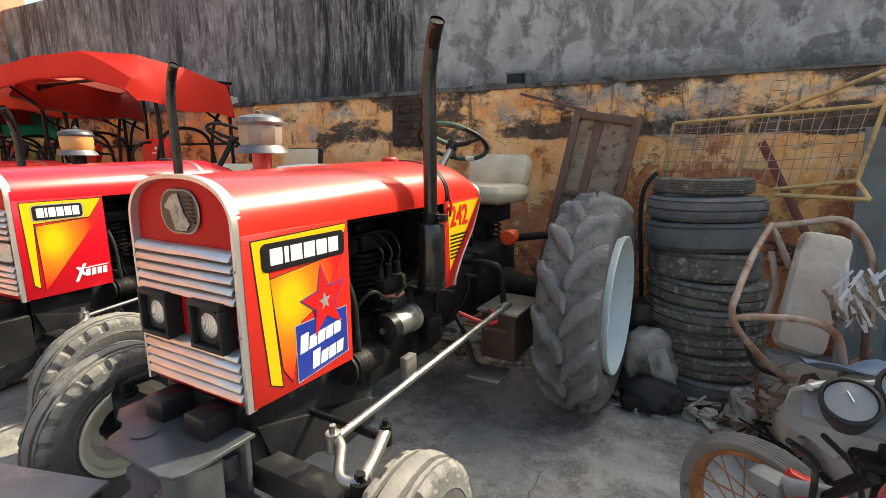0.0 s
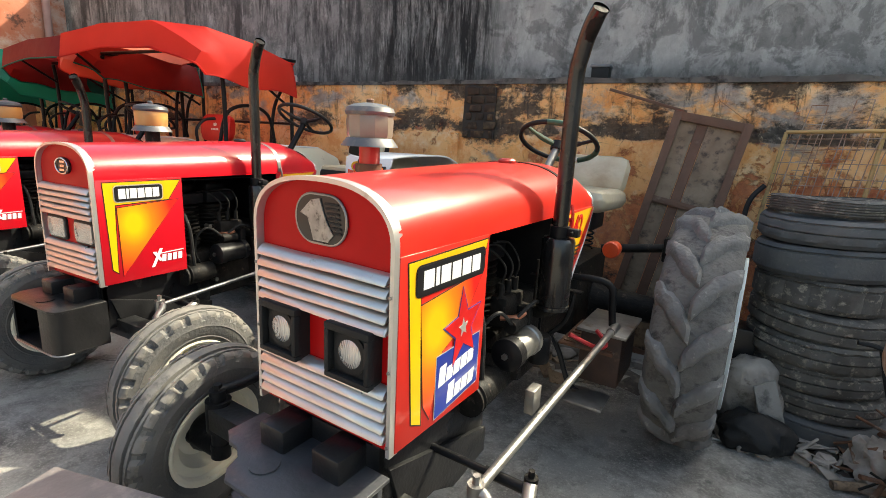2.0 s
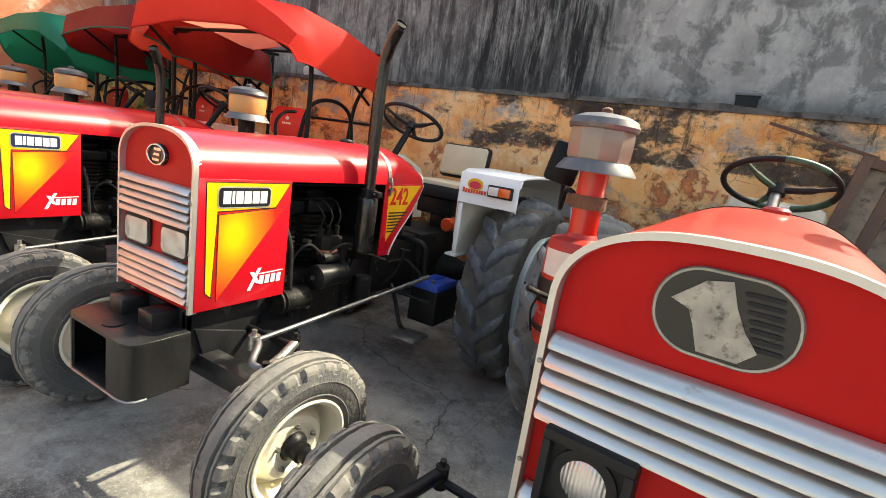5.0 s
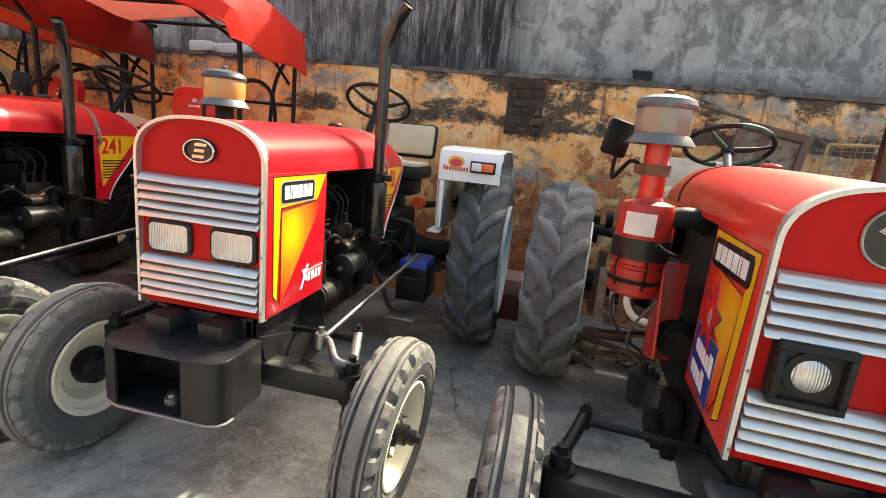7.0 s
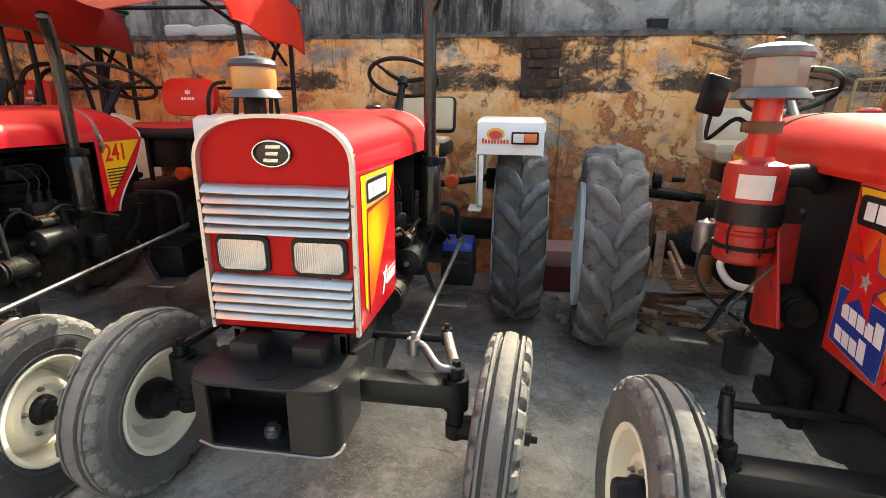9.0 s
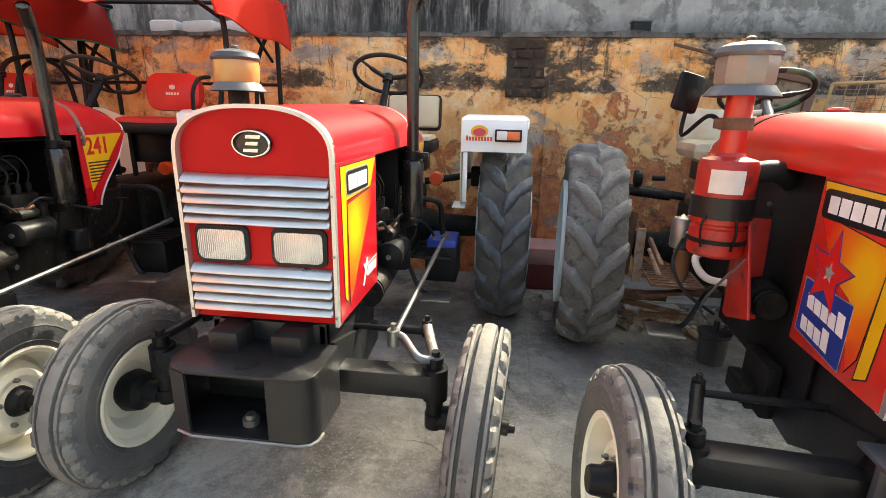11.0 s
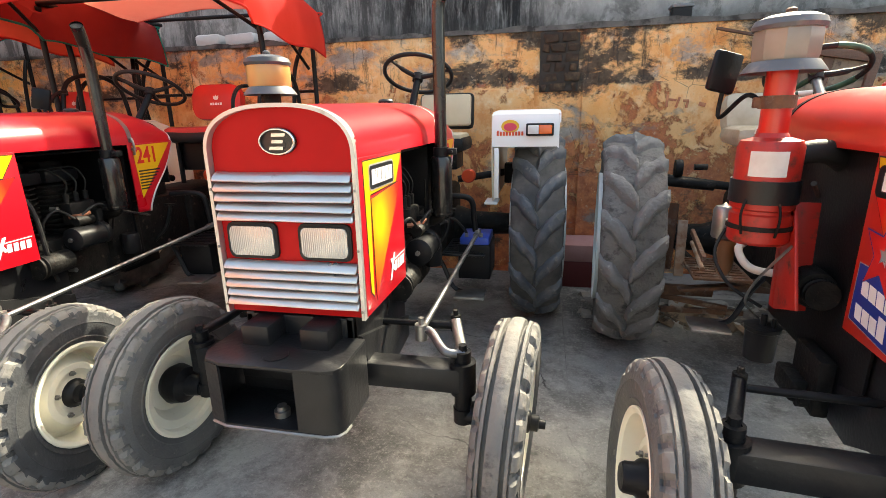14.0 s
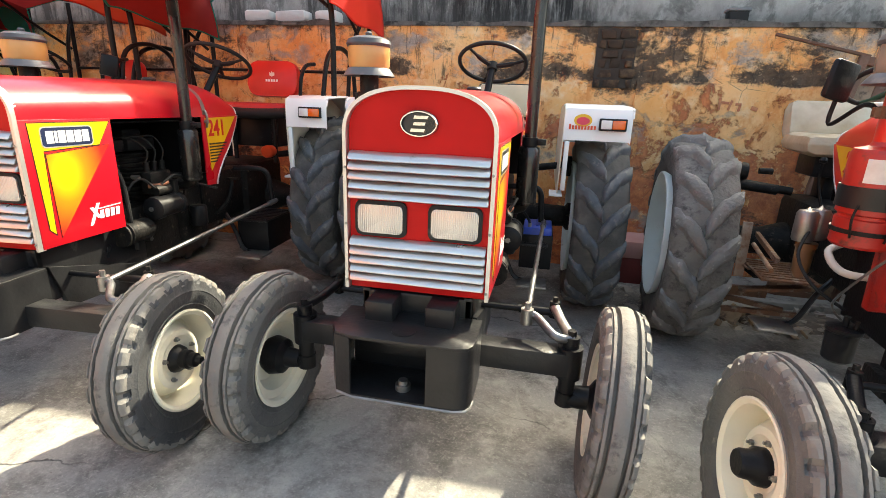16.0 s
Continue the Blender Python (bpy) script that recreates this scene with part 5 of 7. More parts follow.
def engine(t, variant):
    e = part("crankcase", join(span(-0.155, 0.155, 0.42, 1.18, 0.50, 0.80, 0.02), span(-0.13, 0.13, 0.36, 0.44, 0.52, 0.98, 0.02), span(-0.19, 0.19, 0.95, 1.2, 0.52, 0.92, 0.03)), IRON, t, "black greasy engine block")
    for cy in (0.58, 0.80):
        prof = []
        for k in range(11):
            z = 0.80 + k * 0.026
            prof += [(0.083, z), (0.112, z + 0.004), (0.112, z + 0.009), (0.083, z + 0.013)]
        part("finned_cylinder", lathe([(0.0, 0.79)] + prof + [(0.0, 1.09)], 24, Matrix.Translation((0, cy, 0))), IRON, e)
        part("cylinder_head", join(span(-0.11, 0.11, cy - 0.10, cy + 0.10, 1.085, 1.15, 0.012), span(-0.06, 0.06, cy - 0.07, cy + 0.07, 1.15, 1.20, 0.02)), BLACK, e)
    part("fan_cowl", join(span(-0.20, 0.20, 0.30, 0.36, 0.78, 1.18, 0.02), lathe([(0.12, -0.02), (0.17, -0.02), (0.17, 0.03), (0.12, 0.03)], 28, pose(0, 0.30, 0.96, 90, 0, 0))), BLACK, e)
    part("fan", join(*[box((0.075 * math.cos(a), 0.30, 0.96 + 0.075 * math.sin(a)), (0.13, 0.01, 0.04), 0.002, Matrix.Rotation(-a, 3, "Y") @ Matrix.Rotation(0.5, 3, "X")) for a in (0, 1.05, 2.09, 3.14, 4.19, 5.24)]), BLACK, e)
    # black plates added to block light and view through the engine bay
    for pl in (span(-0.214, -0.204, 0.37, 1.16, 0.52, 1.255, 0.002), span(-0.20, 0.20, 0.38, 1.14, 1.236, 1.246, 0.002), span(-0.20, 0.20, 1.135, 1.145, 0.60, 1.235, 0.002)):
        part("shroud_panel", pl, BLACK, e)
    part("fuel_pump", join(span(0.15, 0.22, 0.70, 0.86, 0.86, 0.98, 0.012), rod((0.185, 0.72, 0.98), (0.185, 0.72, 1.03), 0.014), rod((0.185, 0.78, 0.98), (0.185, 0.78, 1.03), 0.014), rod((0.185, 0.84, 0.98), (0.185, 0.84, 1.03), 0.014)), IRON, e)
    for k, yy in enumerate((0.72, 0.78, 0.84)):
        part("fuel_line", tube([(0.185, yy, 1.03), (0.19, yy + 0.01, 1.09), (0.14, yy - 0.04 + 0.02 * k, 1.16), (0.08, yy - 0.08, 1.15)], 0.005, 6), IRON, e)
    st = part("starter_motor", lathe([(0.0, 0.0), (0.05, 0.0), (0.058, 0.008), (0.058, 0.03), (0.054, 0.034), (0.056, 0.17), (0.062, 0.175), (0.062, 0.20), (0.04, 0.22), (0.0, 0.23)], 24, pose(0.27, 0.62, 0.80, -90, 0, 0)),
              STEEL if variant == "old" else BLACK, t, "cylindrical starter motor")
    part("solenoid", join(lathe([(0.0, 0.0), (0.026, 0.0), (0.028, 0.01), (0.028, 0.10), (0.0, 0.105)], 16, pose(0.25, 0.68, 0.885, -90, 0, 0)), span(0.215, 0.275, 0.80, 0.84, 0.78, 0.93, 0.008)), IRON, st)
    part("starter_cap", lathe([(0.0, -0.004), (0.046, -0.004), (0.061, 0.006), (0.061, 0.052), (0.0, 0.052)], 24, pose(0.27, 0.62, 0.80, -90, 0, 0)), BLACK, st)
    part("starter_bolt", rod((0.27, 0.606, 0.80), (0.27, 0.625, 0.80), 0.012, 6), STEEL, st)
    part("cable", tube([(0.255, 0.68, 0.90), (0.24, 0.60, 0.96), (0.20, 0.55, 0.90), (0.18, 0.56, 0.78), (0.20, 0.62, 0.68)], 0.007, 7), PLASTIC, e)
    part("cable", tube([(0.26, 0.72, 0.915), (0.29, 0.80, 0.96), (0.27, 0.95, 0.90), (0.30, 1.15, 0.83)], 0.007, 7), PLASTIC, e)
    part("hose", tube([(0.20, 0.48, 1.05), (0.235, 0.49, 0.95), (0.24, 0.50, 0.75), (0.22, 0.54, 0.60)], 0.011, 8), PLASTIC, e)
    part("copper_elbow", tube([(0.20, 0.70, 0.905), (0.25, 0.72, 0.91), (0.27, 0.76, 0.925)], 0.012, 8), surface("copper_pipe", (0.45, 0.18, 0.10), 0.4, 0.6) if "copper_pipe" not in bpy.data.materials else bpy.data.materials["copper_pipe"], e)
    part("dipstick", tube([(0.19, 0.95, 0.72), (0.22, 0.97, 0.9), (0.22, 0.98, 1.08)], 0.006, 6), IRON, e)
    part("oil_filter", lathe([(0.0, 0.0), (0.046, 0.0), (0.05, 0.01), (0.05, 0.11), (0.044, 0.12), (0.0, 0.122)], 20, pose(0.24, 1.03, 0.62, 0, 0, 0)), BLACK, e)
    part("generator", join(lathe([(0.0, 0.0), (0.05, 0.0), (0.055, 0.01), (0.055, 0.15), (0.0, 0.16)], 20, pose(0.23, 0.46, 0.70, -90, 0, 0)), lathe([(0.0, -0.03), (0.06, -0.03), (0.06, -0.02), (0.045, -0.012), (0.06, -0.004), (0.06, 0.0), (0.0, 0.0)], 20, pose(0.23, 0.46, 0.70, -90, 0, 0))), IRON, e)
    rng = random.Random(len(t.name) + 5)
    for k in range(9):
        yy = 0.5 + rng.random() * 0.6
        zz = 0.6 + rng.random() * 0.4
        part("engine_bolt", rod((0.15, yy, zz), (0.175 + rng.random() * 0.02, yy, zz), 0.009 + rng.random() * 0.006, 6), STEEL if k % 4 == 0 else IRON, e)


def front_axle(t, ay, steer, kr, kl, old):
    """kr, kl: where the kingpins stand to both sides of the middle."""
    f_ = part("front_frame", join(span(-0.20, -0.17, 0.02, 0.62, 0.50, 0.74, 0.006), span(0.17, 0.20, 0.02, 0.62, 0.50, 0.74, 0.006), span(-0.20, 0.20, 0.02, 0.05, 0.55, 0.735, 0.006),
                                  slab([(0.05, 0.66), (0.62, 0.50), (0.62, 0.40), (0.40, 0.38), (0.28, 0.45), (0.12, 0.45)], 0.03, Matrix(((0, 0, 1, 0.185), (1, 0, 0, 0), (0, 1, 0, 0), (0, 0, 0, 1))), 0.004),
                                  slab([(0.05, 0.66), (0.62, 0.50), (0.62, 0.40), (0.40, 0.38), (0.28, 0.45), (0.12, 0.45)], 0.03, Matrix(((0, 0, 1, -0.215), (1, 0, 0, 0), (0, 1, 0, 0), (0, 0, 0, 1))), 0.004)),
              CHASSIS, t, "black steel front frame")
    for x in (-0.105, 0.105):
        part("frame_block", span(x - 0.050, x + 0.050, -0.085, 0.03, 0.660, 0.735, 0.008), CHASSIS, f_)
    ax = part("axle_beam", join(span(-kl, kr, ay - 0.045, ay + 0.045, 0.455, 0.545, 0.006), span(-0.09, 0.09, ay - 0.07, ay + 0.07, 0.44, 0.58, 0.01), rod((0, ay - 0.10, 0.51), (0, ay + 0.10, 0.51), 0.03)), CHASSIS, t, "black box-section front axle beam")
    for s in (-1, 1):
        x = kr if s > 0 else -kl
        part("kingpin", join(rod((x, ay, 0.37), (x, ay, 0.575), 0.031, 18), rod((x, ay, 0.44), (x, ay, 0.56), 0.046, 18), rod((x, ay, 0.575), (x, ay, 0.60), 0.030, 16), rod((x, ay, 0.60), (x, ay, 0.622), 0.016, 6), rod((x, ay, 0.325), (x, ay, 0.38), 0.036, 16)), BLACK, ax)
        c, sn = math.cos(radians(steer)), math.sin(radians(steer))
        part("stub_axle", rod((x, ay, 0.350), (x + s * 0.17 * c, ay + s * 0.08 * sn, 0.350), 0.035, 14), BLACK, ax)
        part("steering_arm", tube([(x, ay, 0.590), (x - s * 0.03, ay + 0.10, 0.600), (x - s * 0.06, ay + 0.20, 0.625)], [0.024, 0.022, 0.020], 10), STEEL if s > 0 else BLACK, ax)
        part("ball_joint", join(rod((x - s * 0.06, ay + 0.20, 0.58), (x - s * 0.06, ay + 0.20, 0.645), 0.020, 12), rod((x - s * 0.06, ay + 0.20, 0.645), (x - s * 0.06, ay + 0.20, 0.665), 0.010, 6)), IRON, ax)
    part("tie_rod", join(rod((-kl + 0.06, ay + 0.20, 0.600), (kr - 0.06, ay + 0.20, 0.600), 0.0125, 12), rod((kr - 0.20, ay + 0.20, 0.600), (kr - 0.06, ay + 0.20, 0.600), 0.017, 12)), BLACK, ax, "thin steering tie rod")
    bx, by = kr - 0.165, ay + 0.075
    part("drop_arm", tube([(kr, ay, 0.588), (kr - 0.06, ay - 0.015, 0.60), (bx + 0.04, by - 0.01, 0.628), (bx, by, 0.640)], [0.024, 0.020, 0.018, 0.016, 0.016], 10), STEEL if old else DULL_STEEL, ax, "forged steel steering arm")
    part("ball_joint", join(rod((bx, by, 0.595), (bx, by, 0.655), 0.024, 14), rod((bx, by, 0.655), (bx, by, 0.680), 0.011, 6)), STEEL, ax)
    part("drag_link", join(rod((bx, by, 0.628), (bx + 0.045, 1.40, 0.715), 0.0145 if old else 0.0115, 14), rod((bx + 0.042, 1.34, 0.711), (bx + 0.045, 1.43, 0.717), 0.021 if old else 0.017, 12)), STEEL if old else DULL_STEEL, t, "long polished steering drag link")
    part("pitman_arm", tube([(bx + 0.03, 1.41, 0.72), (bx + 0.02, 1.41, 0.80), (bx + 0.01, 1.40, 0.90), (bx - 0.05, 1.38, 0.935), (bx - 0.2, 1.36, 0.93)], 0.017, 10), BLACK, t)


def bumper(t, mat, notch):
    """Front weight carrier: an open steel box with folded corners."""
    y0, y1, x0, x1 = -0.235 if notch else -0.212, 0.02, -0.245, 0.238
    top = ([(x0 - 0.03, y1), (x0 - 0.03, y0 + 0.13), (x0 + 0.02, y0 + 0.10), (x0 + 0.06, y0 + 0.10), (x0 + 0.10, y0 + 0.075), (x0 + 0.115, y0 + 0.03), (x0 + 0.15, y0)] if notch
           else [(x0, y1), (x0, y0 + 0.07), (x0 + 0.03, y0 + 0.02), (x0 + 0.09, y0)]) + \
          [(x1 - 0.055, y0), (x1 - 0.018, y0 + 0.012), (x1 - 0.004, y0 + 0.035), (x1, y0 + 0.07), (x1, y1)]
    g = Matrix.Translation((0, 0, 0.655))
    b = part("weight_carrier", slab(top[::-1], 0.012, g, 0.002), mat, t, "black steel open-fronted weight carrier")
    part("bottom_plate", slab(top[::-1], 0.010, Matrix.Translation((0, 0, 0.445)), 0.002), mat, b)
    rt = [(x1 - 0.145, y0 + 0.004), (x1 - 0.055, y0 + 0.003), (x1 - 0.022, y0 + 0.014), (x1 - 0.007, y0 + 0.036), (x1 - 0.004, y0 + 0.07), (x1 - 0.004, y1)]
    if notch:
        rt = rt[1:5] + [(x1 - 0.02, y0 + 0.15)]
    lf = [(x0 + 0.02, y0 + 0.11), (x0 + 0.0, y0 + 0.125), (x0 - 0.02, y0 + 0.14), (x0 - 0.02, y1)] if notch else [(x0 + 0.085, y0 + 0.004), (x0 + 0.03, y0 + 0.022), (x0 + 0.003, y0 + 0.07), (x0 + 0.003, y1)]
    for nm, line in (("side_plate", rt),) if notch else (("side_plate", rt), ("side_plate", lf)):
        grid = [[(x, y, 0.452) for x, y in line], [(x, y, 0.657) for x, y in line]]
        part(nm, sheet(grid, 0.008), mat, b)
    # black disc on the solid plate, painting the dark of a pin hole
    for z in (0.6675, 0.4555) if notch else (0.6675,):
        part("pin_hole", lathe([(0.0, 0.0), (0.017, 0.0), (0.017, 0.0012), (0.0, 0.0012)], 18, Matrix.Translation((-0.06 if notch else 0.0, -0.14, z))), DECAL_BLACK, b)
    part("shelf", span(x0 + 0.05, x1 - 0.05, -0.05, -0.006, 0.525, 0.60, 0.006), mat, b)
    part("back_plate", span(x0 + 0.02, x1 - 0.02, -0.005, 0.015, 0.45, 0.66, 0.003), mat, b)
    part("bottom_lip", tube([(x, y - 0.002, 0.446) for x, y in top[(6 if notch else 2):-1]], 0.005, 6, curve=False), STEEL, b, "rubbed bare lower edge")
    part("drawbar_pin", join(rod((0.0, -0.14, 0.455), (0.0, -0.14, 0.475), 0.026, 16), rod((0.0, -0.14, 0.475), (0.0, -0.14, 0.49), 0.016, 12)), STEEL, b)
    part("pin_boss", lathe([(0.020, 0.0), (0.040, 0.0), (0.040, 0.004), (0.020, 0.004)], 20, Matrix.Translation((-0.06 if notch else 0.0, -0.14, 0.667))), mat, b)
    part("bracket_arm", join(span(-0.19, -0.15, 0.0, 0.12, 0.50, 0.66, 0.004), span(0.15, 0.19, 0.0, 0.12, 0.50, 0.66, 0.004)), mat, b)


def rear_body(t, old, box_under):
    part("gearbox", join(span(-0.14, 0.14, 1.15, 1.75, 0.55, 0.90, 0.03), span(-0.19, 0.19, 1.70, 2.25, 0.48, 0.92, 0.04), span(-0.10, 0.10, 1.30, 1.60, 0.88, 1.02, 0.03)), IRON, t, "greasy cast gearbox and rear axle housing")
    for s in (-1, 1):
        part("axle_trumpet", lathe([(0.0, 0.0), (0.13, 0.0), (0.12, 0.06), (0.085, 0.16), (0.075, 0.42), (0.10, 0.44), (0.10, 0.47), (0.0, 0.48)], 24, pose(s * 0.16, 2.06, 0.632, 0, 0, 0) @ (X_AXIS if s > 0 else Matrix.Rotation(radians(-90), 4, "Y"))), IRON, t)
        part("step_plate", span(s * 0.30, s * 0.48, 1.28, 1.46, 0.33, 0.342, 0.002), STEEL, t, "bare steel foot step")
        part("step_bracket", tube([(s * 0.34, 1.42, 0.326), (s * 0.27, 1.43, 0.36), (s * 0.20, 1.45, 0.50), (s * 0.12, 1.48, 0.60)], 0.014, 8), CHASSIS, t)
        fb = part("footboard", span(s * 0.20, s * 0.47, 1.42, 1.82, 0.555, 0.568, 0.003), RUST if old else CHASSIS, t, "ribbed steel footboard")
        if box_under:
            part("tool_box", span(s * 0.23, s * 0.46, 1.45, 1.80, 0.34, 0.554, 0.008), BLACK, t, "black steel box under the footboard")
        for k in range(8):
            part("rib", span(s * 0.22, s * 0.46, 1.45 + 0.045 * k, 1.456 + 0.045 * k, 0.567, 0.573, 0), RUST if old else CHASSIS, fb)
    part("dash_panel", join(slab([(x * 0.95, z) for x, z in outline(HW1, 1.0, Z_EAVE, hood_top(1.4))[0]], 0.01, Matrix(((1, 0, 0, 0), (0, 0, -1, 1.43), (0, 1, 0, 0), (0, 0, 0, 1)))), span(-0.15, 0.15, 1.15, 1.44, 0.9, 1.15, 0.02)), BLACK, t)
    part("pedal", join(tube([(0.17, 1.30, 0.62), (0.25, 1.34, 0.72), (0.27, 1.38, 0.86)], 0.012, 8), span(0.235, 0.305, 1.36, 1.40, 0.85, 0.862, 0.003)), IRON, t)
    part("lever", join(tube([(0.05, 1.60, 0.98), (0.06, 1.66, 1.12), (0.04, 1.68, 1.22)], 0.009, 8), lathe([(0.0, -0.02), (0.018, -0.012), (0.022, 0.0), (0.015, 0.014), (0.0, 0.018)], 12, Matrix.Translation((0.04, 1.68, 1.235)))), BLACK, t)
    part("lever", join(tube([(-0.16, 1.72, 0.9), (-0.20, 1.74, 1.05), (-0.21, 1.72, 1.16)], 0.008, 8), lathe([(0.0, -0.02), (0.016, -0.012), (0.02, 0.0), (0.012, 0.014), (0.0, 0.018)], 12, Matrix.Translation((-0.21, 1.72, 1.17)))), BLACK, t)
    part("side_lamp", join(rod((0.295, 1.84, 1.005), (0.335, 1.84, 1.005), 0.030, 16)), BLACK, t)
    part("side_lamp_lens", lathe([(0.0, -0.062), (0.036, -0.062), (0.042, -0.052), (0.046, 0.0), (0.046, 0.022), (0.040, 0.030), (0.0, 0.032)], 20, pose(0.32, 1.79, 1.005, 90, 0, 0)), ORANGE_PLASTIC, t, "orange plastic side lamp")
    part("hitch_link", join(rod((-0.20, 2.05, 0.95), (-0.58, 2.15, 0.99), 0.025), span(-0.62, -0.55, 2.10, 2.20, 0.88, 1.06, 0.01)), IRON, t)
    part("hitch_link", join(rod((0.20, 2.05, 0.95), (0.56, 2.12, 1.0), 0.025), span(0.53, 0.60, 2.08, 2.17, 0.92, 1.06, 0.01)), IRON, t)
    part("lift_arm", join(bar((-0.30, 2.0, 0.42), (-0.34, 2.75, 0.40), 0.03, 0.05), bar((0.30, 2.0, 0.42), (0.34, 2.75, 0.40), 0.03, 0.05), rod((-0.40, 2.72, 0.40), (0.40, 2.72, 0.40), 0.02)), IRON, t)


def steering(t, x, y, z, taped):
    c = Vector((x, y, z))
    tilt = radians(28)
    up = Vector((0, math.sin(tilt), math.cos(tilt)))
    u = Vector((1, 0, 0))
    v = up.cross(u)
    ring = [c + (u * math.cos(a) + v * math.sin(a)) * 0.203 for a in [2 * math.pi * k / 40 for k in range(41)]]
    w = part("steering_wheel", tube(ring, 0.0125, 10, curve=False, caps=False), PLASTIC, t, "black steering wheel wrapped in green tape" if taped else "black three-spoke steering wheel")
    for k in range(3):
        a = radians(90 + 120 * k + 20)
        part("spoke", tube([c - up * 0.02, c - up * 0.018 + (u * math.cos(a) + v * math.sin(a)) * 0.10, c + (u * math.cos(a) + v * math.sin(a)) * 0.195], [0.014] * 8 + [0.009] * 8, 8), GREEN_TAPE if taped and k < 2 else PLASTIC, w)
    part("wheel_boss", rod(c - up * 0.045, c - up * 0.002, 0.032, 18), PLASTIC, w)
    if taped:
        part("tape", tube(ring[2:13], 0.0145, 10, curve=False), GREEN_TAPE, w, "green tape")
        part("tape", tube(ring[8:11], 0.0155, 10, curve=False), LABEL, w, "torn white tape")
        part("tape", tube(ring[30:36], 0.0145, 10, curve=False), GREEN_TAPE, w)
    d = Vector((x * 0.4, 1.36, 1.25))
    part("steering_column", rod(c - up * 0.04, d, 0.021, 14), STEEL if taped else BLACK, t, "bare steering column" if taped else "")


def seat(t, kind):
    if kind == "cover":
        s = part("seat", crumple(box((0.0, 2.13, 1.235), (0.47, 0.46, 0.12), 0.055), 0.024, 7, 1), SEAT_COVER, t, "seat wrapped in creased yellowed plastic")
        part("backrest", crumple(box((0.0, 2.36, 1.37), (0.46, 0.13, 0.24), 0.06, Matrix.Rotation(radians(-14), 3, "X")), 0.014, 7, 3), SEAT_COVER, s)
        part("seat_bracket", join(span(-0.14, 0.14, 2.0, 2.26, 1.05, 1.17, 0.01), span(-0.05, 0.05, 2.05, 2.2, 0.9, 1.06, 0.01)), BLACK, s)
        coil = [(0.1 + 0.03 * math.cos(k * 0.8), 2.1 + 0.03 * math.sin(k * 0.8), 0.93 + 0.004 * k) for k in range(40)]
        part("spring", tube(coil, 0.006, 6, curve=False), IRON, s)
    elif kind == "tan":
        s = part("seat", box((0.05, 2.18, 1.195), (0.42, 0.42, 0.11), 0.04), PLASTIC, t, "tan and black vinyl seat")
        part("cushion", box((0.05, 2.17, 1.245), (0.38, 0.38, 0.05), 0.022), SEAT_TAN, s)
        part("backrest", box((0.06, 2.40, 1.425), (0.42, 0.08, 0.27), 0.038, Matrix.Rotation(radians(-10), 3, "X")), PLASTIC, s)
        part("backrest_pad", box((0.06, 2.365, 1.432), (0.385, 0.05, 0.235), 0.022, Matrix.Rotation(radians(-10), 3, "X")), SEAT_TAN, s, "tan vinyl backrest pad")
        part("seat_bracket", join(span(-0.10, 0.2, 2.02, 2.3, 1.02, 1.15, 0.01), span(-0.02, 0.1, 2.1, 2.24, 0.88, 1.04, 0.01)), BLACK, s)
    else:
        s = part("seat", box((0.14, 2.12, 1.305), (0.52, 0.42, 0.09), 0.035), SEAT_RED, t, "red vinyl seat with black roll edge")
        part("backrest", slab([(x, z) for x, z in round_rect(0.42, 0.27, 0.08, 6)], 0.07, Matrix(((1, 0, 0, 0.16), (0, 0.14, -1, 2.30), (0, 1, 0.14, 1.53), (0, 0, 0, 1))), 0.015), SEAT_RED, s, "red vinyl backrest")
        face = Matrix(((1, 0, 0, 0.16), (0, 0.14, -1, 2.2275), (0, 1, 0.14, 1.545), (0, 0, 0, 1)))
        for a in (-32, 0, 32):
            pts = [(0.016 * px * math.cos(radians(a)) + 0.040 * pz * math.sin(radians(a)), 0.045 * pz * math.cos(radians(a)) - 0.016 * px * math.sin(radians(a)) + 0.005) for px, pz in ((0, 0.1), (0.8, 0.5), (0, 1.0), (-0.8, 0.5))]
            part("white_mark", slab(pts, 0.002, face), DECAL_WHITE, s)
        for k in range(5):
            x0 = -0.052 + k * 0.022
            part("letter_bar", slab([(x0, -0.030), (x0 + 0.015, -0.030), (x0 + 0.015, -0.012), (x0, -0.012)], 0.002, face), DECAL_WHITE, s)
        part("roll_edge", tube([(-0.13, 1.93, 1.28), (0.14, 1.90, 1.27), (0.41, 1.93, 1.28)], 0.040, 12), PLASTIC, s)
        part("seat_bracket", join(span(-0.06, 0.30, 2.0, 2.26, 1.02, 1.27, 0.01), rod((-0.05, 1.98, 0.9), (-0.05, 1.98, 1.27), 0.018), rod((0.28, 1.98, 0.9), (0.28, 1.98, 1.27), 0.018)), BLACK, s)


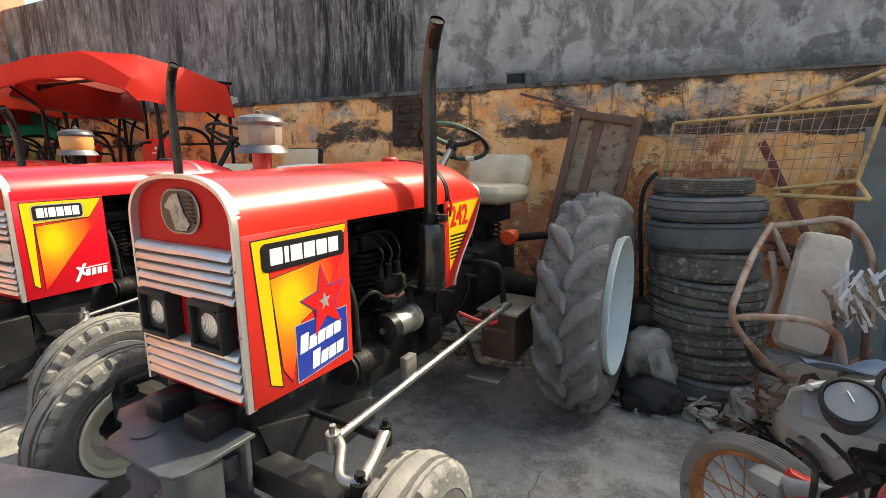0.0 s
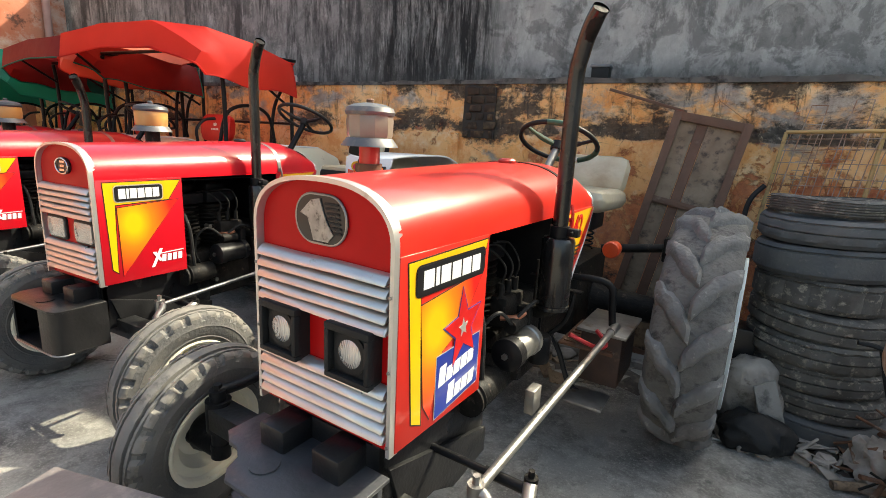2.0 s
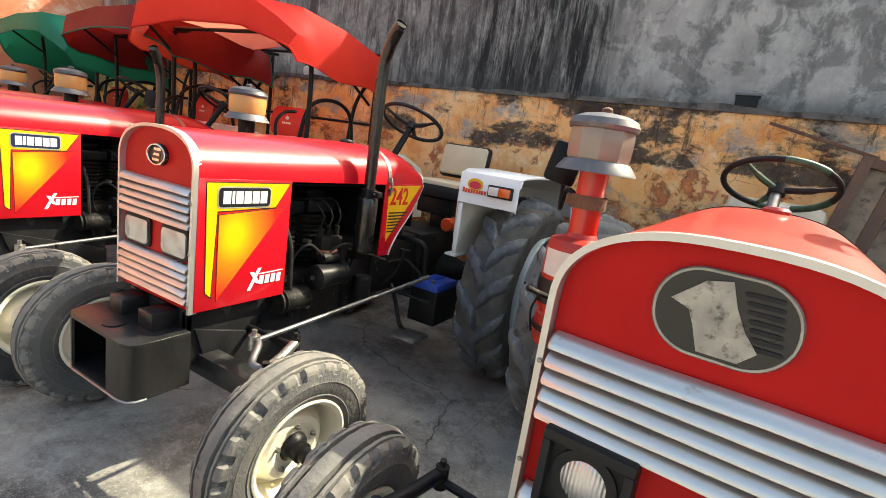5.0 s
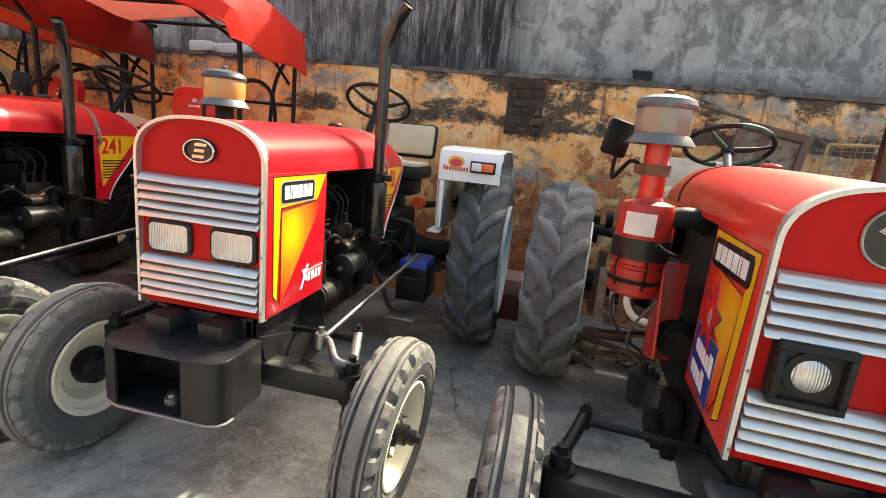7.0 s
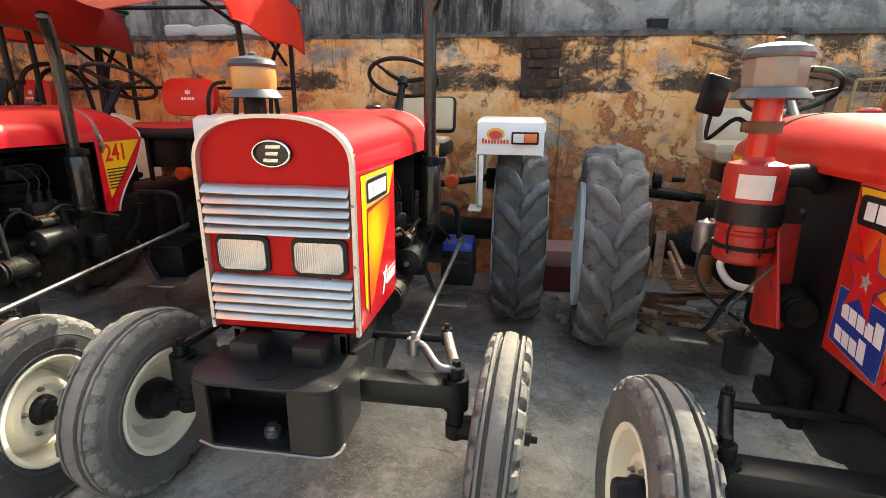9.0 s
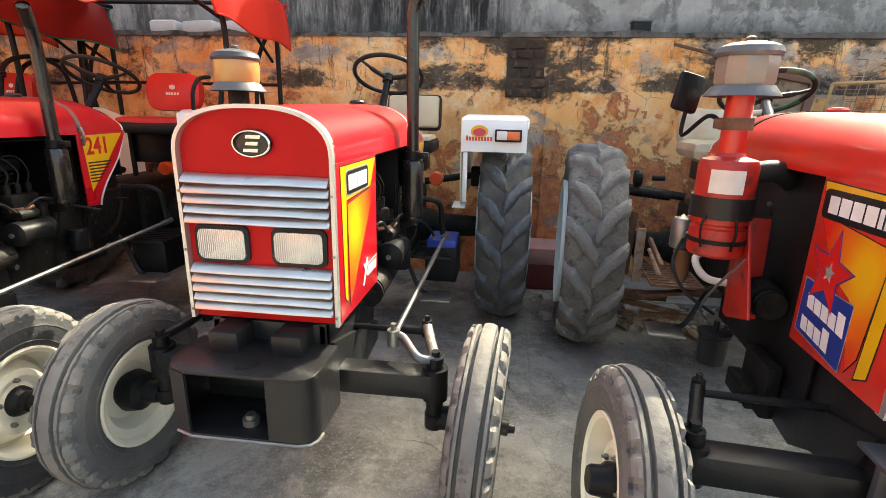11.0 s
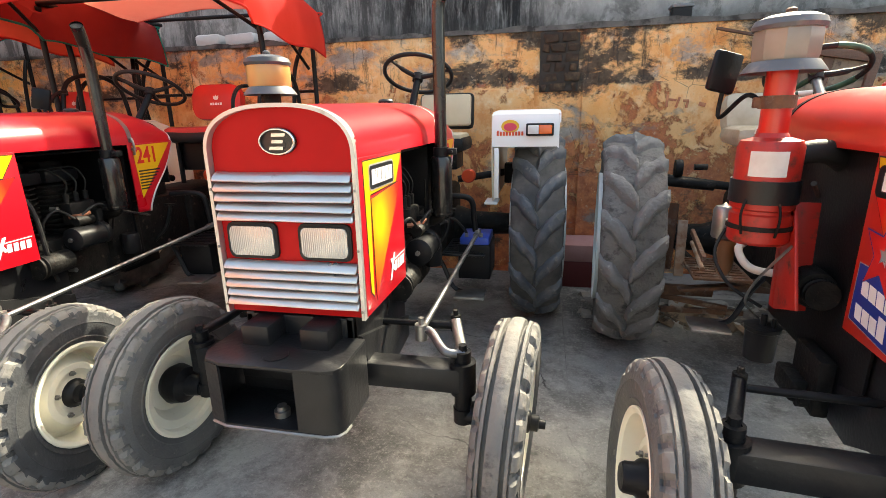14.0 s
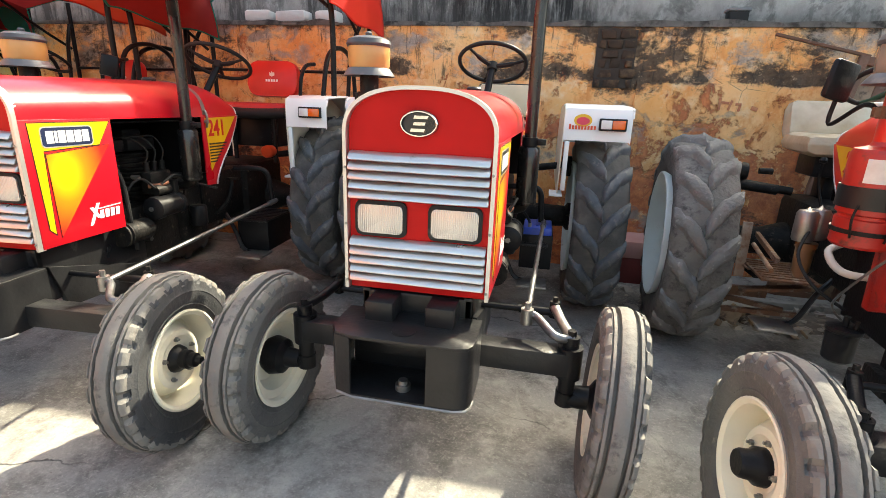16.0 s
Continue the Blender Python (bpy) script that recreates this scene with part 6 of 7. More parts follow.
def fender(t, s, sticker, inner=0.5):
    """White wing: flat top, dropped front lip and inner side wall. s: +1 right, -1 left."""
    xi, xo = s * inner, s * 0.885
    ys = [(1.535, 1.200), (1.538, 1.345), (1.552, 1.382), (1.59, 1.400), (1.9, 1.412), (2.35, 1.40), (2.62, 1.30), (2.72, 1.12)]
    grid = [[(xi, y, z), (xi + (xo - xi) * 0.03, y, z + 0.006), (xo - (xo - xi) * 0.03, y, z + 0.006), (xo, y, z - 0.004)] for y, z in ys]
    f_ = part("fender", sheet(grid, 0.005), WHITE, t, "white steel wing over the rear wheel")
    part("fender_side", slab([(1.54, 1.20), (1.54, 1.385), (1.60, 1.398), (1.9, 1.408), (2.35, 1.396), (2.62, 1.296), (2.72, 1.12), (2.72, 0.86), (1.62, 0.86), (1.555, 0.98)], 0.006, Matrix(((0, 0, 1, xi - s * 0.004), (1, 0, 0, 0), (0, 1, 0, 0), (0, 0, 0, 1)))), CREAM, f_)
    part("fender_lip", span(xi + s * 0.012, xi + s * 0.040, 1.530, 1.552, 0.90, 1.20, 0.004), WHITE, f_)
    part("fender_foot", span(xi - s * 0.05, xi + s * 0.03, 1.56, 1.74, 0.855, 0.87, 0.003), WHITE, f_)
    lip = [(xo, y, z - 0.004) for y, z in ys[1:]]
    part("fender_edge", tube(lip, 0.008, 6), WHITE, f_)
    xl = s * 0.775 if s > 0 else s * 0.64
    lamp = part("indicator", span(xl - 0.078, xl + 0.078, 1.508, 1.534, 1.268, 1.338, 0.006), PLASTIC, f_, "amber and clear indicator in black frame")
    part("clear_lens", span(xl - 0.068, xl - 0.006, 1.498, 1.512, 1.278, 1.328, 0.004), LENS_WHITE, lamp)
    part("amber_lens", span(xl - 0.005, xl + 0.068, 1.498, 1.512, 1.278, 1.328, 0.004), ORANGE, lamp)
    if sticker:
        fc = Matrix(((1, 0, 0, 0.605), (0, 0, -1, 1.532), (0, 1, 0, 1.305), (0, 0, 0, 1)))
        e = part("sticker", slab([(x, z + 0.018) for x, z in ellipse(0.052, 0.036)], 0.0015, fc), YELLOW, f_, "round yellow and red sticker")
        part("sticker_core", slab([(x, z + 0.014) for x, z in ellipse(0.038, 0.023)], 0.0026, fc), surface("pink_print", (0.62, 0.03, 0.09), 0.4), e)
        for k in range(9):
            x0 = -0.078 + k * 0.0178
            part("letter_bar", slab([(x0, -0.035), (x0 + 0.012, -0.035), (x0 + 0.012, -0.012 if k else -0.006), (x0, -0.012 if k else -0.006)], 0.0035, fc), ORANGE_PLASTIC, e)


def roll_cage(t, canopy_mat, edge_mat, label, drop=0.0, shift=0.0):
    """Canopy of cloth on a bent tube frame."""
    r = 0.019
    f_ = part("canopy_frame", join(
        tube([(-0.80, 1.75, 1.40), (-0.80, 1.74, 1.95), (-0.74, 1.70, 2.18)], r), tube([(0.86, 1.75, 1.40), (0.86, 1.74, 1.95), (0.80, 1.70, 2.18)], r),
        tube([(-0.80, 2.60, 1.35), (-0.80, 2.60, 2.22)], r, curve=False), tube([(0.86, 2.60, 1.35), (0.86, 2.60, 2.22)], r, curve=False),
        rod((-0.74, 1.70, 2.20), (0.80, 1.70, 2.20), 0.016), rod((-0.80, 2.66, 2.25), (0.86, 2.66, 2.25), 0.016),
        rod((-0.74, 1.70, 2.20), (-0.80, 2.66, 2.25), 0.016), rod((0.80, 1.70, 2.20), (0.86, 2.66, 2.25), 0.016),
        rod((-0.78, 1.74, 1.98), (-0.62, 1.32, 2.20), 0.013), rod((0.84, 1.74, 1.98), (0.62, 1.32, 2.20), 0.013)), BLACK, t, "bent black tube canopy frame")
    for s in (-1, 1):
        part("frame_brace", tube([(s * 0.82, 2.58, 1.80), (s * 0.82, 2.30, 1.95), (s * 0.80, 1.95, 2.16)], 0.013, 8), BLACK, f_)
        part("frame_brace", tube([(s * 0.78, 1.75, 1.41), (s * 0.79, 1.84, 1.68), (s * 0.79, 2.10, 1.76), (s * 0.79, 2.34, 1.68), (s * 0.79, 2.42, 1.41)], 0.017, 10), BLACK, f_)
        part("frame_brace", tube([(s * 0.80, 2.58, 2.02), (s * 0.74, 2.48, 1.78), (s * 0.72, 2.44, 1.41)], 0.017, 10), BLACK, f_)
        part("hand_rail", tube([(s * 0.68, 1.60, 1.41), (s * 0.70, 1.58, 1.52), (s * 0.70, 1.66, 1.60), (s * 0.72, 1.76, 1.62)], 0.013, 8), BLACK, f_)
    part("frame_brace", rod((-0.79, 2.60, 1.62), (0.85, 2.60, 1.62), 0.013, 8), BLACK, f_)
    # cloth: crown that widens behind its front corners, folded front valance, wings hanging at both sides
    def along(b, table):
        for (b0, v0), (b1, v1) in zip(table, table[1:]):
            if b <= b1:
                return v0 + (v1 - v0) * (b - b0) / (b1 - b0)
        return table[-1][1]

    grid = []
    for b in (0.0, 0.035, 0.06, 0.13, 0.21, 0.30, 0.42, 0.55, 0.68, 0.80, 0.92, 1.0):
        fold = along(b, ((0, 0.62), (0.06, 0.63), (0.21, 0.90), (0.55, 0.95), (1, 0.98)))
        y_top = along(b, ((0, 1.235), (0.06, 1.275), (0.21, 1.56), (0.55, 2.0), (1, 2.47)))
        top = along(b, ((0, 2.135), (0.035, 2.27), (0.06, 2.345), (0.21, 2.345), (0.55, 2.30), (1, 2.20)))
        sag = 0.014 * math.sin(b * 9.0) + 0.006 * math.sin(b * 31.0)
        hx, hy = 0.945 + 0.055 * b, 1.50 + 1.02 * b
        hem = 1.955 - 0.07 * b + 0.018 * math.sin(b * 9.4 + 0.5) - drop
        row = []
        for s in (-1, 1):
            low = 0.05 if s < 0 else 0.0
            side = [(fold * 0.5, y_top, top + 0.010 + 0.045 * b - sag - low * 0.5), (fold, y_top, top - low)]
            for k in (0.12, 0.35, 0.6, 0.8, 1.0):
                puff = 0.022 * math.sin(math.pi * k) * (1 + math.sin(b * 17.0))
                side.append((fold + (hx - fold) * min(1.0, k * 1.6) + puff, y_top + (hy - y_top) * k, (top - low) + (hem - top + low) * k ** 1.15))
            if s < 0:
                row = [(shift - x * 0.95, y, z) for x, y, z in reversed(side)] + [(shift * 0.5, y_top, top + 0.016 + 0.065 * b - sag)]
            else:
                row += side
        grid.append(row)
    wide = len(grid[0])
    verts = [p for row in grid for p in row]
    faces = [(i * wide + k, i * wide + k + 1, (i + 1) * wide + k + 1, (i + 1) * wide + k) for i in range(len(grid) - 1) for k in range(wide - 1)]
    c = part("canopy", from_lists(verts, faces), canopy_mat, t, label, deg=32)
    part("canopy_hem", tube(grid[0], 0.008, 6), edge_mat, c)
    part("canopy_hem", tube([g_[-1] for g_ in grid], 0.007, 6), edge_mat, c)
    part("canopy_hem", tube([g_[0] for g_ in grid], 0.007, 6), edge_mat, c)
    part("canopy_hem", tube(grid[-1], 0.007, 6), edge_mat, c)


def mirror(t, x, y, z, ax, ay, az):
    mr = part("mirror_arm", tube([(ax, ay, az), (ax - 0.05, ay, az + 0.03), (x, y + 0.02, z - 0.10), (x, y + 0.01, z)], 0.008, 8), BLACK, t)
    part("mirror_head", box((x - 0.005, y, z + 0.05), (0.105, 0.028, 0.135), 0.026, Matrix.Rotation(radians(25), 3, "Z") @ Matrix.Rotation(radians(12), 3, "Y")), BLACK, mr, "black rear-view mirror")


def tractor(m, label, kind="plain", number="242", red=None, wheel_r=(0.71, 0.10, -4.0, 0.0), wheel_l=(-0.71, 0.10, -4.0, 0.0), axle_y=2.06, bend=(0.9, -0.4), seat_kind="tan", wings=True, canopy=None,
            tyres=None, rims=None, track=0.76, right_hub_long=True, top=2.03, steer_at=(0.04, 1.62, 1.635)):
    old = kind == "star"
    red = red or RED
    t = thing("tractor", label, "tractor", m, "tractors parked in a row")
    part("bonnet", kept("hood" + red.name, lambda: to_mesh("bonnet", hood_bm(), red, 30)), red, t, "orange-red arched steel bonnet" if old else "bright red arched steel bonnet")
    grille(t, kind, RED_GRILLE)
    for s in (1, -1):
        side_panels(t, "star" if old else "plain", number, red, s)
    pts, nor = outline(HW1 + 0.003, Z_SIDE, Z_EAVE, hood_top(1.12) + 0.003)
    part("bonnet_strap", ring_strip(pts[5:-5], nor[5:-5], 0.004, 1.115, 1.145), BLACK if old else STEEL, t, "metal strap across the bonnet")
    part("latch", join(tube([(HW1 + 0.012, 1.13, 1.30), (HW1 + 0.022, 1.13, 1.26), (HW1 + 0.016, 1.13, 1.20)], 0.007, 8), rod((HW1 + 0.006, 1.13, 1.235), (HW1 + 0.026, 1.13, 1.235), 0.010, 10)), DECAL_RED if old else STEEL, t)
    edge = [(x, 1.483 - 0.012, z) for x, z in arch(HW1, Z_EAVE, hood_top(1.475), 24)]
    part("rear_trim", tube(edge, 0.007, 8, curve=False), TRIM_WHITE, t)
    part("fuel_cap", lathe([(0.0, 0.0), (0.038, 0.0), (0.038, 0.016), (0.030, 0.024), (0.0, 0.026)], 20, Matrix.Translation((0.02, 1.03, hood_top(1.03) - 0.006))), RED_MACH if old else CHASSIS, t, "round fuel filler cap")
    exhaust(t, 0.325, 0.895, bend, top, 0.94 if old else 0.78)
    air_cleaner(t, -0.445 if old else -0.425, 0.69 if old else 0.72, old, red)
    engine(t, "old" if old else "new")
    front_axle(t, (wheel_r[1] + wheel_l[1]) / 2, wheel_r[2], wheel_r[0] - 0.16, -wheel_l[0] - 0.16, old)
    bumper(t, BUMPER_GREY if old else CHASSIS, old)
    rear_body(t, old, number == "241")
    steering(t, *steer_at, old)
    seat(t, seat_kind)
    tf, tr = tyres
    rf, rr = rims
    front_wheel(t, *wheel_r, 1, tf, rf, right_hub_long)
    front_wheel(t, *wheel_l, -1, tf, rf, False)
    rear_wheel(t, track, axle_y, 1, tr, rr, 4)
    rear_wheel(t, -track, axle_y, -1, tr, rr, 11)
    if wings:
        fender(t, 1, number == "242", 0.5 if number == "242" else 0.60)
        fender(t, -1, False)
    if canopy:
        roll_cage(t, *canopy)
    return t


A = tractor(pose(0.088, 1.437, 0, 0, 0, -4.8), "orange-red older tractor with star decal and taped steering wheel", "star", "242", RED_OLD, wheel_r=(0.748, 0.040, 6.0, 2.0), wheel_l=(-0.780, 0.115, 6.0, 4.5), bend=(0.75, -0.65),
            seat_kind="cover", wings=False, axle_y=1.97, tyres=(RUBBER_TAN, RUBBER_GREY), rims=(CREAM, PALE_BLUE), track=0.770, right_hub_long=False, top=1.975, steer_at=(0.0, 1.68, 1.555))
B = tractor(pose(-1.832, 1.735, 0, 0, 0, 0), "bright red tractor with white wings and rectangular lamps", "plain", "242", RED, wheel_r=(0.712, 0.117, -4.5, 3.0), wheel_l=(-0.644, 0.120, -3.5, 0.0), bend=(0.95, -0.3),
            seat_kind="tan", tyres=(RUBBER_TAN, RUBBER), rims=(CREAM, PALE_BLUE), track=0.775)
C = tractor(pose(-3.665, 1.720, 0, 0, 0, 3.2), "bright red tractor under a red cloth canopy", "plain", "241", RED, wheel_r=(0.825, -0.048, 0.0, -2.5), wheel_l=(-0.80, -0.06, 0.0, 0.0), bend=(0.5, -0.85),
            seat_kind="red", tyres=(RUBBER_BLACK, RUBBER), rims=(CREAM, CREAM), canopy=(CLOTH_RED, CLOTH_RED, "bright red cloth canopy with drooping sides"), top=1.86, steer_at=(0.13, 1.56, 1.605))
D = tractor(pose(-5.56, 1.95, 0, 0, 0, -4.0), "red tractor under a dark red canopy with green hem", "plain", "241", RED, seat_kind="red",
            tyres=(RUBBER, RUBBER), rims=(CREAM, CREAM), canopy=(CLOTH_DKRED, CLOTH_GREEN, "dark red cloth canopy with a green hem", 0.0, -0.24), top=1.66)
E = tractor(pose(-7.75, 2.10, 0, 0, 0, -4.0), "red tractor under a green cloth canopy", "plain", "241", RED, seat_kind="red",
            tyres=(RUBBER, RUBBER), rims=(CREAM, CREAM), canopy=(CLOTH_GREEN, CLOTH_GREEN, "green cloth canopy", 0.16, -0.20), top=1.66)

# extra fittings that only some tractors carry
part("battery_box", join(span(0.30, 0.50, 1.46, 1.74, 0.40, 0.62, 0.008)), BLACK, B, "black battery in a tray beside the gearbox")
bt = part("battery", span(0.31, 0.49, 1.47, 1.73, 0.60, 0.665, 0.008), BATTERY_BLUE, B, "blue-topped battery")
for k in range(2):
    part("terminal", rod((0.35 + 0.09 * k, 1.49, 0.665), (0.35 + 0.09 * k, 1.49, 0.69), 0.012, 10), STEEL, bt)
for k in range(6):
    part("vent_plug", lathe([(0.0, 0.0), (0.013, 0.0), (0.013, 0.008), (0.0, 0.009)], 12, Matrix.Translation((0.40, 1.53 + 0.033 * k, 0.664))), BATTERY_BLUE, bt)
part("battery_cable", tube([(0.35, 1.49, 0.69), (0.33, 1.44, 0.74), (0.28, 1.38, 0.80), (0.22, 1.3, 0.78)], 0.009, 8), PLASTIC, B)
part("battery_box", span(0.30, 0.50, 1.46, 1.78, 0.38, 0.64, 0.008), RUST_DARK, A, "rusty battery box with chequered lid")
part("box_lid", join(span(0.28, 0.52, 1.44, 1.80, 0.645, 0.660, 0.003)), STEEL, A, "dull chequered steel lid")
part("cable", tube([(0.40, 1.35, 0.70), (0.46, 1.30, 0.665), (0.44, 1.20, 0.68), (0.34, 1.12, 0.74)], 0.010, 8), RED_HOSE, A, "red battery cable")
part("link_clamp", box((0.385, 0.62, 0.675), (0.035, 0.07, 0.09), 0.005), STEEL, A)
mirror(A, -0.58, 0.80, 1.46, -0.478, 0.72, 1.40)
mirror(C, -0.50, 1.35, 1.50, -0.60, 1.60, 1.45)
# filters, guard and pipes on the open side of the older tractor
guard = [(0.52, 0.76), (0.70, 0.70), (0.74, 1.02), (0.66, 1.08)]
part("belt_guard", join(slab(guard, 0.012, Matrix(((0, 0, 1, -0.36), (1, 0, 0, 0), (0, 1, 0, 0), (0, 0, 0, 1))), 0.003), slab([(0.69, 0.70), (0.74, 0.70), (0.76, 1.03), (0.72, 1.08)], 0.10, Matrix(((0, 0, 1, -0.36), (1, 0, 0, 0), (0, 1, 0, 0), (0, 0, 0, 1))), 0.003)), RED_MACH, A, "red sheet belt guard")
for k, (fx, fy) in enumerate(((-0.43, 1.18), (-0.36, 1.24))):
    part("fuel_filter", lathe([(0.0, 0.84), (0.04, 0.84), (0.045, 0.85), (0.045, 0.965), (0.036, 0.98), (0.014, 0.985), (0.0, 1.0)], 18, Matrix.Translation((fx, fy, 0))), STEEL, A, "bare metal fuel filter canister")
part("glass_filter", join(lathe([(0.0, 0.66), (0.02, 0.66), (0.036, 0.69), (0.038, 0.80), (0.045, 0.81), (0.045, 0.83), (0.0, 0.835)], 18, Matrix.Translation((-0.40, 1.20, 0)))), COPPER, A, "amber glass fuel bowl")
part("oil_bowl", join(lathe([(0.0, 0.40), (0.045, 0.40), (0.055, 0.41), (0.06, 0.53), (0.066, 0.535), (0.066, 0.55), (0.0, 0.555)], 22, Matrix.Translation((-0.31, 0.90, 0))), rod((-0.31, 0.90, 0.55), (-0.31, 0.90, 0.60), 0.012), rod((-0.28, 0.88, 0.55), (-0.28, 0.88, 0.59), 0.008)), CHASSIS, A, "black oil filter bowl")
part("hose", tube([(-0.36, 0.95, 0.90), (-0.43, 0.92, 0.86), (-0.40, 0.85, 0.80), (-0.30, 0.80, 0.80), (-0.20, 0.78, 0.82)], 0.015, 10), HOSE_WHITE, A, "pale plastic fuel hose")
part("hose", tube([(-0.42, 1.15, 0.90), (-0.48, 1.05, 0.80), (-0.44, 0.95, 0.70), (-0.32, 0.92, 0.62)], 0.007, 7), PLASTIC, A)
part("cable", tube([(-0.36, 0.62, 0.95), (-0.42, 0.70, 0.80), (-0.40, 0.85, 0.66), (-0.33, 0.90, 0.58)], 0.005, 6), STEEL, A)
part("generator", join(lathe([(0.0, 0.0), (0.06, 0.0), (0.065, 0.012), (0.065, 0.16), (0.0, 0.17)], 20, pose(-0.27, 0.62, 0.80, -90, 0, 0))), IRON, A)
part("pulley", lathe([(0.0, -0.03), (0.05, -0.03), (0.05, -0.02), (0.036, -0.012), (0.05, -0.004), (0.05, 0.004), (0.0, 0.004)], 22, pose(-0.27, 0.60, 0.80, -90, 0, 0)), IRON, A)
part("pry_lever", tube([(-0.33, 0.58, 1.12), (-0.40, 0.42, 1.16), (-0.44, 0.34, 1.19)], 0.007, 8), IRON, A)
part("frame_lug", join(span(-0.27, -0.22, 0.50, 0.70, 0.40, 0.60, 0.01), rod((-0.30, 0.55, 0.44), (-0.22, 0.55, 0.44), 0.03), span(-0.32, -0.27, 0.55, 0.70, 0.42, 0.50, 0.01)), IRON, A)
part("lift_rocker", join(lathe([(0.0, -0.02), (0.05, -0.02), (0.055, 0.0), (0.05, 0.02), (0.0, 0.02)], 18, pose(-0.50, 2.0, 1.06, 0, 90, 0)), rod((-0.42, 1.98, 1.07), (-0.35, 1.98, 1.07), 0.018), rod((-0.60, 1.98, 0.99), (-0.30, 2.0, 0.96), 0.03)), IRON, A)
for p_, q_, w_, h_ in (((-0.55, 1.85, 0.35), (-0.25, 1.95, 0.32), 0.04, 0.06), ((-0.60, 1.9, 0.30), (-0.20, 1.78, 0.28), 0.03, 0.03), ((-0.52, 1.95, 0.45), (-0.50, 2.0, 0.85), 0.05, 0.03), ((-0.55, 1.80, 0.24), (-0.1, 1.84, 0.24), 0.03, 0.03), ((-0.50, 1.60, 0.44), (-0.15, 1.66, 0.47), 0.06, 0.02), ((-0.46, 1.30, 0.70), (-0.44, 1.72, 0.74), 0.02, 0.03)):
    part("linkage_bar", bar(p_, q_, w_, h_), RUST, A)
part("brake_rod", join(bar((-0.48, 1.70, 0.55), (-0.30, 1.72, 0.55), 0.12, 0.01), rod((-0.44, 1.4, 0.62), (-0.42, 1.8, 0.66), 0.012), bar((-0.49, 1.72, 0.48), (-0.49, 1.74, 0.80), 0.05, 0.02)), RUST_PALE, A)

# ---------------------------------------------------------------- scrap corner
def old_tyre(name, r, rin, h, ribs, label, m, mat, lugs=0):
    """A tyre lying flat, axis up: wall, shoulder, ribbed tread, open middle."""
    prof = [(rin, 0.16 * h), (rin + 0.03, 0.03 * h), (r * 0.80, 0.0), (r * 0.93, 0.03 * h), (r * 0.985, 0.15 * h)]
    k = max(ribs, 1)
    for i in range(k):
        a, b = 0.17 + 0.66 * i / k, 0.17 + 0.66 * (i + 1) / k
        prof += [(r, (a + 0.015) * h), (r, (b - 0.05) * h), (r - 0.017, (b - 0.035) * h), (r - 0.017, b * h)]
    prof += [(r * 0.985, 0.86 * h), (r * 0.93, 0.97 * h), (r * 0.80, h), (rin + 0.03, 0.97 * h), (rin, 0.84 * h), (rin + 0.012, 0.5 * h), (rin, 0.16 * h)]
    n = 64
    verts, faces = [], []
    L = len(prof)
    for i, (rr, z) in enumerate(prof):
        for q in range(n):
            a = 2 * math.pi * q / n
            r2 = rr
            if lugs and rr > r * 0.97 and (z < 0.30 * h or z > 0.70 * h) and q % 4 == 0:
                r2 -= 0.014
            r2 *= 1 + 0.012 * math.sin(2 * a + r * 40) + 0.004 * math.sin(5 * a)
            verts.append((r2 * math.cos(a), r2 * math.sin(a), z + 0.006 * math.sin(a * 2 + r * 17)))
    for i in range(L - 1):
        for q in range(n):
            faces.append((i * n + q, i * n + (q + 1) % n, (i + 1) * n + (q + 1) % n, (i + 1) * n + q))
    ob = part(name, from_lists(verts, faces), mat, m=m, deg=34)
    return tagged(ob, label, "tyre", "stack of old tyres")


STACK = [  # x, y, z, radius, inner radius, height, ribs, lugs, tilt x, tilt y, material
    (1.70, 3.90, 0.000, 0.37, 0.22, 0.14, 1, 0, 0, 0, RUBBER_TAN), (1.69, 3.91, 0.135, 0.345, 0.21, 0.145, 2, 0, 1, 0, RUBBER_DARK),
    (1.675, 3.92, 0.275, 0.35, 0.21, 0.15, 2, 1, -1, 1, RUBBER_DARK), (1.655, 3.92, 0.415, 0.355, 0.20, 0.16, 2, 1, 1, 1, RUBBER_DARK),
    (1.645, 3.93, 0.57, 0.345, 0.20, 0.165, 2, 0, 0, -1, RUBBER_DARK), (1.62, 3.93, 0.73, 0.325, 0.20, 0.18, 1, 1, 0, 0, RUBBER_DARK),
    (1.605, 3.93, 0.905, 0.335, 0.20, 0.18, 1, 0, 1, 1, RUBBER_TAN), (1.60, 3.93, 1.085, 0.34, 0.21, 0.145, 2, 1, 0, -1, RUBBER_TAN),
    (1.575, 3.93, 1.235, 0.285, 0.20, 0.10, 5, 1, 0, -2.5, RUBBER_DARK)]
for k, (x, y, z, r, ri, h, ribs, lugs, tx, ty, mt) in enumerate(STACK):
    old_tyre("tyre", r, ri, h, ribs, ("thin dark scooter tyre on top of the stack" if k == 8 else "clay-dusted worn tyre lying in a stack" if mt is RUBBER_TAN else "dark worn ribbed tyre lying in a stack"),
             pose(x, y, z, tx, ty, 37 * k), mt, lugs)


def frame_on(o, u, v):
    """A matrix with x along u, y along v, z out of them."""
    o, u, v = Vector(o), Vector(u).normalized(), Vector(v)
    n = u.cross(v).normalized()
    v = n.cross(u)
    return Matrix(((u.x, v.x, n.x, o.x), (u.y, v.y, n.y, o.y), (u.z, v.z, n.z, o.z), (0, 0, 0, 1)))


